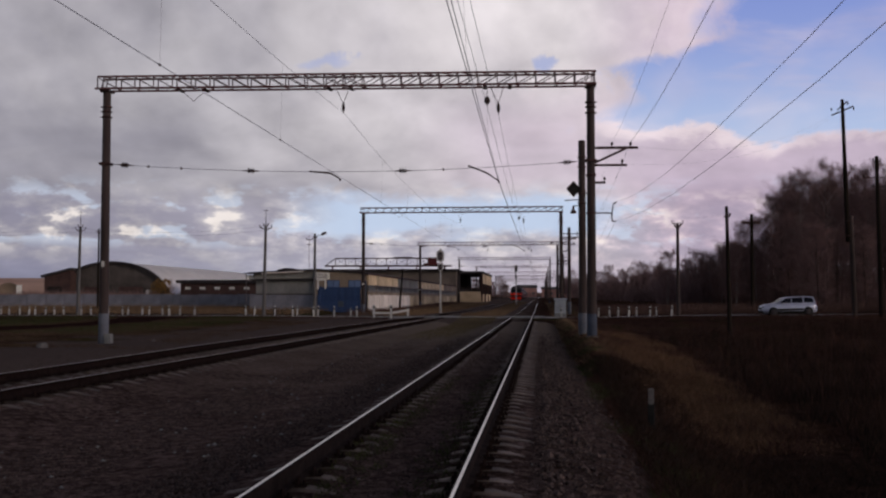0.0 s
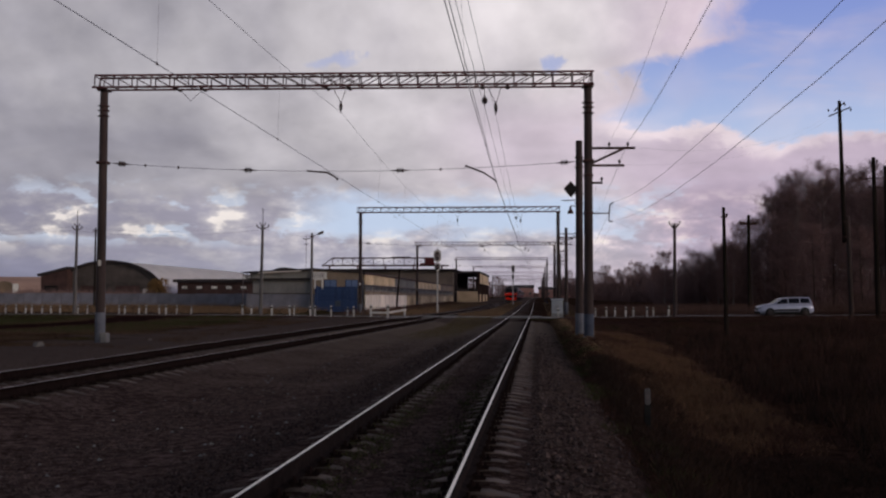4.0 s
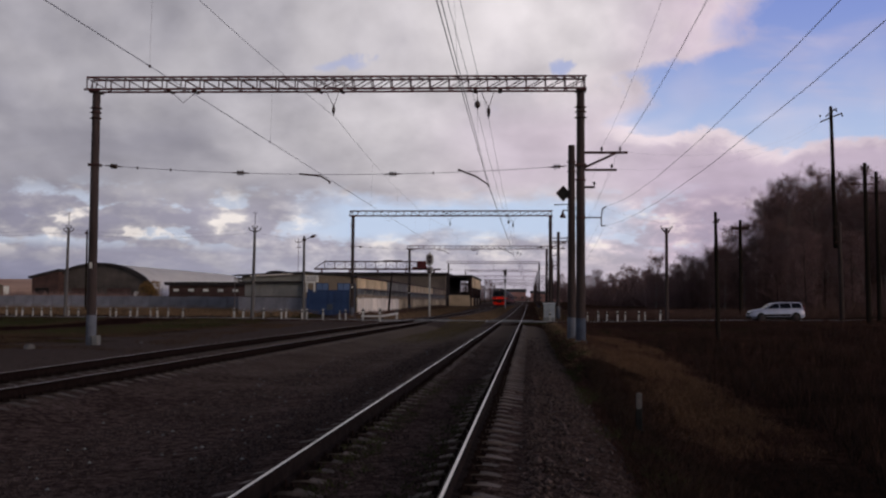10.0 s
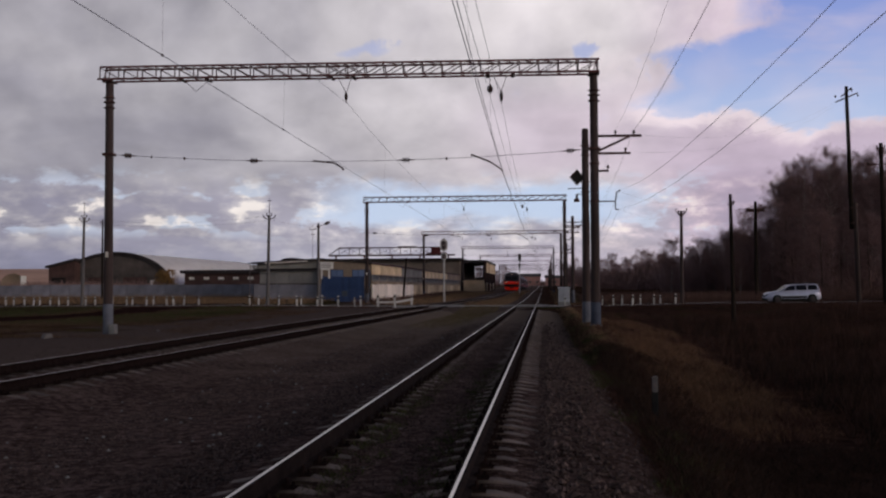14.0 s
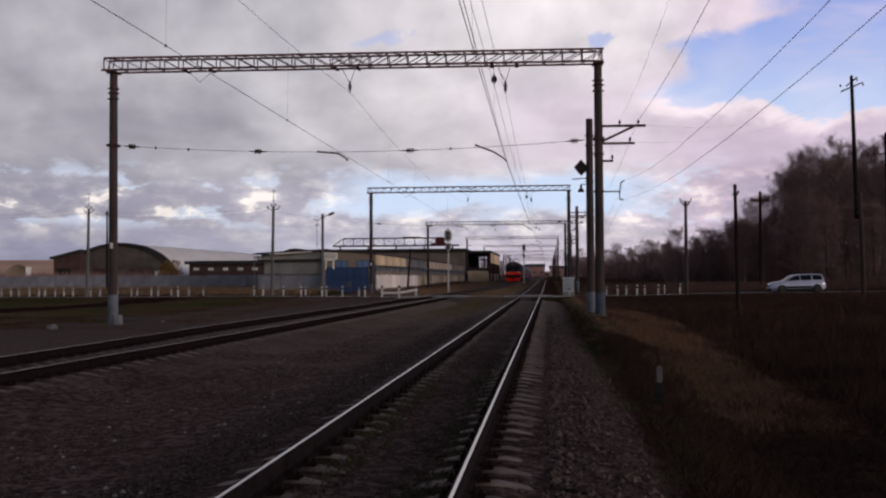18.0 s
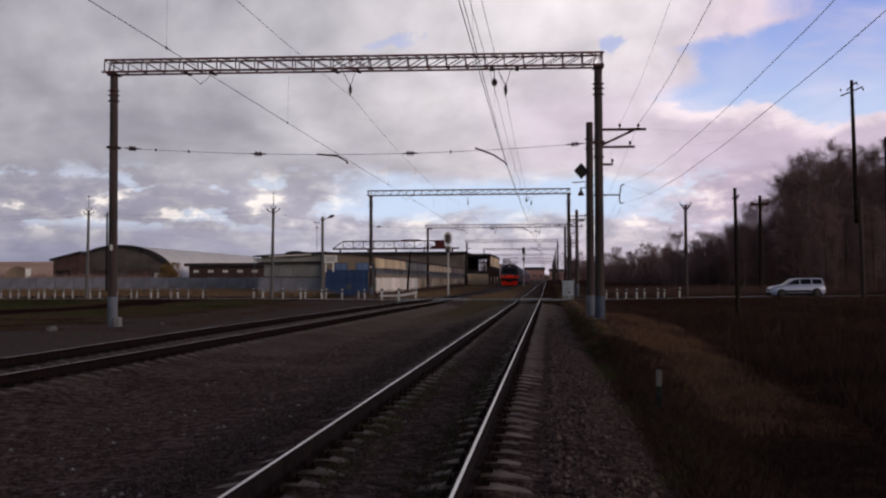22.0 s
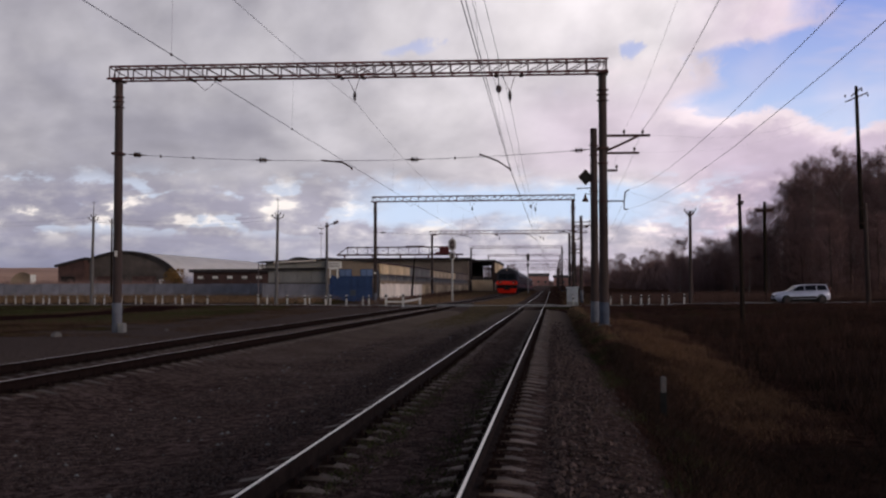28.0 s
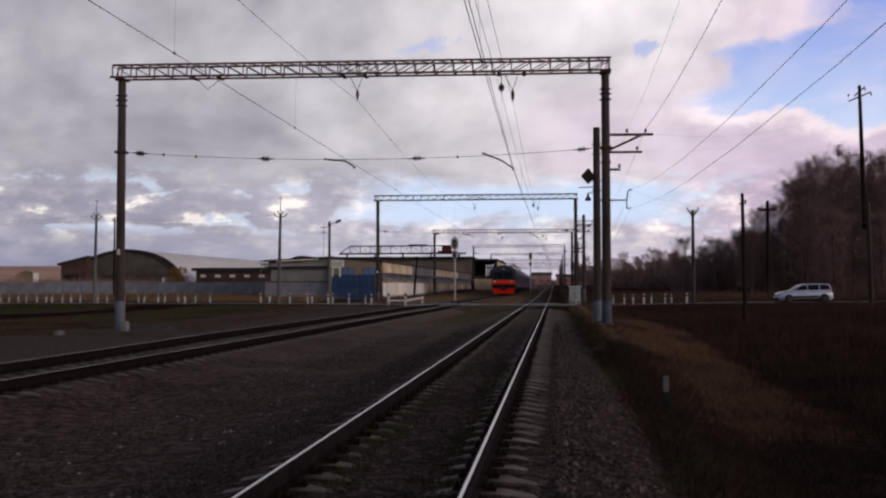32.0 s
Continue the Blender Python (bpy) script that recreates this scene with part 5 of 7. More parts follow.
def light_signal(m, height, label, heads):
    p = thing("light_signal", m, label, "railway signal", "railway signals")
    part("mast", lathe([(0.12, -0.5), (0.11, 0.4), (0.085, height - 0.05), (0.04, height)], 14), SIGNAL_PALE, p, "slim pale mast", True)
    for z, hw, hh in heads:
        h = part("signal_head", oval(hw, hh, z, -0.06, 0.02), SIGNAL_PALE, p, "rounded backing board with a pale rim", m=pose(0, -0.14, 0))
        part("backing_rim", oval(hw * 0.62, hh * 0.74, z, -0.09, -0.05), STEEL_GREY, h, "grey inner board")
        for dz in (-0.22, 0.22):
            part("hood", rod((0, -0.05, z + dz), (0, -0.20, z + dz), 0.095, n=14), BLACK_PAINT, h)
            part("lens", rod((0, -0.19, z + dz), (0, -0.205, z + dz), 0.06, n=14), DARK_GLASS, h)
    part("ladder_rail", rod((0.0, 0.28, 0.1), (0.0, 0.12, height - 0.6), 0.015, n=5), STEEL_GREY, p)
    part("foot", box(-0.25, 0.25, -0.25, 0.25, -0.5, 0.05, 0.03), FOOTING, p)
    return p


light_signal(pose(-10.75, 110, -0.15), 7.0, "railway light signal on a slim pale mast", ((6.15, 0.42, 0.66), (4.95, 0.34, 0.40)))
light_signal(pose(-4.35, 182, -0.3), 7.6, "far railway light signal between the tracks", ((7.0, 0.32, 0.66), (5.5, 0.22, 0.30)))


def relay_cabinet(m):
    c = thing("relay_cabinet", m, "pale grey metal relay cabinet beside the line", "cabinet")
    part("body", box(-0.48, 0.48, -0.35, 0.35, 0.18, 1.30, 0.02), CABINET, c)
    part("roof", extrude_x([(-0.42, 1.29), (0.42, 1.29), (0.42, 1.33), (0, 1.44), (-0.42, 1.33)], -0.55, 0.55), CABINET, c)
    for s in (-1, 1):
        d = part("door", box(s * 0.24 - 0.22, s * 0.24 + 0.22, -0.372, -0.345, 0.24, 1.25, 0.008), CABINET, c)
        part("handle", box(s * 0.05 - 0.015, s * 0.05 + 0.015, -0.40, -0.37, 0.70, 0.84), STEEL_DARK, d)
    part("plinth", box(-0.50, 0.50, -0.38, 0.38, -0.6, 0.18, 0.02), FOOTING, c, "pale concrete plinth")
    return c


relay_cabinet(pose(1.66, 88.5, 0.02))


# ---- white posts along the road ----
def road_post():
    p = thing("road_post", Matrix(), "whitewashed concrete road post with a dark cap band", "post", "road posts")
    part("shaft", box(-0.056, 0.056, -0.056, 0.056, -0.4, 0.72, 0.012), WHITE_POST, p)
    part("cap", box(-0.068, 0.068, -0.068, 0.068, 0.72, 0.82, 0.03), WHITE_POST, p, "rounded white cap")
    part("dark_band", box(-0.061, 0.061, -0.061, 0.061, 0.60, 0.71), BLACK_PAINT, p)
    return p


post0 = road_post()
LEFT_NEAR = (-29.94, -23.62, -21.22, -19.70, -18.05, -17.72, -16.35, -14.57)
LEFT_FAR = (-50.9, -50.0, -49.17, -48.3, -47.43, -46.45, -45.86, -44.94, -44.08, -43.17, -41.5, -40.65, -38.94, -37.61, -37.19, -35.75, -35.17, -34.01, -32.28, -30.91, -25.5, -21.58, -16.73)
RIGHT_NEAR, RIGHT_FAR = (1.60, 5.30, 6.77, 8.41, 10.04), (4.96, 6.64, 8.22, 9.93)
spots = [(x, 80.6, 1.12) for x in LEFT_NEAR + RIGHT_NEAR] + [(x, 89.8, 0.92) for x in LEFT_FAR + RIGHT_FAR]
for i, (x, y, tall) in enumerate(spots):
    m = pose(x, y + random.uniform(-0.2, 0.2), road_z(x) - 0.04 + random.uniform(-0.05, 0.02), random.uniform(-3, 3), random.uniform(-3, 3), random.uniform(-8, 8))
    p_ = post0 if i == 0 else copy_thing(post0, m)
    p_.matrix_basis = m @ Matrix.Diagonal((1.1, 1.1, tall * random.uniform(0.94, 1.05), 1))


def guard_rail(m):
    """White rails on three posts: along the road's edge, then beside the track."""
    g = thing("guard_rail", m, "white guard rail on short posts beside the crossing", "rail")
    for x, y, h in ((0, 0, 0.98), (1.36, 0, 0.98), (1.22, 11.4, 0.85)):
        post = part("post", box(x - 0.08, x + 0.08, y - 0.08, y + 0.08, -0.4, h, 0.015), WHITE_POST, g)
        part("dark_band", box(x - 0.085, x + 0.085, y - 0.085, y + 0.085, h - 0.24, h - 0.12), BLACK_PAINT, post)
    part("bar", box(-0.10, 1.46, -0.13, -0.085, 0.28, 0.42, 0.01), WHITE_POST, g)
    part("bar", sweep([(-0.03, -0.09), (0.03, -0.09), (0.03, 0.09), (-0.03, 0.09)], [(1.47, 0.0, 0.36), (1.34, 11.4, 0.46)]), WHITE_POST, g)
    return g


guard_rail(pose(-13.17, 80.6, -0.04))


def distance_post(m):
    p = thing("marker_post", m, "low dark post with a white head beside the ballast", "post")
    part("shaft", box(-0.048, 0.048, -0.045, 0.045, -0.3, 0.50, 0.01), BLACK_PAINT, p)
    part("head", box(-0.042, 0.042, -0.046, 0.046, 0.47, 0.72, 0.012), POLE_GREY, p, "weathered pale head")
    part("mark", box(-0.012, 0.014, -0.052, -0.044, 0.57, 0.63), STEEL_GREY, p)
    return p


distance_post(pose(1.67, 16.0, -0.60, 2, 0, -8))


def field_stone(x, y, s):
    bm = bmesh.new()
    bmesh.ops.create_icosphere(bm, subdivisions=2, radius=s)
    for v in bm.verts:
        v.co *= 1 + 0.25 * noise.noise(v.co * 3 / s + Vector((x, y, 0)))
        v.co.z *= 0.6
    tagged(new("field_stone", to_mesh("field_stone", bm, POLE_GREY)), "grey block of stone lying in the grass", "stone", "stones in the grass").location = (x, y, ground_z(x, y) + s * 0.3)


field_stone(-17.1, 34.0, 0.20)
field_stone(-15.4, 39.8, 0.09)


# ---- fence ----
def concrete_fence(name, x0, x1, y, z, h, label, material, along="x", step=2.5):
    f_ = thing(name, pose(x0, y, z, 0, 0, 0 if along == "x" else 90), label, "fence")
    n = round((x1 - x0) / step)
    pan = to_mesh("panel", box(0.06, step - 0.06, -0.05, 0.05, 0, h, 0.02), material)
    pst = to_mesh("post", box(-0.07, 0.07, -0.09, 0.09, -0.3, h + 0.06, 0.02), material)
    for i in range(n):
        piece("panel", pan, f_, pose(i * step, 0, random.uniform(-0.05, 0.04), 0, random.uniform(-0.5, 0.5), 0))
        piece("post", pst, f_, pose(i * step, 0, random.uniform(-0.04, 0.04)))
    return f_


concrete_fence("concrete_fence", -100, -26, 125, 0.35, 1.6, "long pale grey concrete panel fence along the yard", FENCE)
concrete_fence("white_wall", 0, 34, 108, -0.2, 2.0, "whitewashed concrete panel wall along the track", WHITE_WALL, "y", 3.4).location.x = -18.2


concrete_fence("yard_fence", -31.5, -24.0, 109.5, 0.0, 1.85, "pale grey concrete panel fence before the workshop", FENCE)


# ---- buildings ----
def window_unit(parent, x, y, z, w, h, panes, facing, frame_mat=PARAPET, glass=PANE):
    """A window with its frame and single panes. facing: degrees about z, 0 looks to -y."""
    win = part("window", box(-w / 2, w / 2, 0.02, 0.06, 0, h), frame_mat, parent, m=pose(x, y, z, 0, 0, facing))
    pw = (w - 0.08) / panes
    for i in range(panes):
        part("pane", box(-w / 2 + 0.04 + i * pw + 0.03, -w / 2 + 0.04 + (i + 1) * pw - 0.03, -0.012, 0.02, 0.06, h - 0.06), glass, win)
    part("sill", box(-w / 2 - 0.05, w / 2 + 0.05, -0.10, 0.02, -0.06, 0.0), FOOTING, win)
    return win


def sloped_slab(x0, x1, y0, y1, low0, low1, top0, top1):
    """A long block whose under and upper edges rise from x0 to x1."""
    bm = bmesh.new()
    quad = ((x0, low0), (x1, low1), (x1, top1), (x0, top0))
    a, c = [[bm.verts.new((x, y, z)) for x, z in quad] for y in (y0, y1)]
    for q in range(4):
        bm.faces.new((a[q], a[(q + 1) % 4], c[(q + 1) % 4], c[q]))
    bm.faces.new(a[::-1]), bm.faces.new(c)
    bmesh.ops.recalc_face_normals(bm, faces=bm.faces)
    return bm


def workshop():
    b = thing("workshop_building", Matrix(), "low grey and beige workshop with a flat dark roof", "building")
    grey = part("wall", box(-31.9, -25.2, 113, 150, -0.6, 3.62), GREY_WALL, b, "grey panel wall")
    for x in np.arange(-31.85, -25.4, 1.66):
        part("wall_panel", box(float(x), float(x) + 1.60, 112.93, 112.99, 2.02, 3.42, 0.01), GREY_WALL, grey, "grey wall panel")
    part("dark_course", box(-31.9, -25.2, 112.95, 112.99, 1.25, 1.98), HANGAR_FACE, grey, "darker strip of wall")
    part("parapet", sloped_slab(-32.1, -25.0, 112.6, 150.4, 3.62, 3.70, 4.22, 4.52), PARAPET, b, "pale clad parapet")
    part("canopy_edge", box(-32.3, -24.9, 112.2, 113.0, 3.48, 3.62), ROOF_DARK, b)
    part("wall", box(-25.2, -19.62, 112.5, 150, -0.6, 4.15), DUN_WALL, b, "brown plastered wall")
    part("fascia", sloped_slab(-25.0, -19.62, 112.44, 112.9, 4.15, 4.15, 4.55, 4.18), DUN_WALL, b)
    roof = part("roof", sloped_slab(-32.6, -24.6, 112.0, 151, 4.20, 4.54, 4.36, 4.76), ROOF_DARK, b, "dark felt roof")
    part("roof_slope", sloped_slab(-24.6, -19.3, 112.2, 151, 4.56, 4.19, 4.74, 4.34), ROOF_DARK, roof)
    part("roof_sheet", sloped_slab(-31.0, -26.2, 111.9, 111.99, 4.16, 4.40, 4.30, 4.50), WHITE_WALL, roof, "pale bent sheet along the roof edge")
    hump = bmesh.new()
    rings = [[hump.verts.new((-29.6 + 1.5 * math.cos(a), y, 4.40 + 0.62 * math.sin(a))) for a in np.linspace(0, math.pi, 9)] for y in (118, 124)]
    for q in range(8):
        hump.faces.new((rings[0][q], rings[0][q + 1], rings[1][q + 1], rings[1][q]))
    hump.faces.new(rings[0]), hump.faces.new(rings[1][::-1])
    part("roof_vent", hump, ROOF_DARK, roof, "dark humped roof vent")
    for x in (-22.95, -20.55):
        window_unit(b, x, 112.42, 2.52, 1.42, 0.95, 2, 0, BLUE_SHEET, BLUE_GLASS)
    board = part("name_board", box(-25.05, -23.35, 112.2, 112.32, 3.55, 4.32, 0.02), SIGN_WHITE, b, "weathered white board")
    for z in (3.72, 3.90, 4.08):
        part("lettering", box(-24.85, -23.60, 112.185, 112.20, z, z + 0.06), STEEL_GREY, board, "faded line of lettering")
    stair = part("landing", box(-33.0, -32.0, 112.6, 114.4, 3.36, 3.46), STEEL_GREY, b, "steel landing with a railing")
    for x in (-32.95, -32.5, -32.05):
        part("rail_post", rod((x, 112.7, 3.46), (x, 112.7, 4.30), 0.04, n=6), STEEL_DARK, stair)
    part("landing_roof", box(-33.2, -32.0, 112.4, 114.4, 4.22, 4.30), ROOF_DARK, stair)
    part("landing_board", box(-32.85, -32.15, 112.75, 112.8, 3.60, 4.05), SIGN_WHITE, stair, "pale board behind the railing")
    part("hand_rail", rod((-33.0, 112.7, 3.95), (-32.0, 112.7, 3.95), 0.03, n=6), STEEL_DARK, stair)
    part("landing_leg", rod((-32.95, 112.7, -0.3), (-32.95, 112.7, 3.36), 0.05, n=8), STEEL_GREY, stair)
    return b


workshop()


def blue_gate():
    g = thing("blue_gate", pose(0, 108.2, 0), "tall blue sheet-metal gates before the workshop", "gate")
    leaf = to_mesh("board", box(0.002, 0.358, -0.02, 0.02, -0.25, 2.62, 0.006), BLUE_SHEET)
    for i in range(12):
        piece("board", leaf, g, pose(-23.45 + i * 0.36, 0, 0))
    part("top_rail", box(-23.5, -19.1, -0.06, 0.06, 2.56, 2.66), BLUE_SHEET, g)
    part("mid_rail", box(-23.5, -19.1, -0.05, 0.05, 1.2, 1.28), BLUE_SHEET, g)
    part("gate_post", box(-23.75, -23.45, -0.15, 0.15, -0.3, 2.75, 0.02), BLUE_SHEET, g)
    part("gate_post", box(-19.0, -18.5, -0.15, 0.15, -0.3, 3.35, 0.02), SLATE, g, "tall slate-blue gate pillar")
    for x in (-23.72, -22.92):
        part("wicket_post", box(x - 0.08, x + 0.08, -0.16, -0.08, 2.45, 3.42), SIGN_WHITE, g, "white post of the wicket arch")
    part("wicket_arch", box(-23.80, -22.84, -0.16, -0.08, 3.36, 3.54, 0.03), SIGN_WHITE, g, "white arch over the wicket")
    part("gate_sign", box(-21.55, -20.95, -0.05, -0.03, 0.55, 1.15, 0.01), SLATE, g, "faded square sheet on the gate")
    return g


blue_gate()


def track_wing():
    """The long wing beside the second track: plinth, band of windows, panels above."""
    b = thing("factory_wing", Matrix(), "long beige factory wing with a band of dusty windows", "building")
    part("wall", box(-30, -19.6, 150.5, 236, -0.4, 4.15), BEIGE_WALL, b, "beige panel wall")
    part("near_wall", box(-20.4, -19.6, 116, 149.9, -0.4, 4.15), BEIGE_WALL, b)
    plinth = part("plinth", box(-19.62, -19.40, 114, 236, -0.4, 1.80), STAINED, b, "pale stained plinth")
    part("roof_edge", box(-30.4, -19.25, 113.5, 236.4, 4.16, 4.30), ROOF_DARK, b, "dark roof edge")
    part("eaves_board", box(-19.24, -19.20, 113.5, 236.4, 4.12, 4.24), MAROON, b, "thin red-brown eaves board")
    panel = to_mesh("panel", box(-0.02, 0.14, 0.04, 5.96, 2.98, 4.12, 0.02), CREAM_PANEL)
    dull = to_mesh("panel", box(-0.02, 0.10, 0.04, 5.96, 2.98, 4.12, 0.02), GREY_WALL)
    brown = to_mesh("panel", box(-0.02, 0.12, 0.04, 5.96, 2.98, 4.12, 0.02), DUN_WALL)
    course = to_mesh("course", box(-0.02, 0.10, 0.04, 5.96, 1.82, 2.22, 0.02), DUN_WALL)
    for i in range(20):
        y = 114.6 + i * 6
        piece("panel", dull if i in (4, 5, 6, 7) else panel if i < 15 else brown, b, pose(-19.50, y, 0))
        piece("course", course, b, pose(-19.50, y, 0))
        window_unit(b, -19.42, y + 3, 2.28, 5.5, 0.66, 6, 90)
    part("pipe", rod((-19.1, 118, 2.9), (-19.1, 230, 2.9), 0.07, n=8), STEEL_GREY, plinth)
    return b


track_wing()


def main_hall():
    b = thing("factory_hall", Matrix(), "wide factory hall with a dark flat roof behind the workshop", "building")
    part("wall", box(-57, -19.55, 236.8, 290, -0.4, 7.75), HALL_WALL, b, "grey-brown plastered wall")
    roof = part("roof", box(-58, -18.7, 235.4, 291, 7.75, 8.08, 0.05), ROOF_DARK, b, "dark flat roof with a deep edge")
    part("parapet_cap", box(-58.1, -18.6, 235.3, 235.6, 8.06, 8.16), STEEL_DARK, roof)
    return b


main_hall()


def roof_frame():
    """A lattice walkway frame standing on the hall's roof."""
    t = thing("roof_lattice", pose(0, 244, 0), "dark red steel lattice frame standing on the hall roof", "steel frame")
    part("lower_beam", box(-51.9, -21.2, -0.2, 0.2, 8.98, 9.36, 0.02), MAROON, t)
    for x in np.arange(-50, -22, 6.8):
        part("foot", box(float(x) - 0.18, float(x) + 0.18, -0.18, 0.18, 8.06, 9.0), MAROON, t)
    part("upper_rail", box(-49.3, -26.9, -0.12, 0.12, 10.86, 11.14), MAROON, t)
    xs = np.linspace(-49.3, -26.9, 10)
    for i, x in enumerate(xs):
        strut_between("upright", (x, 0, 9.3), (x, 0, 11.0), t, 0.09)
        if i < 9:
            strut_between("diagonal", (x, 0, 9.36), (xs[i + 1], 0, 10.95), t, 0.035)
            strut_between("diagonal", (x, 0, 10.95), (xs[i + 1], 0, 9.36), t, 0.035)
    strut_between("end_brace", (-51.7, 0, 9.3), (-49.3, 0, 11.0), t, 0.10)
    part("crane_head", box(-26.8, -24.7, -0.5, 0.5, 9.34, 11.15, 0.05), RED_DULL, t, "dull red crane head")
    part("crane_trolley", box(-27.9, -23.2, -0.6, 0.6, 9.30, 9.75, 0.05), RED_DULL, t, "dull red crane trolley")
    part("crane_cap", box(-35.0, -30.5, -0.3, 0.3, 11.16, 11.34), STEEL_DARK, t)
    return t


RED_DULL = surface("dull_red_paint", (0.07, 0.012, 0.015), (0.13, 0.022, 0.025), 2, 0.7)
roof_frame()


def open_shed():
    """A shed beside the line, open at both ends."""
    b = thing("open_shed", Matrix(), "dark open-fronted shed beside the line", "shed")
    part("roof", box(-19.3, -13.4, 240, 286, 7.25, 7.75, 0.05), ROOF_DARK, b, "flat dark roof")
    part("back_wall", box(-19.5, -19.25, 240, 285.6, -0.4, 7.25), ROOF_DARK, b)
    end = part("end_wall", box(-17.1, -13.8, 285.3, 285.6, -0.4, 7.25), ROOF_DARK, b, "dark boarded end wall")
    part("sill_wall", box(-19.25, -17.1, 285.3, 285.6, -0.4, 4.1), ROOF_DARK, end)
    part("transom", box(-19.25, -17.1, 285.3, 285.5, 6.25, 6.62), STEEL_DARK, end)
    for x in (-18.55, -17.85):
        part("mullion", box(x - 0.05, x + 0.05, 285.3, 285.4, 4.1, 6.25), STEEL_DARK, end)
    part("side_panel", box(-13.9, -13.6, 243, 285.6, 4.9, 7.2), STAINED, b, "cream stained side panels")
    for y in (241, 255, 270, 285):
        part("post", box(-14.0, -13.6, y - 0.2, y + 0.2, -0.4, 7.25), STEEL_DARK, b)
    part("low_wall", box(-14.2, -13.92, 240.3, 285.2, -0.4, 2.4), STAINED, b)
    part("front_wall", box(-19.2, -14.05, 240.0, 240.25, -0.4, 3.0), BEIGE_WALL, b, "low beige front wall")
    return b


open_shed()


def hangar():
    b = thing("arched_hangar", pose(-73.3, 170, 0.5), "large arched hangar with a pale metal vault", "hangar")
    r, n, rise = 10.2, 28, 7.15
    def arch(k):
        return [(k * r * math.cos(math.pi * i / n), k * rise * math.sin(math.pi * i / n) ** 0.9) for i in range(n + 1)]
    bm = bmesh.new()
    outer, inner = arch(1.0), arch(0.97)
    for y0, y1 in ((0.0, 66.0),):
        rows = [[bm.verts.new((x, y, z)) for x, z in a] for y, a in ((y0, outer), (y1, outer), (y1, inner), (y0, inner))]
        for a, c in zip(rows, rows[1:] + rows[:1]):
            for i in range(n):
                bm.faces.new((a[i], a[i + 1], c[i + 1], c[i]))
    bmesh.ops.recalc_face_normals(bm, faces=bm.faces)
    vault = part("vault", bm, ROOF_METAL, b, "pale weathered metal vault")
    for y in np.arange(3, 66, 4.5):
        bmr = bmesh.new()
        a = [bmr.verts.new((x * 1.006, y - 0.05, z * 1.006)) for x, z in outer]
        c = [bmr.verts.new((x * 1.006, y + 0.05, z * 1.006)) for x, z in outer]
        for i in range(n):
            bmr.faces.new((a[i], a[i + 1], c[i + 1], c[i]))
        part("seam", bmr, ROOF_METAL, vault)
    bm = bmesh.new()
    rows = [[bm.verts.new((x, y, z)) for x, z in a] for y, a in ((-0.5, arch(1.02)), (-0.5, arch(0.96)), (0.2, arch(0.96)), (0.2, arch(1.02)))]
    for a, c in zip(rows, rows[1:] + rows[:1]):
        for i in range(n):
            bm.faces.new((a[i], a[i + 1], c[i + 1], c[i]))
    part("rim", bm, ROOF_DARK, b, "dark arch rim")
    bm = bmesh.new()
    bm.faces.new([bm.verts.new((x, 0.1, z)) for x, z in arch(0.965)])
    ext = bmesh.ops.extrude_face_region(bm, geom=list(bm.faces))
    for v in ext["geom"]:
        if isinstance(v, bmesh.types.BMVert):
            v.co.y += 0.3
    bmesh.ops.recalc_face_normals(bm, faces=bm.faces)
    part("end_wall", bm, HANGAR_FACE, b, "grey-brown boarded end wall")
    for x, w in ((-3.2, 3.4), (3.4, 4.2)):
        door = part("door", box(x - w / 2, x + w / 2, -0.1, 0.1, 0, 2.9), BRICK_DARK, b, "dark red door")
        part("lintel", box(x - w / 2 - 0.2, x + w / 2 + 0.2, -0.16, 0.1, 2.9, 3.1), HANGAR_FACE, door)
    part("small_window", box(6.1, 6.9, 0.0, 0.12, 1.6, 2.4), WHITE_WALL, b)
    return b


hangar()


def low_shed(m, w, d, h, label, wall, windows):
    b = thing("low_shed", m, label, "shed", "yard sheds")
    part("wall", box(0, w, 0, d, -0.4, h), wall, b)
    part("roof", extrude_x([(-0.6, h), (d + 0.6, h), (d + 0.6, h + 0.75), (-0.6, h + 0.5)], -0.6, w + 0.6), ROOF_DARK, b, "dark flat roof")
    for i in range(windows):
        window_unit(b, w * (i + 0.5) / windows, -0.04, h - 1.05, 1.0, 0.5, 2, 0, HANGAR_FACE, SIGN_WHITE)
    return b


low_shed(pose(-58.6, 163, 0.4), 17.2, 10, 3.5, "long low red-brown shed with small pale windows before the hangar", BRICK_DARK, 7)


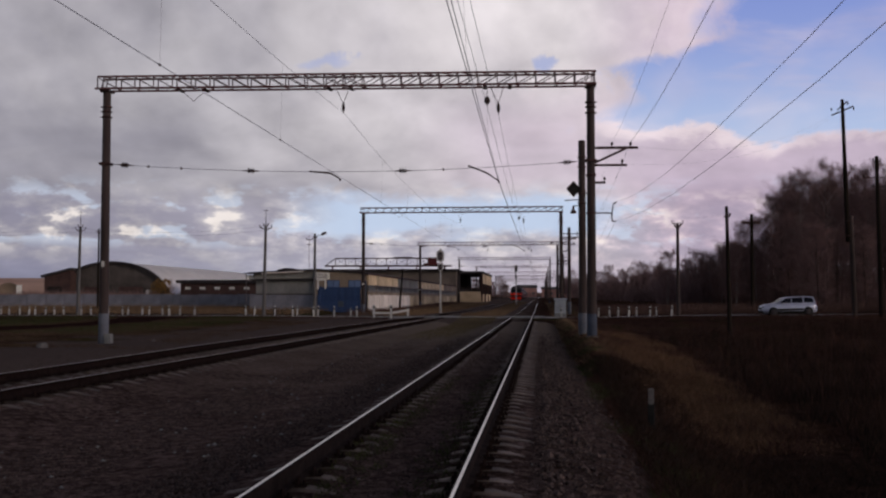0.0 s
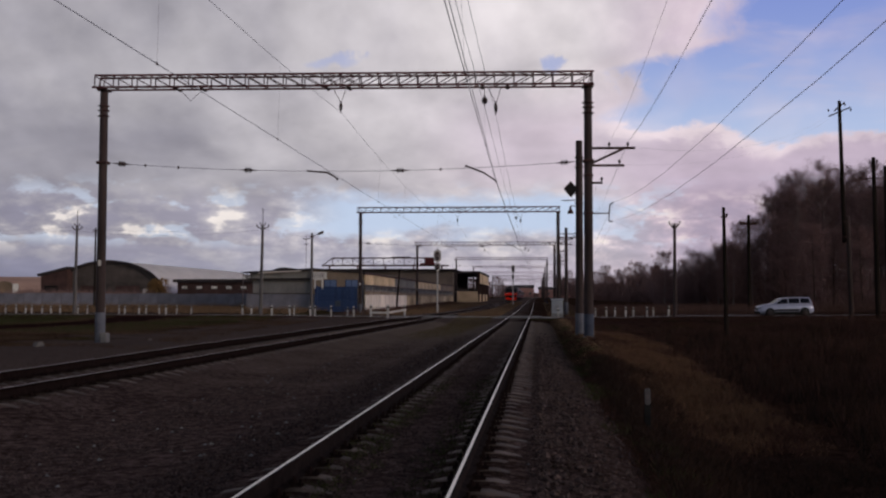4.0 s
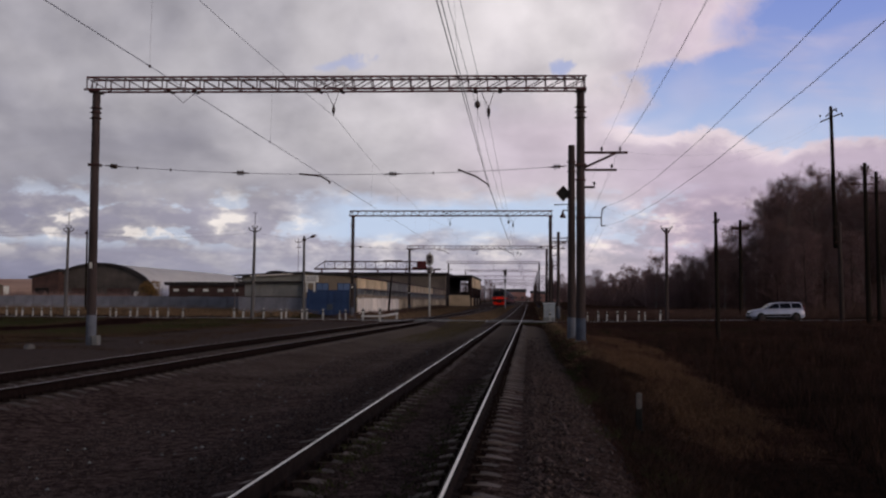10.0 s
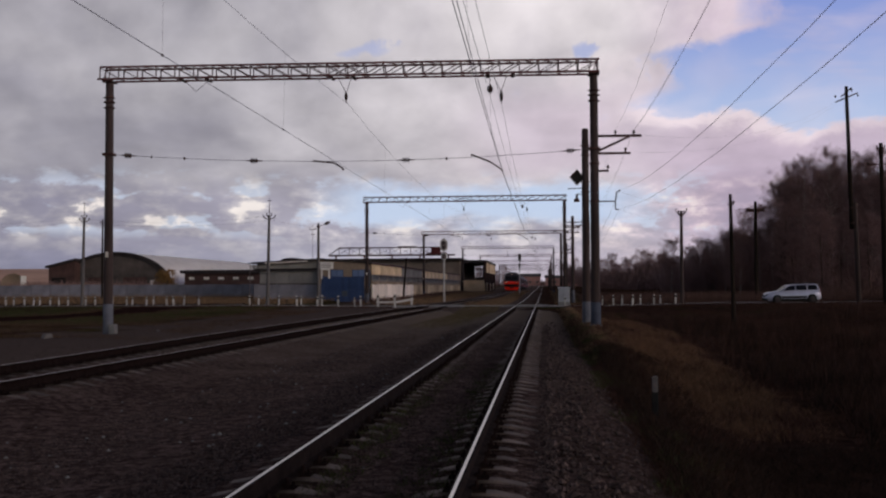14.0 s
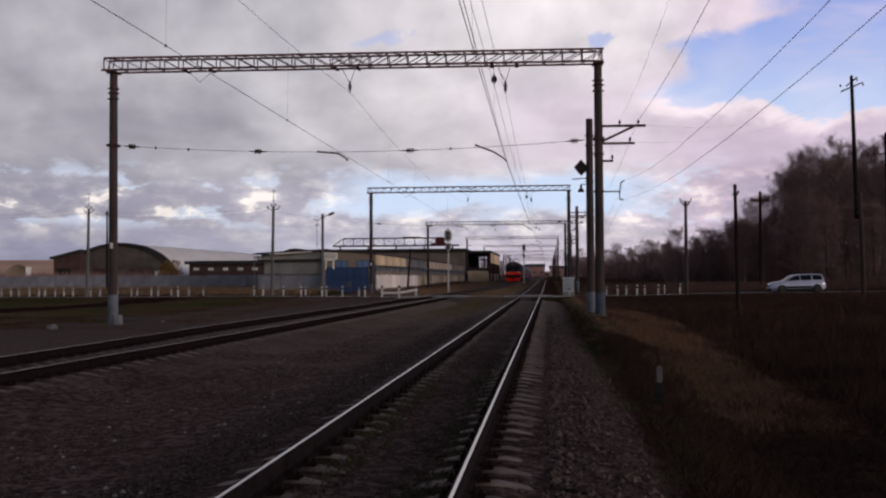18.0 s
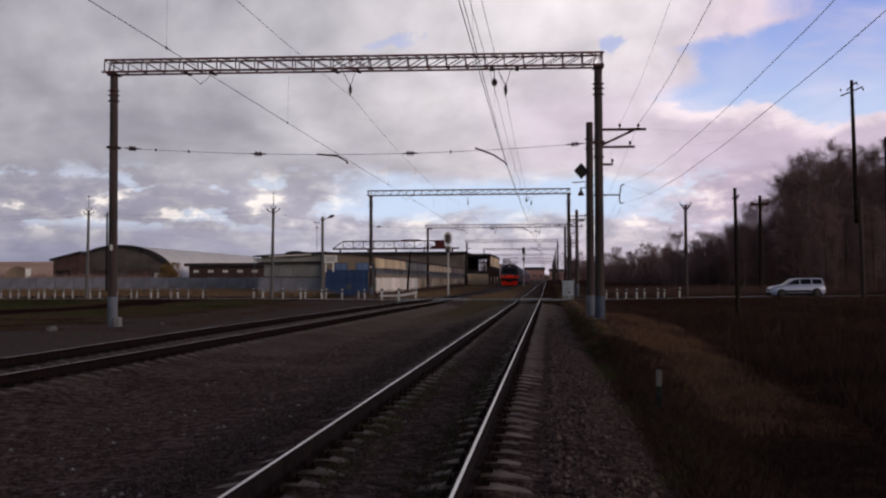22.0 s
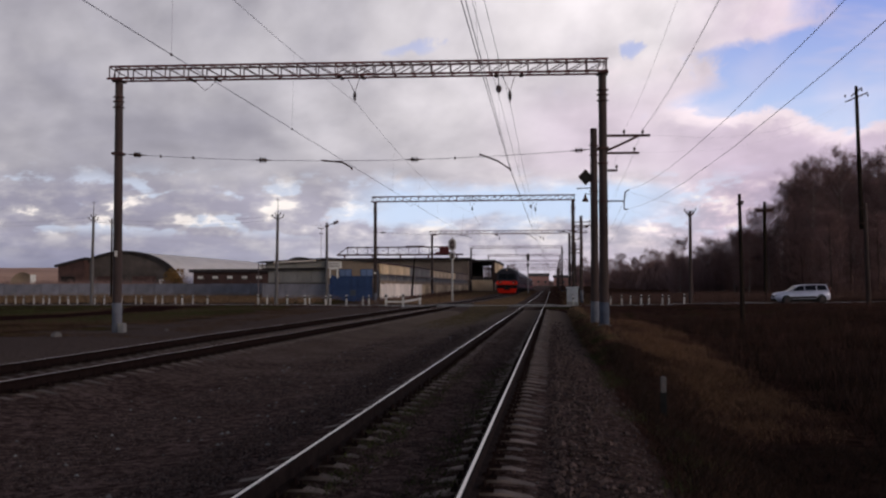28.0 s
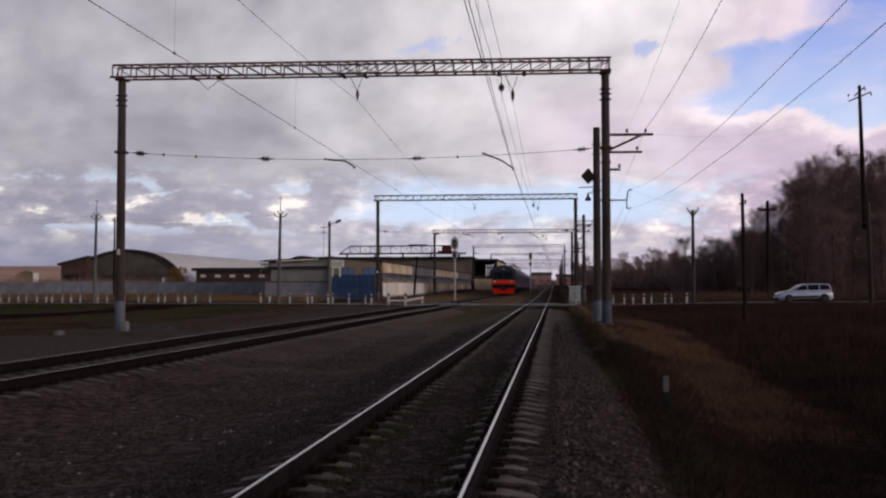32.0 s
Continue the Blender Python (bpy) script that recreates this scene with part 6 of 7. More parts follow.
def lean_to(m, w, d, h0, h1, label):
    """A dark shed under one slanting roof."""
    b = thing("lean_to_shed", m, label, "shed")
    bm = bmesh.new()
    quad = ((0, -0.4), (w, -0.4), (w, h1), (0, h0))
    a, c = [[bm.verts.new((x, y, z)) for x, z in quad] for y in (0, d)]
    for q in range(4):
        bm.faces.new((a[q], a[(q + 1) % 4], c[(q + 1) % 4], c[q]))
    bm.faces.new(a[::-1]), bm.faces.new(c)
    bmesh.ops.recalc_face_normals(bm, faces=bm.faces)
    part("wall", bm, BRICK_DARK, b, "dark red-brown brick wall")
    t = math.atan2(h1 - h0, w)
    part("roof", box(-0.4, math.hypot(w, h1 - h0) + 0.4, -0.5, d + 0.5, 0.02, 0.42), ROOF_DARK, b, "slanting dark roof", m=pose(0, 0, h0, 0, -math.degrees(t), 0))
    # black sheet on the closed wall, standing for the doorway's shaded inside
    part("opening", box(0.6, 3.0, -0.05, 0.1, 0.0, 3.0), BLACK_PAINT, b, "black panel for the shade inside a doorway")
    return b


lean_to(pose(-84.35, 168, 0.4), 4.6, 9, 4.65, 5.75, "dark shed with a slanting roof beside the hangar")


def film_tunnel(m):
    """A small tunnel of sheeting behind the fence."""
    b = thing("sheeted_tunnel", m, "small dun sheeted tunnel with a white end frame behind the fence", "tunnel")
    bm = bmesh.new()
    rows = [[bm.verts.new((1.9 * math.cos(math.pi * i / 14), y, 3.1 * math.sin(math.pi * i / 14) ** 0.7)) for i in range(15)] for y in (0, 2.5, 5)]
    for a, c in zip(rows, rows[1:]):
        for i in range(14):
            bm.faces.new((a[i], a[i + 1], c[i + 1], c[i]))
    bm.faces.new(rows[0])
    part("sheet", bm, DUN_WALL, b, "", True)
    part("end_frame", box(1.0, 1.75, -0.06, 0.0, 0.9, 2.75), SIGN_WHITE, b, "white end frame")
    return b


film_tunnel(pose(-75.6, 140, 0.6, 0, 0, 29))


def far_house(x, y, w, h, label, mat):
    b = thing("far_building", pose(x, y, -0.4), label, "building", "far buildings")
    part("wall", box(0, w, 0, 12, 0, h), mat, b)
    part("roof", extrude_x([(-0.5, h), (12.5, h), (6, h + h * 0.25)], -0.4, w + 0.4), ROOF_DARK, b)
    k_ = max(2, round(w / 4))
    for i in range(k_):
        for z in np.arange(1.2, h - 1.6, 2.9):
            part("window", box(w * (i + 0.5) / k_ - 0.7, w * (i + 0.5) / k_ + 0.7, -0.08, 0.05, float(z), float(z) + 1.4), PANE, b)


# brick red, paled to carry the haze over the far houses
BRICK_RED = surface("hazed_red_brick", (0.32, 0.165, 0.15), (0.44, 0.25, 0.225), 0.3, 0.9, fine=4)
far_house(-15.5, 650, 13, 8.2, "far reddish apartment house behind the line", BRICK_RED)
far_house(0.5, 690, 9, 7.6, "far reddish house behind the line", BRICK_RED)
far_house(8, 640, 12, 7.0, "far pale house behind the line", BRICK_RED)


def far_hill():
    bm = bmesh.new()
    n, rows = 60, []
    for j, (d, up) in enumerate(((0, -6), (300, 24), (700, 50), (1200, 60), (1600, 35))):
        rows.append([bm.verts.new((-1500 + i * 26, 1500 + d + i * 8, -3 + up * (0.55 + 0.45 * math.sin(i * 0.10 + 0.8)) * smooth01((n - i) / 22) + 3 * noise.noise((i * 0.3, j, 0)))) for i in range(n + 1)])
    for a, b in zip(rows, rows[1:]):
        for i in range(n):
            bm.faces.new((a[i], a[i + 1], b[i + 1], b[i]))
    tagged(new("far_hill", to_mesh("far_hill", bm, HILL_MAT, True)), "low far hill of stubble fields", "hill", kind="structure")


far_hill()


# ---- woods ----
def bare_tree(seed, height, spread, birch, density, crown_from=0.22):
    """Meshes of trunk with limbs and of the fine twigs of one leafless tree."""
    rnd = random.Random(seed)
    bm = bmesh.new()
    verts, faces = [], []
    lean = Vector((rnd.uniform(-0.04, 0.04), rnd.uniform(-0.04, 0.04), 1))
    r0 = height * 0.011
    pts = []
    for i in range(7):
        u = i / 6
        pts.append((lean * height * u + Vector((noise.noise((seed, u * 3, 0)) * 0.35, noise.noise((seed, u * 3, 5)) * 0.35, 0)) * u, r0 * (1 - u) ** 0.8 + 0.012))
    for (a, ra), (b, rb) in zip(pts, pts[1:]):
        rod(a, b, ra, rb, 7, bm, False)

    def twig(a, d, l, w):
        s = d.cross(Vector((rnd.uniform(-1, 1), rnd.uniform(-1, 1), rnd.uniform(-1, 1)))).normalized() * w
        k0 = len(verts)
        verts.extend([tuple(a - s), tuple(a + s), tuple(a + d * l)])
        faces.append((k0, k0 + 1, k0 + 2))

    def limb(a, d, l, r, level):
        b = a + d * l
        mid = a + d * l * 0.5 + Vector((0, 0, l * 0.05))
        if level == 0:
            bend = Vector((rnd.uniform(-0.14, 0.14), rnd.uniform(-0.14, 0.14), rnd.uniform(-0.02, 0.12))) * l
            rod(a, mid + bend, r, r * 0.7, 5, bm, False)
            rod(mid + bend, b, r * 0.7, r * 0.3, 5, bm, False)
        n = (9, 6)[level] if level < 2 else 0
        for j in range(n):
            u = 0.3 + 0.7 * (j + rnd.random()) / n
            nd = (d * 0.5 + Vector((rnd.uniform(-1, 1), rnd.uniform(-1, 1), rnd.uniform(-0.3, 0.9)))).normalized()
            p = a.lerp(b, u)
            if level == 0:
                twig(p, nd, l * 0.5, 0.016)
            limb(p, nd, l * rnd.uniform(0.35, 0.6), r * 0.4, level + 1)
        if level >= 1:
            for j in range(density):
                nd = (d * 0.3 + Vector((rnd.uniform(-1, 1), rnd.uniform(-1, 1), rnd.uniform(-0.5, 1.0)))).normalized()
                twig(a.lerp(b, rnd.random()), nd, rnd.uniform(0.3, 0.85), 0.0046)

    n = 22
    for i in range(n):
        u = crown_from + (0.98 - crown_from) * i / n
        ang = i * 2.4 + rnd.uniform(-0.4, 0.4)
        q = min(5, int(u * 6))
        base = pts[q][0].lerp(pts[q + 1][0], u * 6 - q)
        up = 0.6 + 0.9 * u
        d = Vector((math.cos(ang), math.sin(ang), up)).normalized()
        limb(base, d, spread * (0.42 + 0.85 * math.sin(math.pi * min(1, u ** 1.6)) ** 0.8) * rnd.uniform(0.7, 1.1), r0 * 0.42 * (1.1 - u), 0)
    return to_mesh("trunk", bm, BIRCH if birch else BARK), mesh_from("crown", verts, faces, TWIG)


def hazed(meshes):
    """The same tree, with the haze of distance put into a paler brown."""
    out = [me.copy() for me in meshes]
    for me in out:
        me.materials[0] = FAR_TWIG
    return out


TREES = [bare_tree(11 + i, 17.5 + 0.5 * i, 2.9 + 0.2 * (i % 3), i % 2 == 0, 13, 0.3) for i in range(5)]
YOUNG = [bare_tree(31 + i, 9.0 + 0.5 * i, 2.1 + 0.15 * i, i == 1, 12, 0.15) for i in range(4)]


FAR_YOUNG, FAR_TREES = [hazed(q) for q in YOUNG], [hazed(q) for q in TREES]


def plant(kind, meshes, x, y, s, label, group):
    t = thing(kind, pose(x, y, ground_z(x, y) - 0.1, 0, 0, random.uniform(0, 360)), label, "tree", group)
    t.scale = (s, s, s * random.uniform(0.95, 1.05))
    piece("trunk", meshes[0], t, Matrix())
    piece("crown", meshes[1], t, Matrix())


rng_w = random.Random(5)
for i in range(150):
    y = rng_w.uniform(112, 190)
    x = 0.222 * y + 1.2 + rng_w.uniform(0.0, 30.0) * (0.5 + y / 250)
    plant("birch_tree", TREES[i % 5], x, y, rng_w.uniform(0.84, 1.04) * y / 166, "tall leafless tree with a brown haze of twigs in the wood", "tall trees of the wood")
for i in range(11):
    u = i / 10
    plant("birch_tree", TREES[(i * 2) % 5], 28.0 + 7.0 * u + rng_w.uniform(-0.6, 0.6), 146 + rng_w.uniform(0, 14), (9.5 + 7.0 * u) / 18.5 * rng_w.uniform(0.92, 1.06), "leafless tree at the wood's falling edge", "tall trees of the wood")
for i in range(110):
    y = 100 + 330 * rng_w.random() ** 1.25
    x = 24.5 + rng_w.uniform(0, 10) + 0.012 * y
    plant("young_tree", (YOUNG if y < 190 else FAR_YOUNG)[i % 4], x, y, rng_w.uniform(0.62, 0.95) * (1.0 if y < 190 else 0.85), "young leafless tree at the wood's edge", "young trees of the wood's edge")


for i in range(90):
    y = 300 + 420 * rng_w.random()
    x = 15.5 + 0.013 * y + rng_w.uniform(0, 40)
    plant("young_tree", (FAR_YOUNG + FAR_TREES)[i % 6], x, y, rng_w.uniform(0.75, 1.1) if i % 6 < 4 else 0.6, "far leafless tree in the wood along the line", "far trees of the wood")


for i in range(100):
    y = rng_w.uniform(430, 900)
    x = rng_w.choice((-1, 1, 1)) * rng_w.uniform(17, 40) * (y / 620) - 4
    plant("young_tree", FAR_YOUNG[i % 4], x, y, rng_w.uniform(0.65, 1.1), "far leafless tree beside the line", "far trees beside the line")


def thicket(name, label, n, place, seed, h, material):
    """Brush of thin stems, denser than one could count."""
    rng = np.random.default_rng(seed)
    verts, faces = [], []
    for _ in range(n):
        x, y = place(rng)
        z = ground_z(x, y) - 0.05
        hh = h * rng.uniform(0.4, 1.1)
        for _k in range(5):
            dx, dy = rng.normal(0, 0.28 * hh), rng.normal(0, 0.28 * hh)
            w = 0.006 * hh + 0.006
            t = rng.uniform(0, 3.14)
            k0 = len(verts)
            verts += [(x - w * math.cos(t), y - w * math.sin(t), z), (x + w * math.cos(t), y + w * math.sin(t), z), (x + dx, y + dy, z + hh * rng.uniform(0.6, 1.0))]
            faces.append((k0, k0 + 1, k0 + 2))
    return tagged(new(name, mesh_from(name, verts, faces, material)), label, "brush", kind="stuff")


def in_wood(rng):
    y = rng.uniform(98, 260)
    return 23 + 0.03 * y + rng.random() ** 1.3 * 40, y


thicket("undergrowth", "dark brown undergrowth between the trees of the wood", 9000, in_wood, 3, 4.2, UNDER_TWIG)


def deep_wood(rng):
    y = rng.uniform(150, 300)
    return 0.25 * y + 2 + rng.random() * 75, y


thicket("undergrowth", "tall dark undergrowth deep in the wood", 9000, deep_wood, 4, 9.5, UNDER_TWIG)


def low_wood(rng):
    y = rng.uniform(170, 330)
    return y * rng.uniform(0.112, 0.168), y


def mid_wood(rng):
    y = rng.uniform(160, 300)
    return y * rng.uniform(0.165, 0.26), y


thicket("undergrowth", "red-brown undergrowth along the wood's low end", 3600, low_wood, 71, 6.8, FAR_TWIG)
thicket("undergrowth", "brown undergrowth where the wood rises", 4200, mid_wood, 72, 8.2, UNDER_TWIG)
for x, y, s in ((19.4, 110, 0.66), (20.5, 111, 0.70), (17.0, 141, 0.74)):
    plant("young_birch", YOUNG[1], x, y, s, "slim young birch with a pale trunk before the wood", "birches at the wood's edge")
for x, y, s in ((30.6, 124, 0.86), (33.1, 123, 0.9), (36.2, 126, 0.92), (39.0, 124, 0.95)):
    plant("birch_tree", TREES[0], x, y, s, "tall birch with a pale trunk at the wood's edge", "birches at the wood's edge")


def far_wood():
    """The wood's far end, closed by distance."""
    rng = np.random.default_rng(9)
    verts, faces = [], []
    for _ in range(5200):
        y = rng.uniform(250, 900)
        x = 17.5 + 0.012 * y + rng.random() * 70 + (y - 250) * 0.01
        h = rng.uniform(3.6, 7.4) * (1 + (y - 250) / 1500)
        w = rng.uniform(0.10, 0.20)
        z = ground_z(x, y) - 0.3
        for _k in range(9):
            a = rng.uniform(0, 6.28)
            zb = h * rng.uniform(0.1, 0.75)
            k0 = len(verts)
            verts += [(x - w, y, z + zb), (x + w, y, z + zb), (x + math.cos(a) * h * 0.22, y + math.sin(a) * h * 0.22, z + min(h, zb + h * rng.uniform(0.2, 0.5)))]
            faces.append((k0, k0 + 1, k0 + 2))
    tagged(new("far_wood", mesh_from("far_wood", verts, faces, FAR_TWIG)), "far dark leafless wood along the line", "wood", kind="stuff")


far_wood()


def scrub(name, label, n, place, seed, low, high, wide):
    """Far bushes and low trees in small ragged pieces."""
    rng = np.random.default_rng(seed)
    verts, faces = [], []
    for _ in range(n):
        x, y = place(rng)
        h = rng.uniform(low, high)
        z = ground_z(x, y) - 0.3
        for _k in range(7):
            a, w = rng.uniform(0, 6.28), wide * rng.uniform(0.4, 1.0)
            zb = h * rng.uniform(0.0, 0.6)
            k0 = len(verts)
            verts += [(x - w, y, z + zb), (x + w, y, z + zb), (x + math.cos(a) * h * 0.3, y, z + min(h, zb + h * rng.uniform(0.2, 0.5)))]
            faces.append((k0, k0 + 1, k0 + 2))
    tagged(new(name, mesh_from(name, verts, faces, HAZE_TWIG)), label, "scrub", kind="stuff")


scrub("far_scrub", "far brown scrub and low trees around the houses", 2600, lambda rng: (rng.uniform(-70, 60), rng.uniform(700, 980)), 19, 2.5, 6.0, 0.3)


def yellow_bush(x, y, r, h, seed):
    rng = np.random.default_rng(seed)
    t = thing("bush", pose(x, y, ground_z(x, y)), "autumn bush with yellow-brown leaves in the yard", "bush", "autumn bushes")
    bm = bmesh.new()
    for i in range(7):
        a = rng.uniform(0, 6.28)
        rod((0, 0, -0.1), (math.cos(a) * r * 0.6, math.sin(a) * r * 0.6, h * rng.uniform(0.6, 0.9)), 0.05, 0.015, 5, bm)
    part("stems", bm, BARK, t)
    verts, faces = [], []
    for _ in range(900):
        u, a, q = rng.random() ** 0.5, rng.uniform(0, 6.28), rng.uniform(0.25, 1)
        p = np.array([math.cos(a) * r * u * math.sqrt(max(0.05, 1 - (q - 0.5) ** 2 * 2)), math.sin(a) * r * u, h * q])
        k0 = len(verts)
        for _k in range(3):
            verts.append(tuple(p + rng.normal(0, 0.11, 3)))
        faces.append((k0, k0 + 1, k0 + 2))
    ob = new("leaves", mesh_from("leaves", verts, faces, YELLOW_LEAF))
    ob.parent = t


yellow_bush(-59.6, 158, 1.8, 4.0, 1)
yellow_bush(-61.2, 160, 1.4, 3.5, 2)


# ---- grass ----
def tufts(name, label, n, place, seed, h, material):
    rng = np.random.default_rng(seed)
    verts, faces = [], []
    for _ in range(n):
        x, y = place(rng)
        z = ground_z(x, y) - 0.02
        for _k in range(7):
            hh = h * rng.uniform(0.4, 1.2)
            ox, oy = rng.normal(0, 0.07, 2)
            dx, dy = rng.normal(0, 0.75 * hh, 2)
            t = rng.uniform(0, 3.14)
            w = 0.007
            k0 = len(verts)
            verts += [(x + ox - w * math.cos(t), y + oy - w * math.sin(t), z), (x + ox + w * math.cos(t), y + oy + w * math.sin(t), z), (x + ox + dx, y + oy + dy, z + hh)]
            faces.append((k0, k0 + 1, k0 + 2))
    return tagged(new(name, mesh_from(name, verts, faces, material)), label, "grass", kind="stuff")


def right_verge(rng):
    y = 15 + 62 * rng.random() ** 1.2
    x = 1.9 + rng.random() ** 1.3 * (6 + 0.3 * y)
    return (x if not 2.6 < x - 0.03 * y < 3.6 + 0.07 * y else x + 1.0 + 0.09 * y), y


def left_verge(rng):
    y = 46 + 33 * rng.random()
    return (-33.0 - 17 * rng.random() if rng.random() < 0.75 else -26.5 + 6 * rng.random()), y


tufts("dry_grass", "withered brown grass on the slope beside the line", 9000, right_verge, 21, 0.22, DRY_GRASS)
tufts("green_grass", "short dark green grass beside the tracks", 9000, left_verge, 22, 0.18, GREEN_GRASS)


def left_brown(rng):
    while True:
        y = 34 + 42 * rng.random()
        x = -11.5 - 0.06 * y - rng.random() * 20
        if abs(x + 30) > 2.2 and noise.noise((x * 0.2, y * 0.2, 8.0)) > rng.uniform(-0.3, 0.3):
            return x, y


def yard_strip(rng):
    return -66 + rng.random() * 44, 93 + 28 * rng.random() ** 1.2


def wing_strip(rng):
    y = 93 + 110 * rng.random()
    return axis_2(y) - 2.6 - rng.random() * 6.0, y


def wall_foot(rng):
    return -17.9 + 3.2 * rng.random() ** 1.6, 94 + 110 * rng.random()


def road_strip(rng):
    return 4 + rng.random() * 40, 91 + 30 * rng.random() ** 1.2


def between_rails(rng):
    return AXIS_1 + rng.choice((-1, 1)) * rng.uniform(0.25, 0.72), 6.5 + 16 * rng.random() ** 1.3


weeds = tufts("track_weeds", "dark green weeds between the rails", 420, between_rails, 27, 0.07, GREEN_GRASS)
weeds.location.z = 0.25
tufts("brown_grass", "short red-brown grass beside the second track", 8000, left_brown, 23, 0.14, FIELD_GRASS)
tufts("tan_grass", "tall tan grass between the road and the fence", 5000, yard_strip, 24, 0.55, TAN_GRASS)
tufts("tan_grass", "tan grass between the second track and the wall", 4500, wing_strip, 25, 0.40, TAN_GRASS)
tufts("russet_grass", "tall withered grass along the foot of the whitewashed wall", 3200, wall_foot, 29, 0.60, RUSSET_GRASS)
tufts("russet_grass", "red-brown grass and brush behind the road before the wood", 9000, road_strip, 26, 0.95, RUSSET_GRASS)


def far_line(rng):
    y = 89 + 150 * rng.random() ** 1.3
    return rng.choice((rng.uniform(-5.6, -3.6), rng.uniform(1.0, 6.0))), y


tufts("tan_grass", "low brown grass along the tracks beyond the crossing", 3500, far_line, 28, 0.16, TAN_GRASS)


def by_crossing(rng):
    y = 46 + 35 * rng.random() ** 0.7
    return rng.uniform(axis_2(y) + 2.4, AXIS_1 - 2.0), y


def beyond_crossing(rng):
    y = 87.5 + 140 * rng.random() ** 1.5
    return rng.uniform(axis_2(y) + 1.6, AXIS_1 - 1.7), y


tufts("crossing_grass", "thin olive-brown grass between the tracks before the crossing", 2600, by_crossing, 61, 0.10, OLIVE_GRASS).location.z = 0.06
tufts("crossing_grass", "thin tan grass between the tracks beyond the crossing", 2600, beyond_crossing, 62, 0.22, TAN_GRASS).location.z = 0.10


def mound(rng):
    while True:
        y = 14 + 44 * rng.random()
        u = rng.random()
        x = 2.05 + 0.004 * y + u * (2.7 + 0.012 * y)
        fade = min(1.0, u * 4, (1 - u) * 2.2) * smooth01((y - 16.2) / 3) * smooth01((58 - y) / 14)
        if rng.random() < fade and noise.noise((x * 0.45, y * 0.25, 2.5)) > rng.uniform(-0.45, 0.15):
            return x, y


def verge(rng):
    x = rng.uniform(-45, 42)
    return (x if not -12 < x < 1.5 else 2 + abs(x)), rng.uniform(78.6, 80.7)


tufts("mound_grass", "matted brown grass on the mounds beside the ditch", 15000, mound, 31, 0.11, MOUND_GRASS)
def clumps(rng):
    """Places drawn together into clumps."""
    i = int(rng.integers(0, 260))
    q = np.random.default_rng(900 + i)
    y0 = 17 + 55 * q.random() ** 1.2
    x0 = 2.6 + 0.03 * y0 + q.random() * (2 + 0.26 * y0)
    s = 0.12 + 0.25 * q.random()
    return x0 + rng.normal(0, s), y0 + rng.normal(0, s * 1.3)


tufts("grass_clumps", "taller red-brown clumps of withered grass on the slope", 3200, clumps, 35, 0.30, DRY_GRASS)
tufts("grass_clumps", "pale tan clumps of withered grass on the slope", 1600, lambda rng: mound(rng), 36, 0.22, MOUND_GRASS)


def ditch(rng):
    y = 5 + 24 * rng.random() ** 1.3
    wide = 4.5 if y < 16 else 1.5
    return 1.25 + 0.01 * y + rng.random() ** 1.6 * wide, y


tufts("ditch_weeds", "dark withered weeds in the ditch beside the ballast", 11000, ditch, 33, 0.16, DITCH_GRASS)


def shoulder(rng):
    """Single clumps strewn along the edge of the stones."""
    q = np.random.default_rng(700 + int(rng.integers(0, 34)))
    y0 = 9 + 50 * q.random()
    x0 = 0.95 + 0.75 * q.random() - 0.005 * y0
    return x0 + rng.normal(0, 0.15), y0 + rng.normal(0, 0.15 + 0.012 * y0)


def creeping(rng):
    """Patches that reach onto the stones here and there."""
    while True:
        y = 7 + 45 * rng.random() ** 1.3
        x = 1.35 - 0.004 * y + rng.normal(0, 0.35)
        if x > 1.0 - 0.9 * noise.noise((0.0, y * 0.45, 3.3)):
            return x, y


tufts("shoulder_grass", "thin tan grass round the feet of the masts", 3200, lambda rng: (0.9 + 2.3 * rng.random(), 26 + 50 * rng.random()), 39, 0.10, TAN_GRASS)
tufts("shoulder_weeds", "dull green weeds at the ballast's edge", 800, shoulder, 34, 0.15, GREEN_GRASS)
tufts("shoulder_weeds", "withered brown weeds creeping over the edge of the stones", 3000, creeping, 38, 0.10, DRY_GRASS)
tufts("verge_grass", "dull grass along the road's edge", 6000, verge, 32, 0.20, DRY_GRASS)


def brush_right(rng):
    y = 24 + 46 * rng.random()
    return 8 + rng.random() * (8 + 0.25 * y), y


thicket("brush", "dark leafless brush on the rough ground beside the line", 1500, brush_right, 8, 0.8, DRY_GRASS)


def weed_clumps(rng):
    """Clumps of tall dead weeds on the rough ground, thickest beyond the mound."""
    q = np.random.default_rng(1500 + int(rng.integers(0, 150)))
    y0 = 11 + 50 * q.random()
    x0 = 4.9 + 0.02 * y0 + q.random() ** 1.3 * (1.5 + 0.24 * y0)
    s = 0.22 + 0.40 * q.random()
    return x0 + rng.normal(0, s), y0 + rng.normal(0, s * 1.2)


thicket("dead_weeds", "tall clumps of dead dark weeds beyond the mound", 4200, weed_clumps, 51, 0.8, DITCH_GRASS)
thicket("dead_weeds", "thin red-brown dead weeds among the darker ones", 1500, weed_clumps, 52, 0.75, DRY_GRASS)


def by_tunnel(rng):
    return rng.uniform(-94, -71), rng.uniform(133, 138.5)


thicket("brush", "red-brown brush behind the fence beside the sheeted tunnel", 700, by_tunnel, 53, 2.3, RUSSET_GRASS)


def behind_fence(rng):
    x = -74 + 16 * rng.random()
    return x, 127 + 22 * rng.random() ** 1.5


def before_hangar(rng):
    return -86 + 28 * rng.random(), 150 + 14 * rng.random()


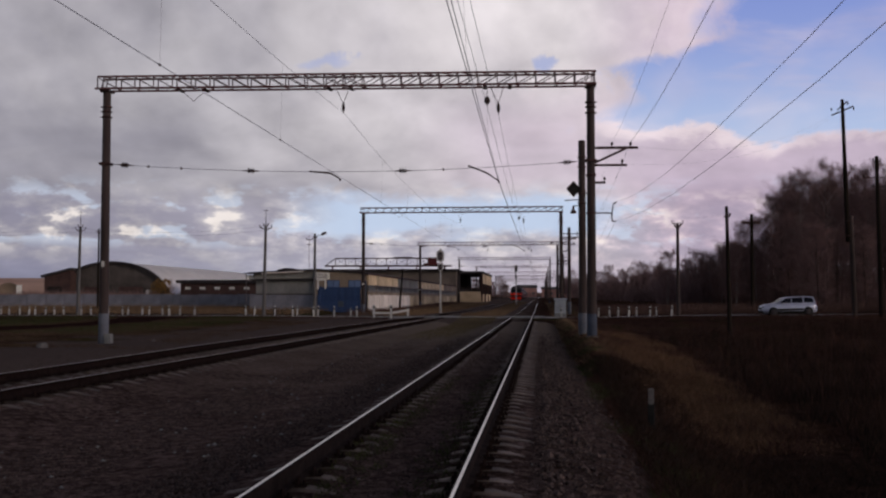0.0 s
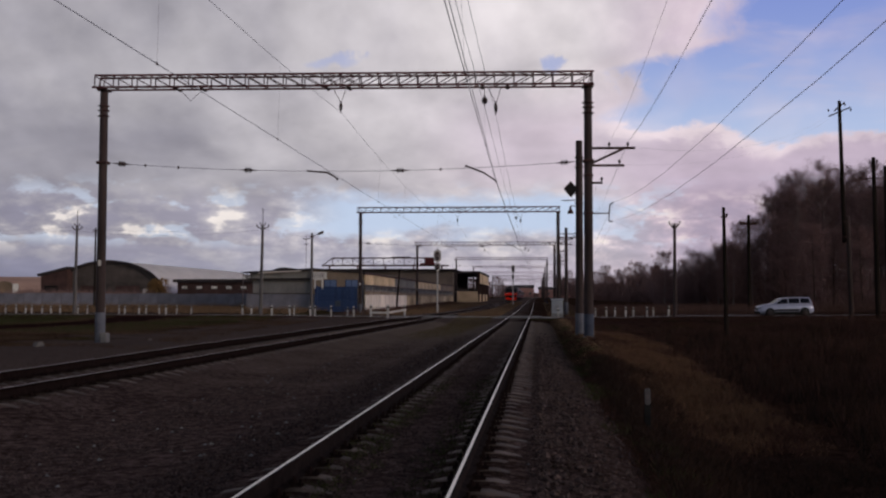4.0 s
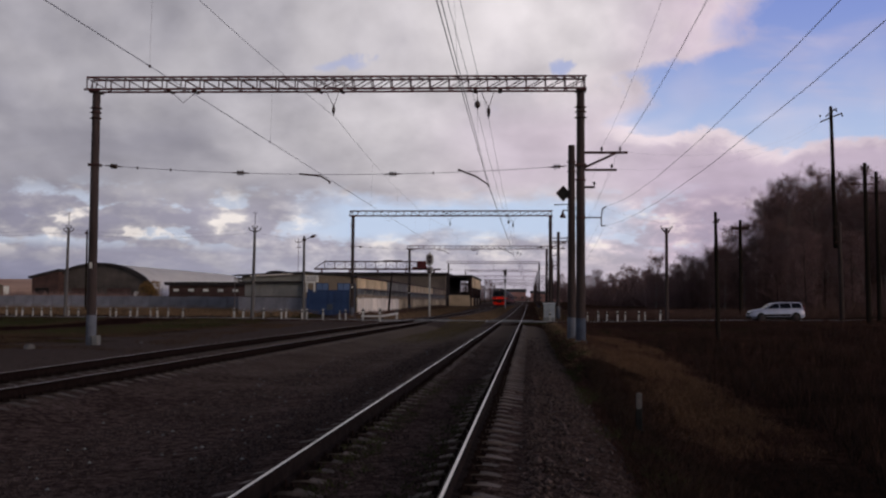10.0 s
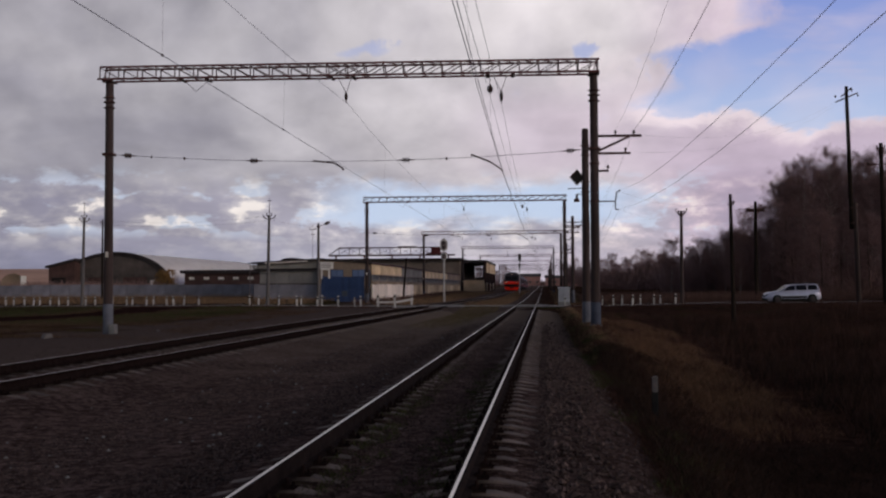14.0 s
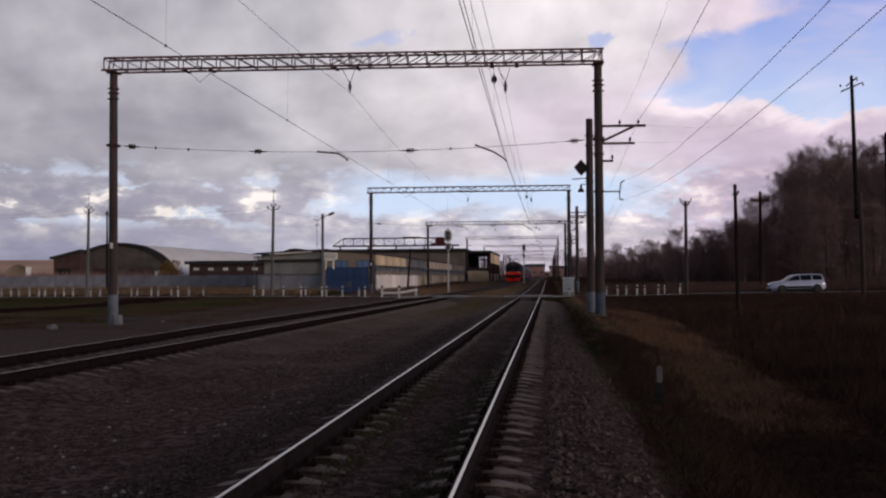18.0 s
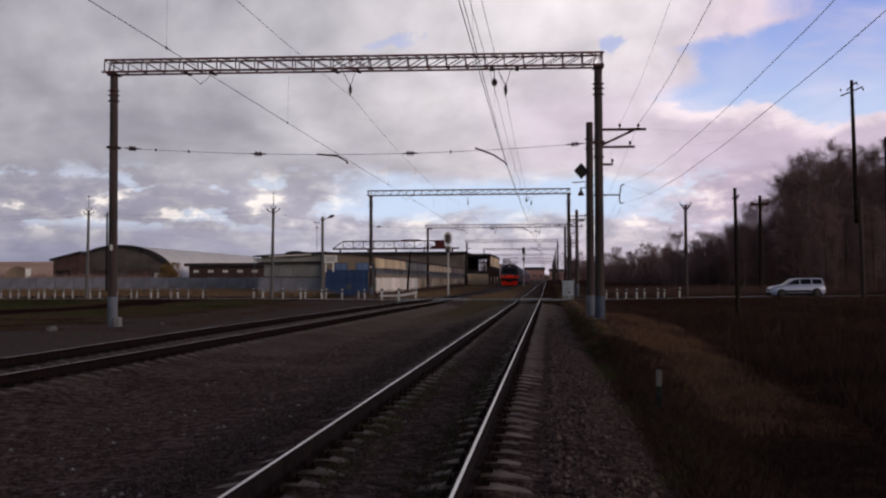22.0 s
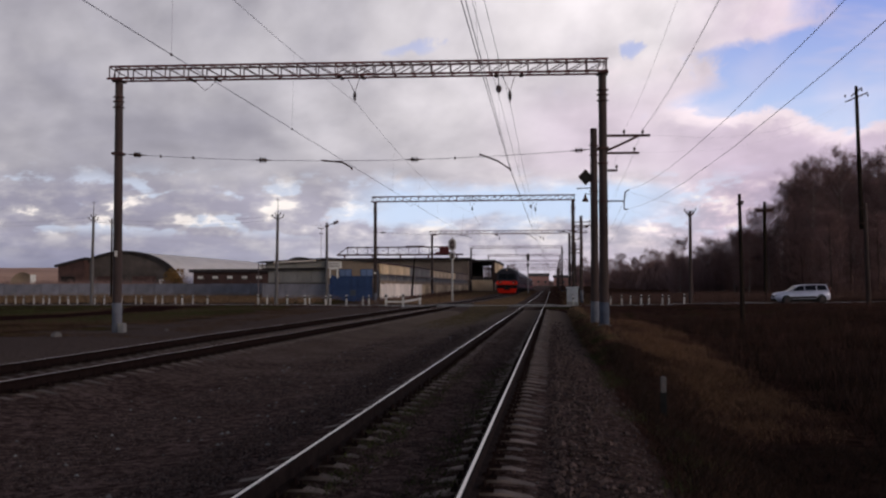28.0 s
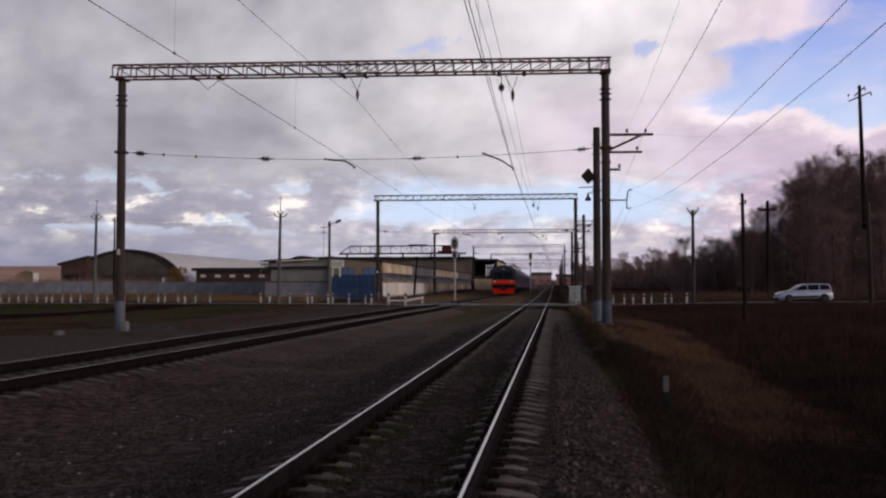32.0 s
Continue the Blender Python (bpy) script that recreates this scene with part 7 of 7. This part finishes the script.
scrub("yard_scrub", "hazy brown scrub behind the yard fence", 900, behind_fence, 41, 1.9, 2.7, 0.06)
scrub("yard_scrub", "hazy brown scrub before the hangar", 500, before_hangar, 42, 2.2, 3.3, 0.06)


# ---- parked car ----
def parked_car(m):
    c = thing("estate_car", m, "silver estate car standing on the road beside the wood", "car")
    # outline of the side, bonnet to the left: (along, up)
    rows = [(-2.20, 0.42, 0.62, 0.70), (-2.12, 0.28, 0.84, 0.78), (-1.75, 0.22, 0.96, 0.84), (-1.05, 0.20, 1.06, 0.86), (-0.95, 0.20, 1.08, 0.86), (0.2, 0.20, 1.08, 0.87), (1.5, 0.22, 1.08, 0.86), (2.08, 0.26, 1.06, 0.82), (2.20, 0.36, 0.98, 0.76)]
    bm = bmesh.new()
    rings = []
    for x, lo, hi, half in rows:
        rings.append([bm.verts.new((x, s * half * w, lo + (hi - lo) * u)) for s, w, u in ((-1, 0.90, 0), (-1, 1.0, 0.30), (-1, 1.0, 0.62), (-1, 0.94, 1.0), (1, 0.94, 1.0), (1, 1.0, 0.62), (1, 1.0, 0.30), (1, 0.90, 0))])
    for a, b in zip(rings, rings[1:]):
        for i in range(8):
            bm.faces.new((a[i], a[(i + 1) % 8], b[(i + 1) % 8], b[i]))
    bm.faces.new(rings[0]), bm.faces.new(rings[-1])
    bmesh.ops.recalc_face_normals(bm, faces=bm.faces)
    body = part("body", bm, CAR_PAINT, c, "silver painted body", True)
    roof_rows = [(-1.08, 1.05, 0.80), (-0.36, 1.50, 0.66), (0.2, 1.59, 0.65), (1.2, 1.60, 0.65), (1.95, 1.55, 0.64), (2.14, 1.05, 0.78)]
    bm = bmesh.new()
    rings = []
    for x, z, half in roof_rows:
        base = 1.04
        rings.append([bm.verts.new(v) for v in ((x, -0.80, base), (x, -half - 0.02, max(base, z - 0.06)), (x, -half + 0.12, max(base + 0.01, z)), (x, half - 0.12, max(base + 0.01, z)), (x, half + 0.02, max(base, z - 0.06)), (x, 0.80, base))])
    for a, b in zip(rings, rings[1:]):
        for i in range(5):
            bm.faces.new((a[i], a[i + 1], b[i + 1], b[i]))
    bmesh.ops.recalc_face_normals(bm, faces=bm.faces)
    part("cabin", bm, CAR_PAINT, body, "silver roof and pillars", True)
    for s in (-1, 1):
        for pts in (((-0.80, 1.08), (0.10, 1.08), (0.10, 1.48), (-0.34, 1.44)), ((0.20, 1.08), (1.05, 1.08), (1.05, 1.50), (0.20, 1.49)), ((1.16, 1.08), (1.96, 1.10), (1.84, 1.47), (1.16, 1.50))):
            bm = bmesh.new()
            vs = []
            for x, z in pts:
                half = 0.80 + (z - 1.04) / 0.5 * (0.665 - 0.80) + 0.025
                vs.append(bm.verts.new((x, s * half, z)))
            bm.faces.new(vs)
            ext = bmesh.ops.extrude_face_region(bm, geom=list(bm.faces))
            for v in ext["geom"]:
                if isinstance(v, bmesh.types.BMVert):
                    v.co.y -= s * 0.03
            bmesh.ops.recalc_face_normals(bm, faces=bm.faces)
            part("side_window", bm, NAVY_GLASS, c, "dark side window")
        part("sill", box(-1.0, 1.1, s * 0.82 - 0.05, s * 0.82 + 0.05, 0.18, 0.40, 0.02), BLACK_PAINT, c, "dark lower sill")
        part("side_strip", box(-1.0, 1.05, s * 0.872 - 0.014, s * 0.872 + 0.014, 0.44, 0.60), BLACK_PAINT, c, "dark rubbing strip")
        for x in (-0.20, 0.85):
            part("door_handle", box(x, x + 0.18, s * 0.865 - 0.02, s * 0.865 + 0.02, 0.90, 0.94), CAR_PAINT, c)
        part("wing_mirror", box(-0.74, -0.56, s * 0.92 - 0.08, s * 0.92 + 0.08, 1.06, 1.22, 0.03), BLACK_PAINT, c)
        part("headlight", box(-2.17, -1.98, s * 0.60 - 0.15, s * 0.60 + 0.15, 0.66, 0.82, 0.03), DARK_GLASS, c, "glass headlight")
        part("tail_light", box(2.06, 2.20, s * 0.70 - 0.08, s * 0.70 + 0.08, 0.80, 1.28, 0.02), RED_DULL, c, "red tail light")
        for x in (-1.36, 1.46):
            part("wheel_arch", rod((x, s * 0.70, 0.36), (x, s * 0.882, 0.36), 0.385, n=24), BLACK_PAINT, c)
            w = part("wheel", lathe([(0.24, -0.10), (0.315, -0.09), (0.325, 0.0), (0.315, 0.09), (0.24, 0.10)], 28), TYRE, c, "black tyre", True, pose(x, s * 0.81, 0.32, 90, 0, 0))
            part("rim", lathe([(0.20, -0.112), (0.215, -0.10), (0.215, 0.10), (0.20, 0.112)], 20), RIM, w, "grey wheel rim", True)
            for k_ in range(5):
                part("spoke", box(-0.02, 0.02, 0.03, 0.19, -0.118, 0.118), STEEL_DARK, w, m=pose(0, 0, 0, 0, 0, 72 * k_))
    part("windscreen", extrude_x([(-0.02, 0), (0.02, 0), (0.02, 0.62), (-0.02, 0.62)], -0.62, 0.62), DARK_GLASS, c, "dark windscreen", m=pose(-1.0, 0, 1.08, 0, 56, 0) @ pose(0, 0, 0, 0, 0, 90))
    part("rear_window", box(-0.02, 0.02, -0.56, 0.56, 0, 0.40), DARK_GLASS, c, m=pose(2.135, 0, 1.12, 0, -20, 0))
    part("front_bumper", box(-2.24, -2.05, -0.72, 0.72, 0.26, 0.52, 0.05), BLACK_PAINT, c)
    part("rear_bumper", box(2.08, 2.25, -0.74, 0.74, 0.34, 0.58, 0.05), CAR_PAINT, c)
    part("grille", box(-2.235, -2.15, -0.42, 0.42, 0.58, 0.72, 0.02), BLACK_PAINT, c)
    for s in (-1, 1):
        part("roof_rail", rod((-0.1, s * 0.60, 1.66), (1.8, s * 0.60, 1.66), 0.02, n=6), BLACK_PAINT, c)
        for x in (-0.1, 0.85, 1.8):
            part("rail_foot", rod((x, s * 0.60, 1.56), (x, s * 0.60, 1.66), 0.02, n=6), BLACK_PAINT, c)
    return c


parked_car(pose(19.1, 82.2, 0.12, 0, -1.2, 3)).scale = (0.94, 0.95, 0.93)


# ---- approaching train ----
def train():
    """An electric train. Its front stands at y = 0 and looks to -y; the coaches follow behind."""
    t = thing("electric_train", pose(-7.35, 300, 0), "electric train with a dark grey front, red mask and red skirt", "train")
    def coach(y0, y1, name):
        sec = [(-1.55, 0.95), (-1.74, 1.15), (-1.74, 2.9), (-1.66, 3.45), (-1.35, 3.92), (-0.75, 4.18), (0, 4.25), (0.75, 4.18), (1.35, 3.92), (1.66, 3.45), (1.74, 2.9), (1.74, 1.15), (1.55, 0.95)]
        return part(name, sweep(sec, [(0, y0, 0), (0, (y0 + y1) / 2, 0), (0, y1, 0)]), TRAIN_GREY, t, "dark grey coach body")
    # the cab: sections that grow backwards from a sloped face
    bm = bmesh.new()
    def section(k_, y, top, low):
        pts = [(-1.30, low), (-1.62, low + 0.25), (-1.70, 1.9), (-1.66, 2.6), (-1.55, 3.2), (-1.25, 3.75), (-0.70, 4.05), (0, 4.12), (0.70, 4.05), (1.25, 3.75), (1.55, 3.2), (1.66, 2.6), (1.70, 1.9), (1.62, low + 0.25), (1.30, low)]
        out = []
        for x, z in pts:
            dy = max(0.0, (z - 2.2)) * 0.28 + 0.10 * (x / 1.7) ** 4
            out.append(bm.verts.new((x * k_, y + (dy if y < 0.9 else dy * 0), min(z, 4.12) * 1.0 + (top if z > 3.5 else 0))))
        return out
    rings = [section(0.94, 0.0, 0.0, 1.05), section(1.0, 0.18, 0.02, 1.0), section(1.02, 1.4, 0.10, 0.95)]
    for a, b in zip(rings, rings[1:]):
        for i in range(15):
            bm.faces.new((a[i], a[(i + 1) % 15], b[(i + 1) % 15], b[i]))
    bm.faces.new(rings[0]), bm.faces.new(rings[-1][::-1])
    bmesh.ops.recalc_face_normals(bm, faces=bm.faces)
    cab = part("cab", bm, TRAIN_GREY, t, "dark grey cab front")
    glass = box(-1.30, 1.30, -0.03, 0.03, 0, 0.95, 0.02)
    part("windscreen", glass, DARK_GLASS, cab, "dark windscreen", m=pose(0, 0.10, 2.42, -16, 0, 0))
    part("windscreen_pillar", box(-0.05, 0.05, -0.05, 0.03, 0, 0.97), TRAIN_GREY, cab, m=pose(0, 0.10, 2.42, -16, 0, 0))
    for s in (-1, 1):
        part("wiper", rod((s * 0.7, 0.02, 2.42), (s * 0.35, 0.14, 3.05), 0.012, n=5), BLACK_PAINT, cab)
    part("red_mask", box(-1.60, 1.60, -0.10, 0.10, 1.52, 2.12, 0.06), RED_PAINT, cab, "red painted mask with the lamps")
    for s in (-1, 1):
        lamp = part("headlamp_housing", box(s * 1.12 - 0.26, s * 1.12 + 0.26, -0.15, -0.05, 1.80, 2.06, 0.03), BLACK_PAINT, cab)
        part("headlamp", rod((s * 1.12, -0.16, 1.93), (s * 1.12, -0.12, 1.93), 0.058, n=16), LAMP_ON, lamp, "lit headlamp")
        part("tail_lamp", rod((s * 1.30, -0.16, 1.93), (s * 1.30, -0.12, 1.93), 0.06, n=12), RED_DULL, lamp)
        part("mask_side", box(s * 1.66 - 0.05, s * 1.66 + 0.05, -0.02, 1.2, 1.55, 2.05, 0.03), RED_PAINT, cab)
    top = part("top_lamp_housing", box(-0.32, 0.32, 0.42, 0.75, 3.62, 3.98, 0.05), TRAIN_GREY, cab)
    part("top_lamp", rod((0, 0.40, 3.80), (0, 0.44, 3.80), 0.05, n=16), LAMP_ON, top, "lit headlamp over the windscreen")
    part("lower_front", box(-1.45, 1.45, 0.0, 0.5, 0.92, 1.54, 0.05), BLACK_PAINT, cab, "dark panel over the coupler")
    sk = extrude_x([(-0.18, 0.95), (0.35, 0.95), (0.35, 0.22), (-0.02, 0.22)], -1.62, 1.62)
    for v in sk.verts:
        if v.co.z < 0.5:
            v.co.x *= 0.84
    skirt = part("skirt", sk, RED_PAINT, cab, "red front skirt")
    part("skirt_notch", box(-0.42, 0.42, -0.25, 0.2, 0.72, 1.02, 0.03), BLACK_PAINT, skirt)
    cp = part("coupler", box(-0.16, 0.16, -0.55, 0.1, 0.88, 1.18, 0.04), STEEL_DARK, cab, "steel coupler head")
    part("coupler_jaw", box(-0.28, -0.05, -0.72, -0.45, 0.90, 1.16, 0.04), STEEL_DARK, cp)
    y = 1.3
    for i in range(6):
        y0, y1 = y, y + (18.6 if i == 0 else 19.6)
        body = coach(y0, y1, "coach")
        part("roof_cap", sweep([(-1.30, 3.97), (-0.75, 4.23), (0, 4.30), (0.75, 4.23), (1.30, 3.97)], [(0, y0 + 0.1, 0), (0, y1 - 0.1, 0)], closed=False), TRAIN_ROOF, body)
        for s in (-1, 1):
            # the duller red stands for the shade on the coach's side
            part("red_stripe", box(s * 1.745 - 0.012, s * 1.745 + 0.012, y0 + 0.05, y1 - 0.05, 1.25, 1.75), RED_DULL, body, "red side stripe, dulled for the shaded side")
            for k_ in range(9):
                yy = y0 + 1.9 + k_ * 1.85
                if k_ in (2, 6):
                    part("door", box(s * 1.75 - 0.02, s * 1.75 + 0.02, yy - 0.62, yy + 0.62, 1.1, 3.05, 0.01), RED_DULL, body, "dull red sliding door")
                else:
                    part("side_window", box(s * 1.745 - 0.015, s * 1.745 + 0.015, yy - 0.62, yy + 0.62, 2.05, 2.95, 0.01), DARK_GLASS, body)
        for yb in (y0 + 3.4, y1 - 3.2):
            bogie = part("bogie", box(-1.15, 1.15, yb - 1.5, yb + 1.5, 0.45, 0.85, 0.05), BLACK_PAINT, t, "dark bogie frame")
            for dy in (-1.2, 1.2):
                for s in (-1, 1):
                    part("wheel", rod((s * 0.73, yb + dy, 0.46), (s * 0.86, yb + dy, 0.46), 0.46, n=20), STEEL_DARK, bogie)
        part("underframe_box", box(-1.35, 1.35, y0 + 6.5, y1 - 6.5, 0.40, 0.96, 0.05), BLACK_PAINT, body)
        if i == 1:
            for s in (-1, 1):
                part("pantograph_arm", rod((s * 0.5, y0 + 3.0, 4.28), (s * 0.4, y0 + 4.6, 5.1), 0.03, n=6), STEEL_DARK, body)
                part("pantograph_upper_arm", rod((s * 0.4, y0 + 4.6, 5.1), (s * 0.3, y0 + 3.2, 6.0), 0.025, n=6), STEEL_DARK, body)
            part("pantograph_head", rod((-0.9, y0 + 3.2, 6.02), (0.9, y0 + 3.2, 6.02), 0.03, n=6), STEEL_DARK, body)
        if i < 5:
            part("gangway", box(-0.7, 0.7, y1 - 0.05, y1 + 0.55, 1.1, 3.4, 0.05), BLACK_PAINT, t)
        y = y1 + 0.5
    return t


moving_train = train()


# ---- what moves ----
TRAIN_AT = [(0.0, 307.0), (8.0, 261.5), (16.0, 222.5), (24.0, 185.0), (32.0, 146.0)]


def motions():
    walk(moving_train, [(t, pose(-7.35, y, line_z(y), -0.24)) for t, y in TRAIN_AT])
    walk(clouds, [(0.0, pose(0, 0, 0)), (16.0, pose(84, 0, 0)), (32.0, pose(168, 0, 0))])


motions()
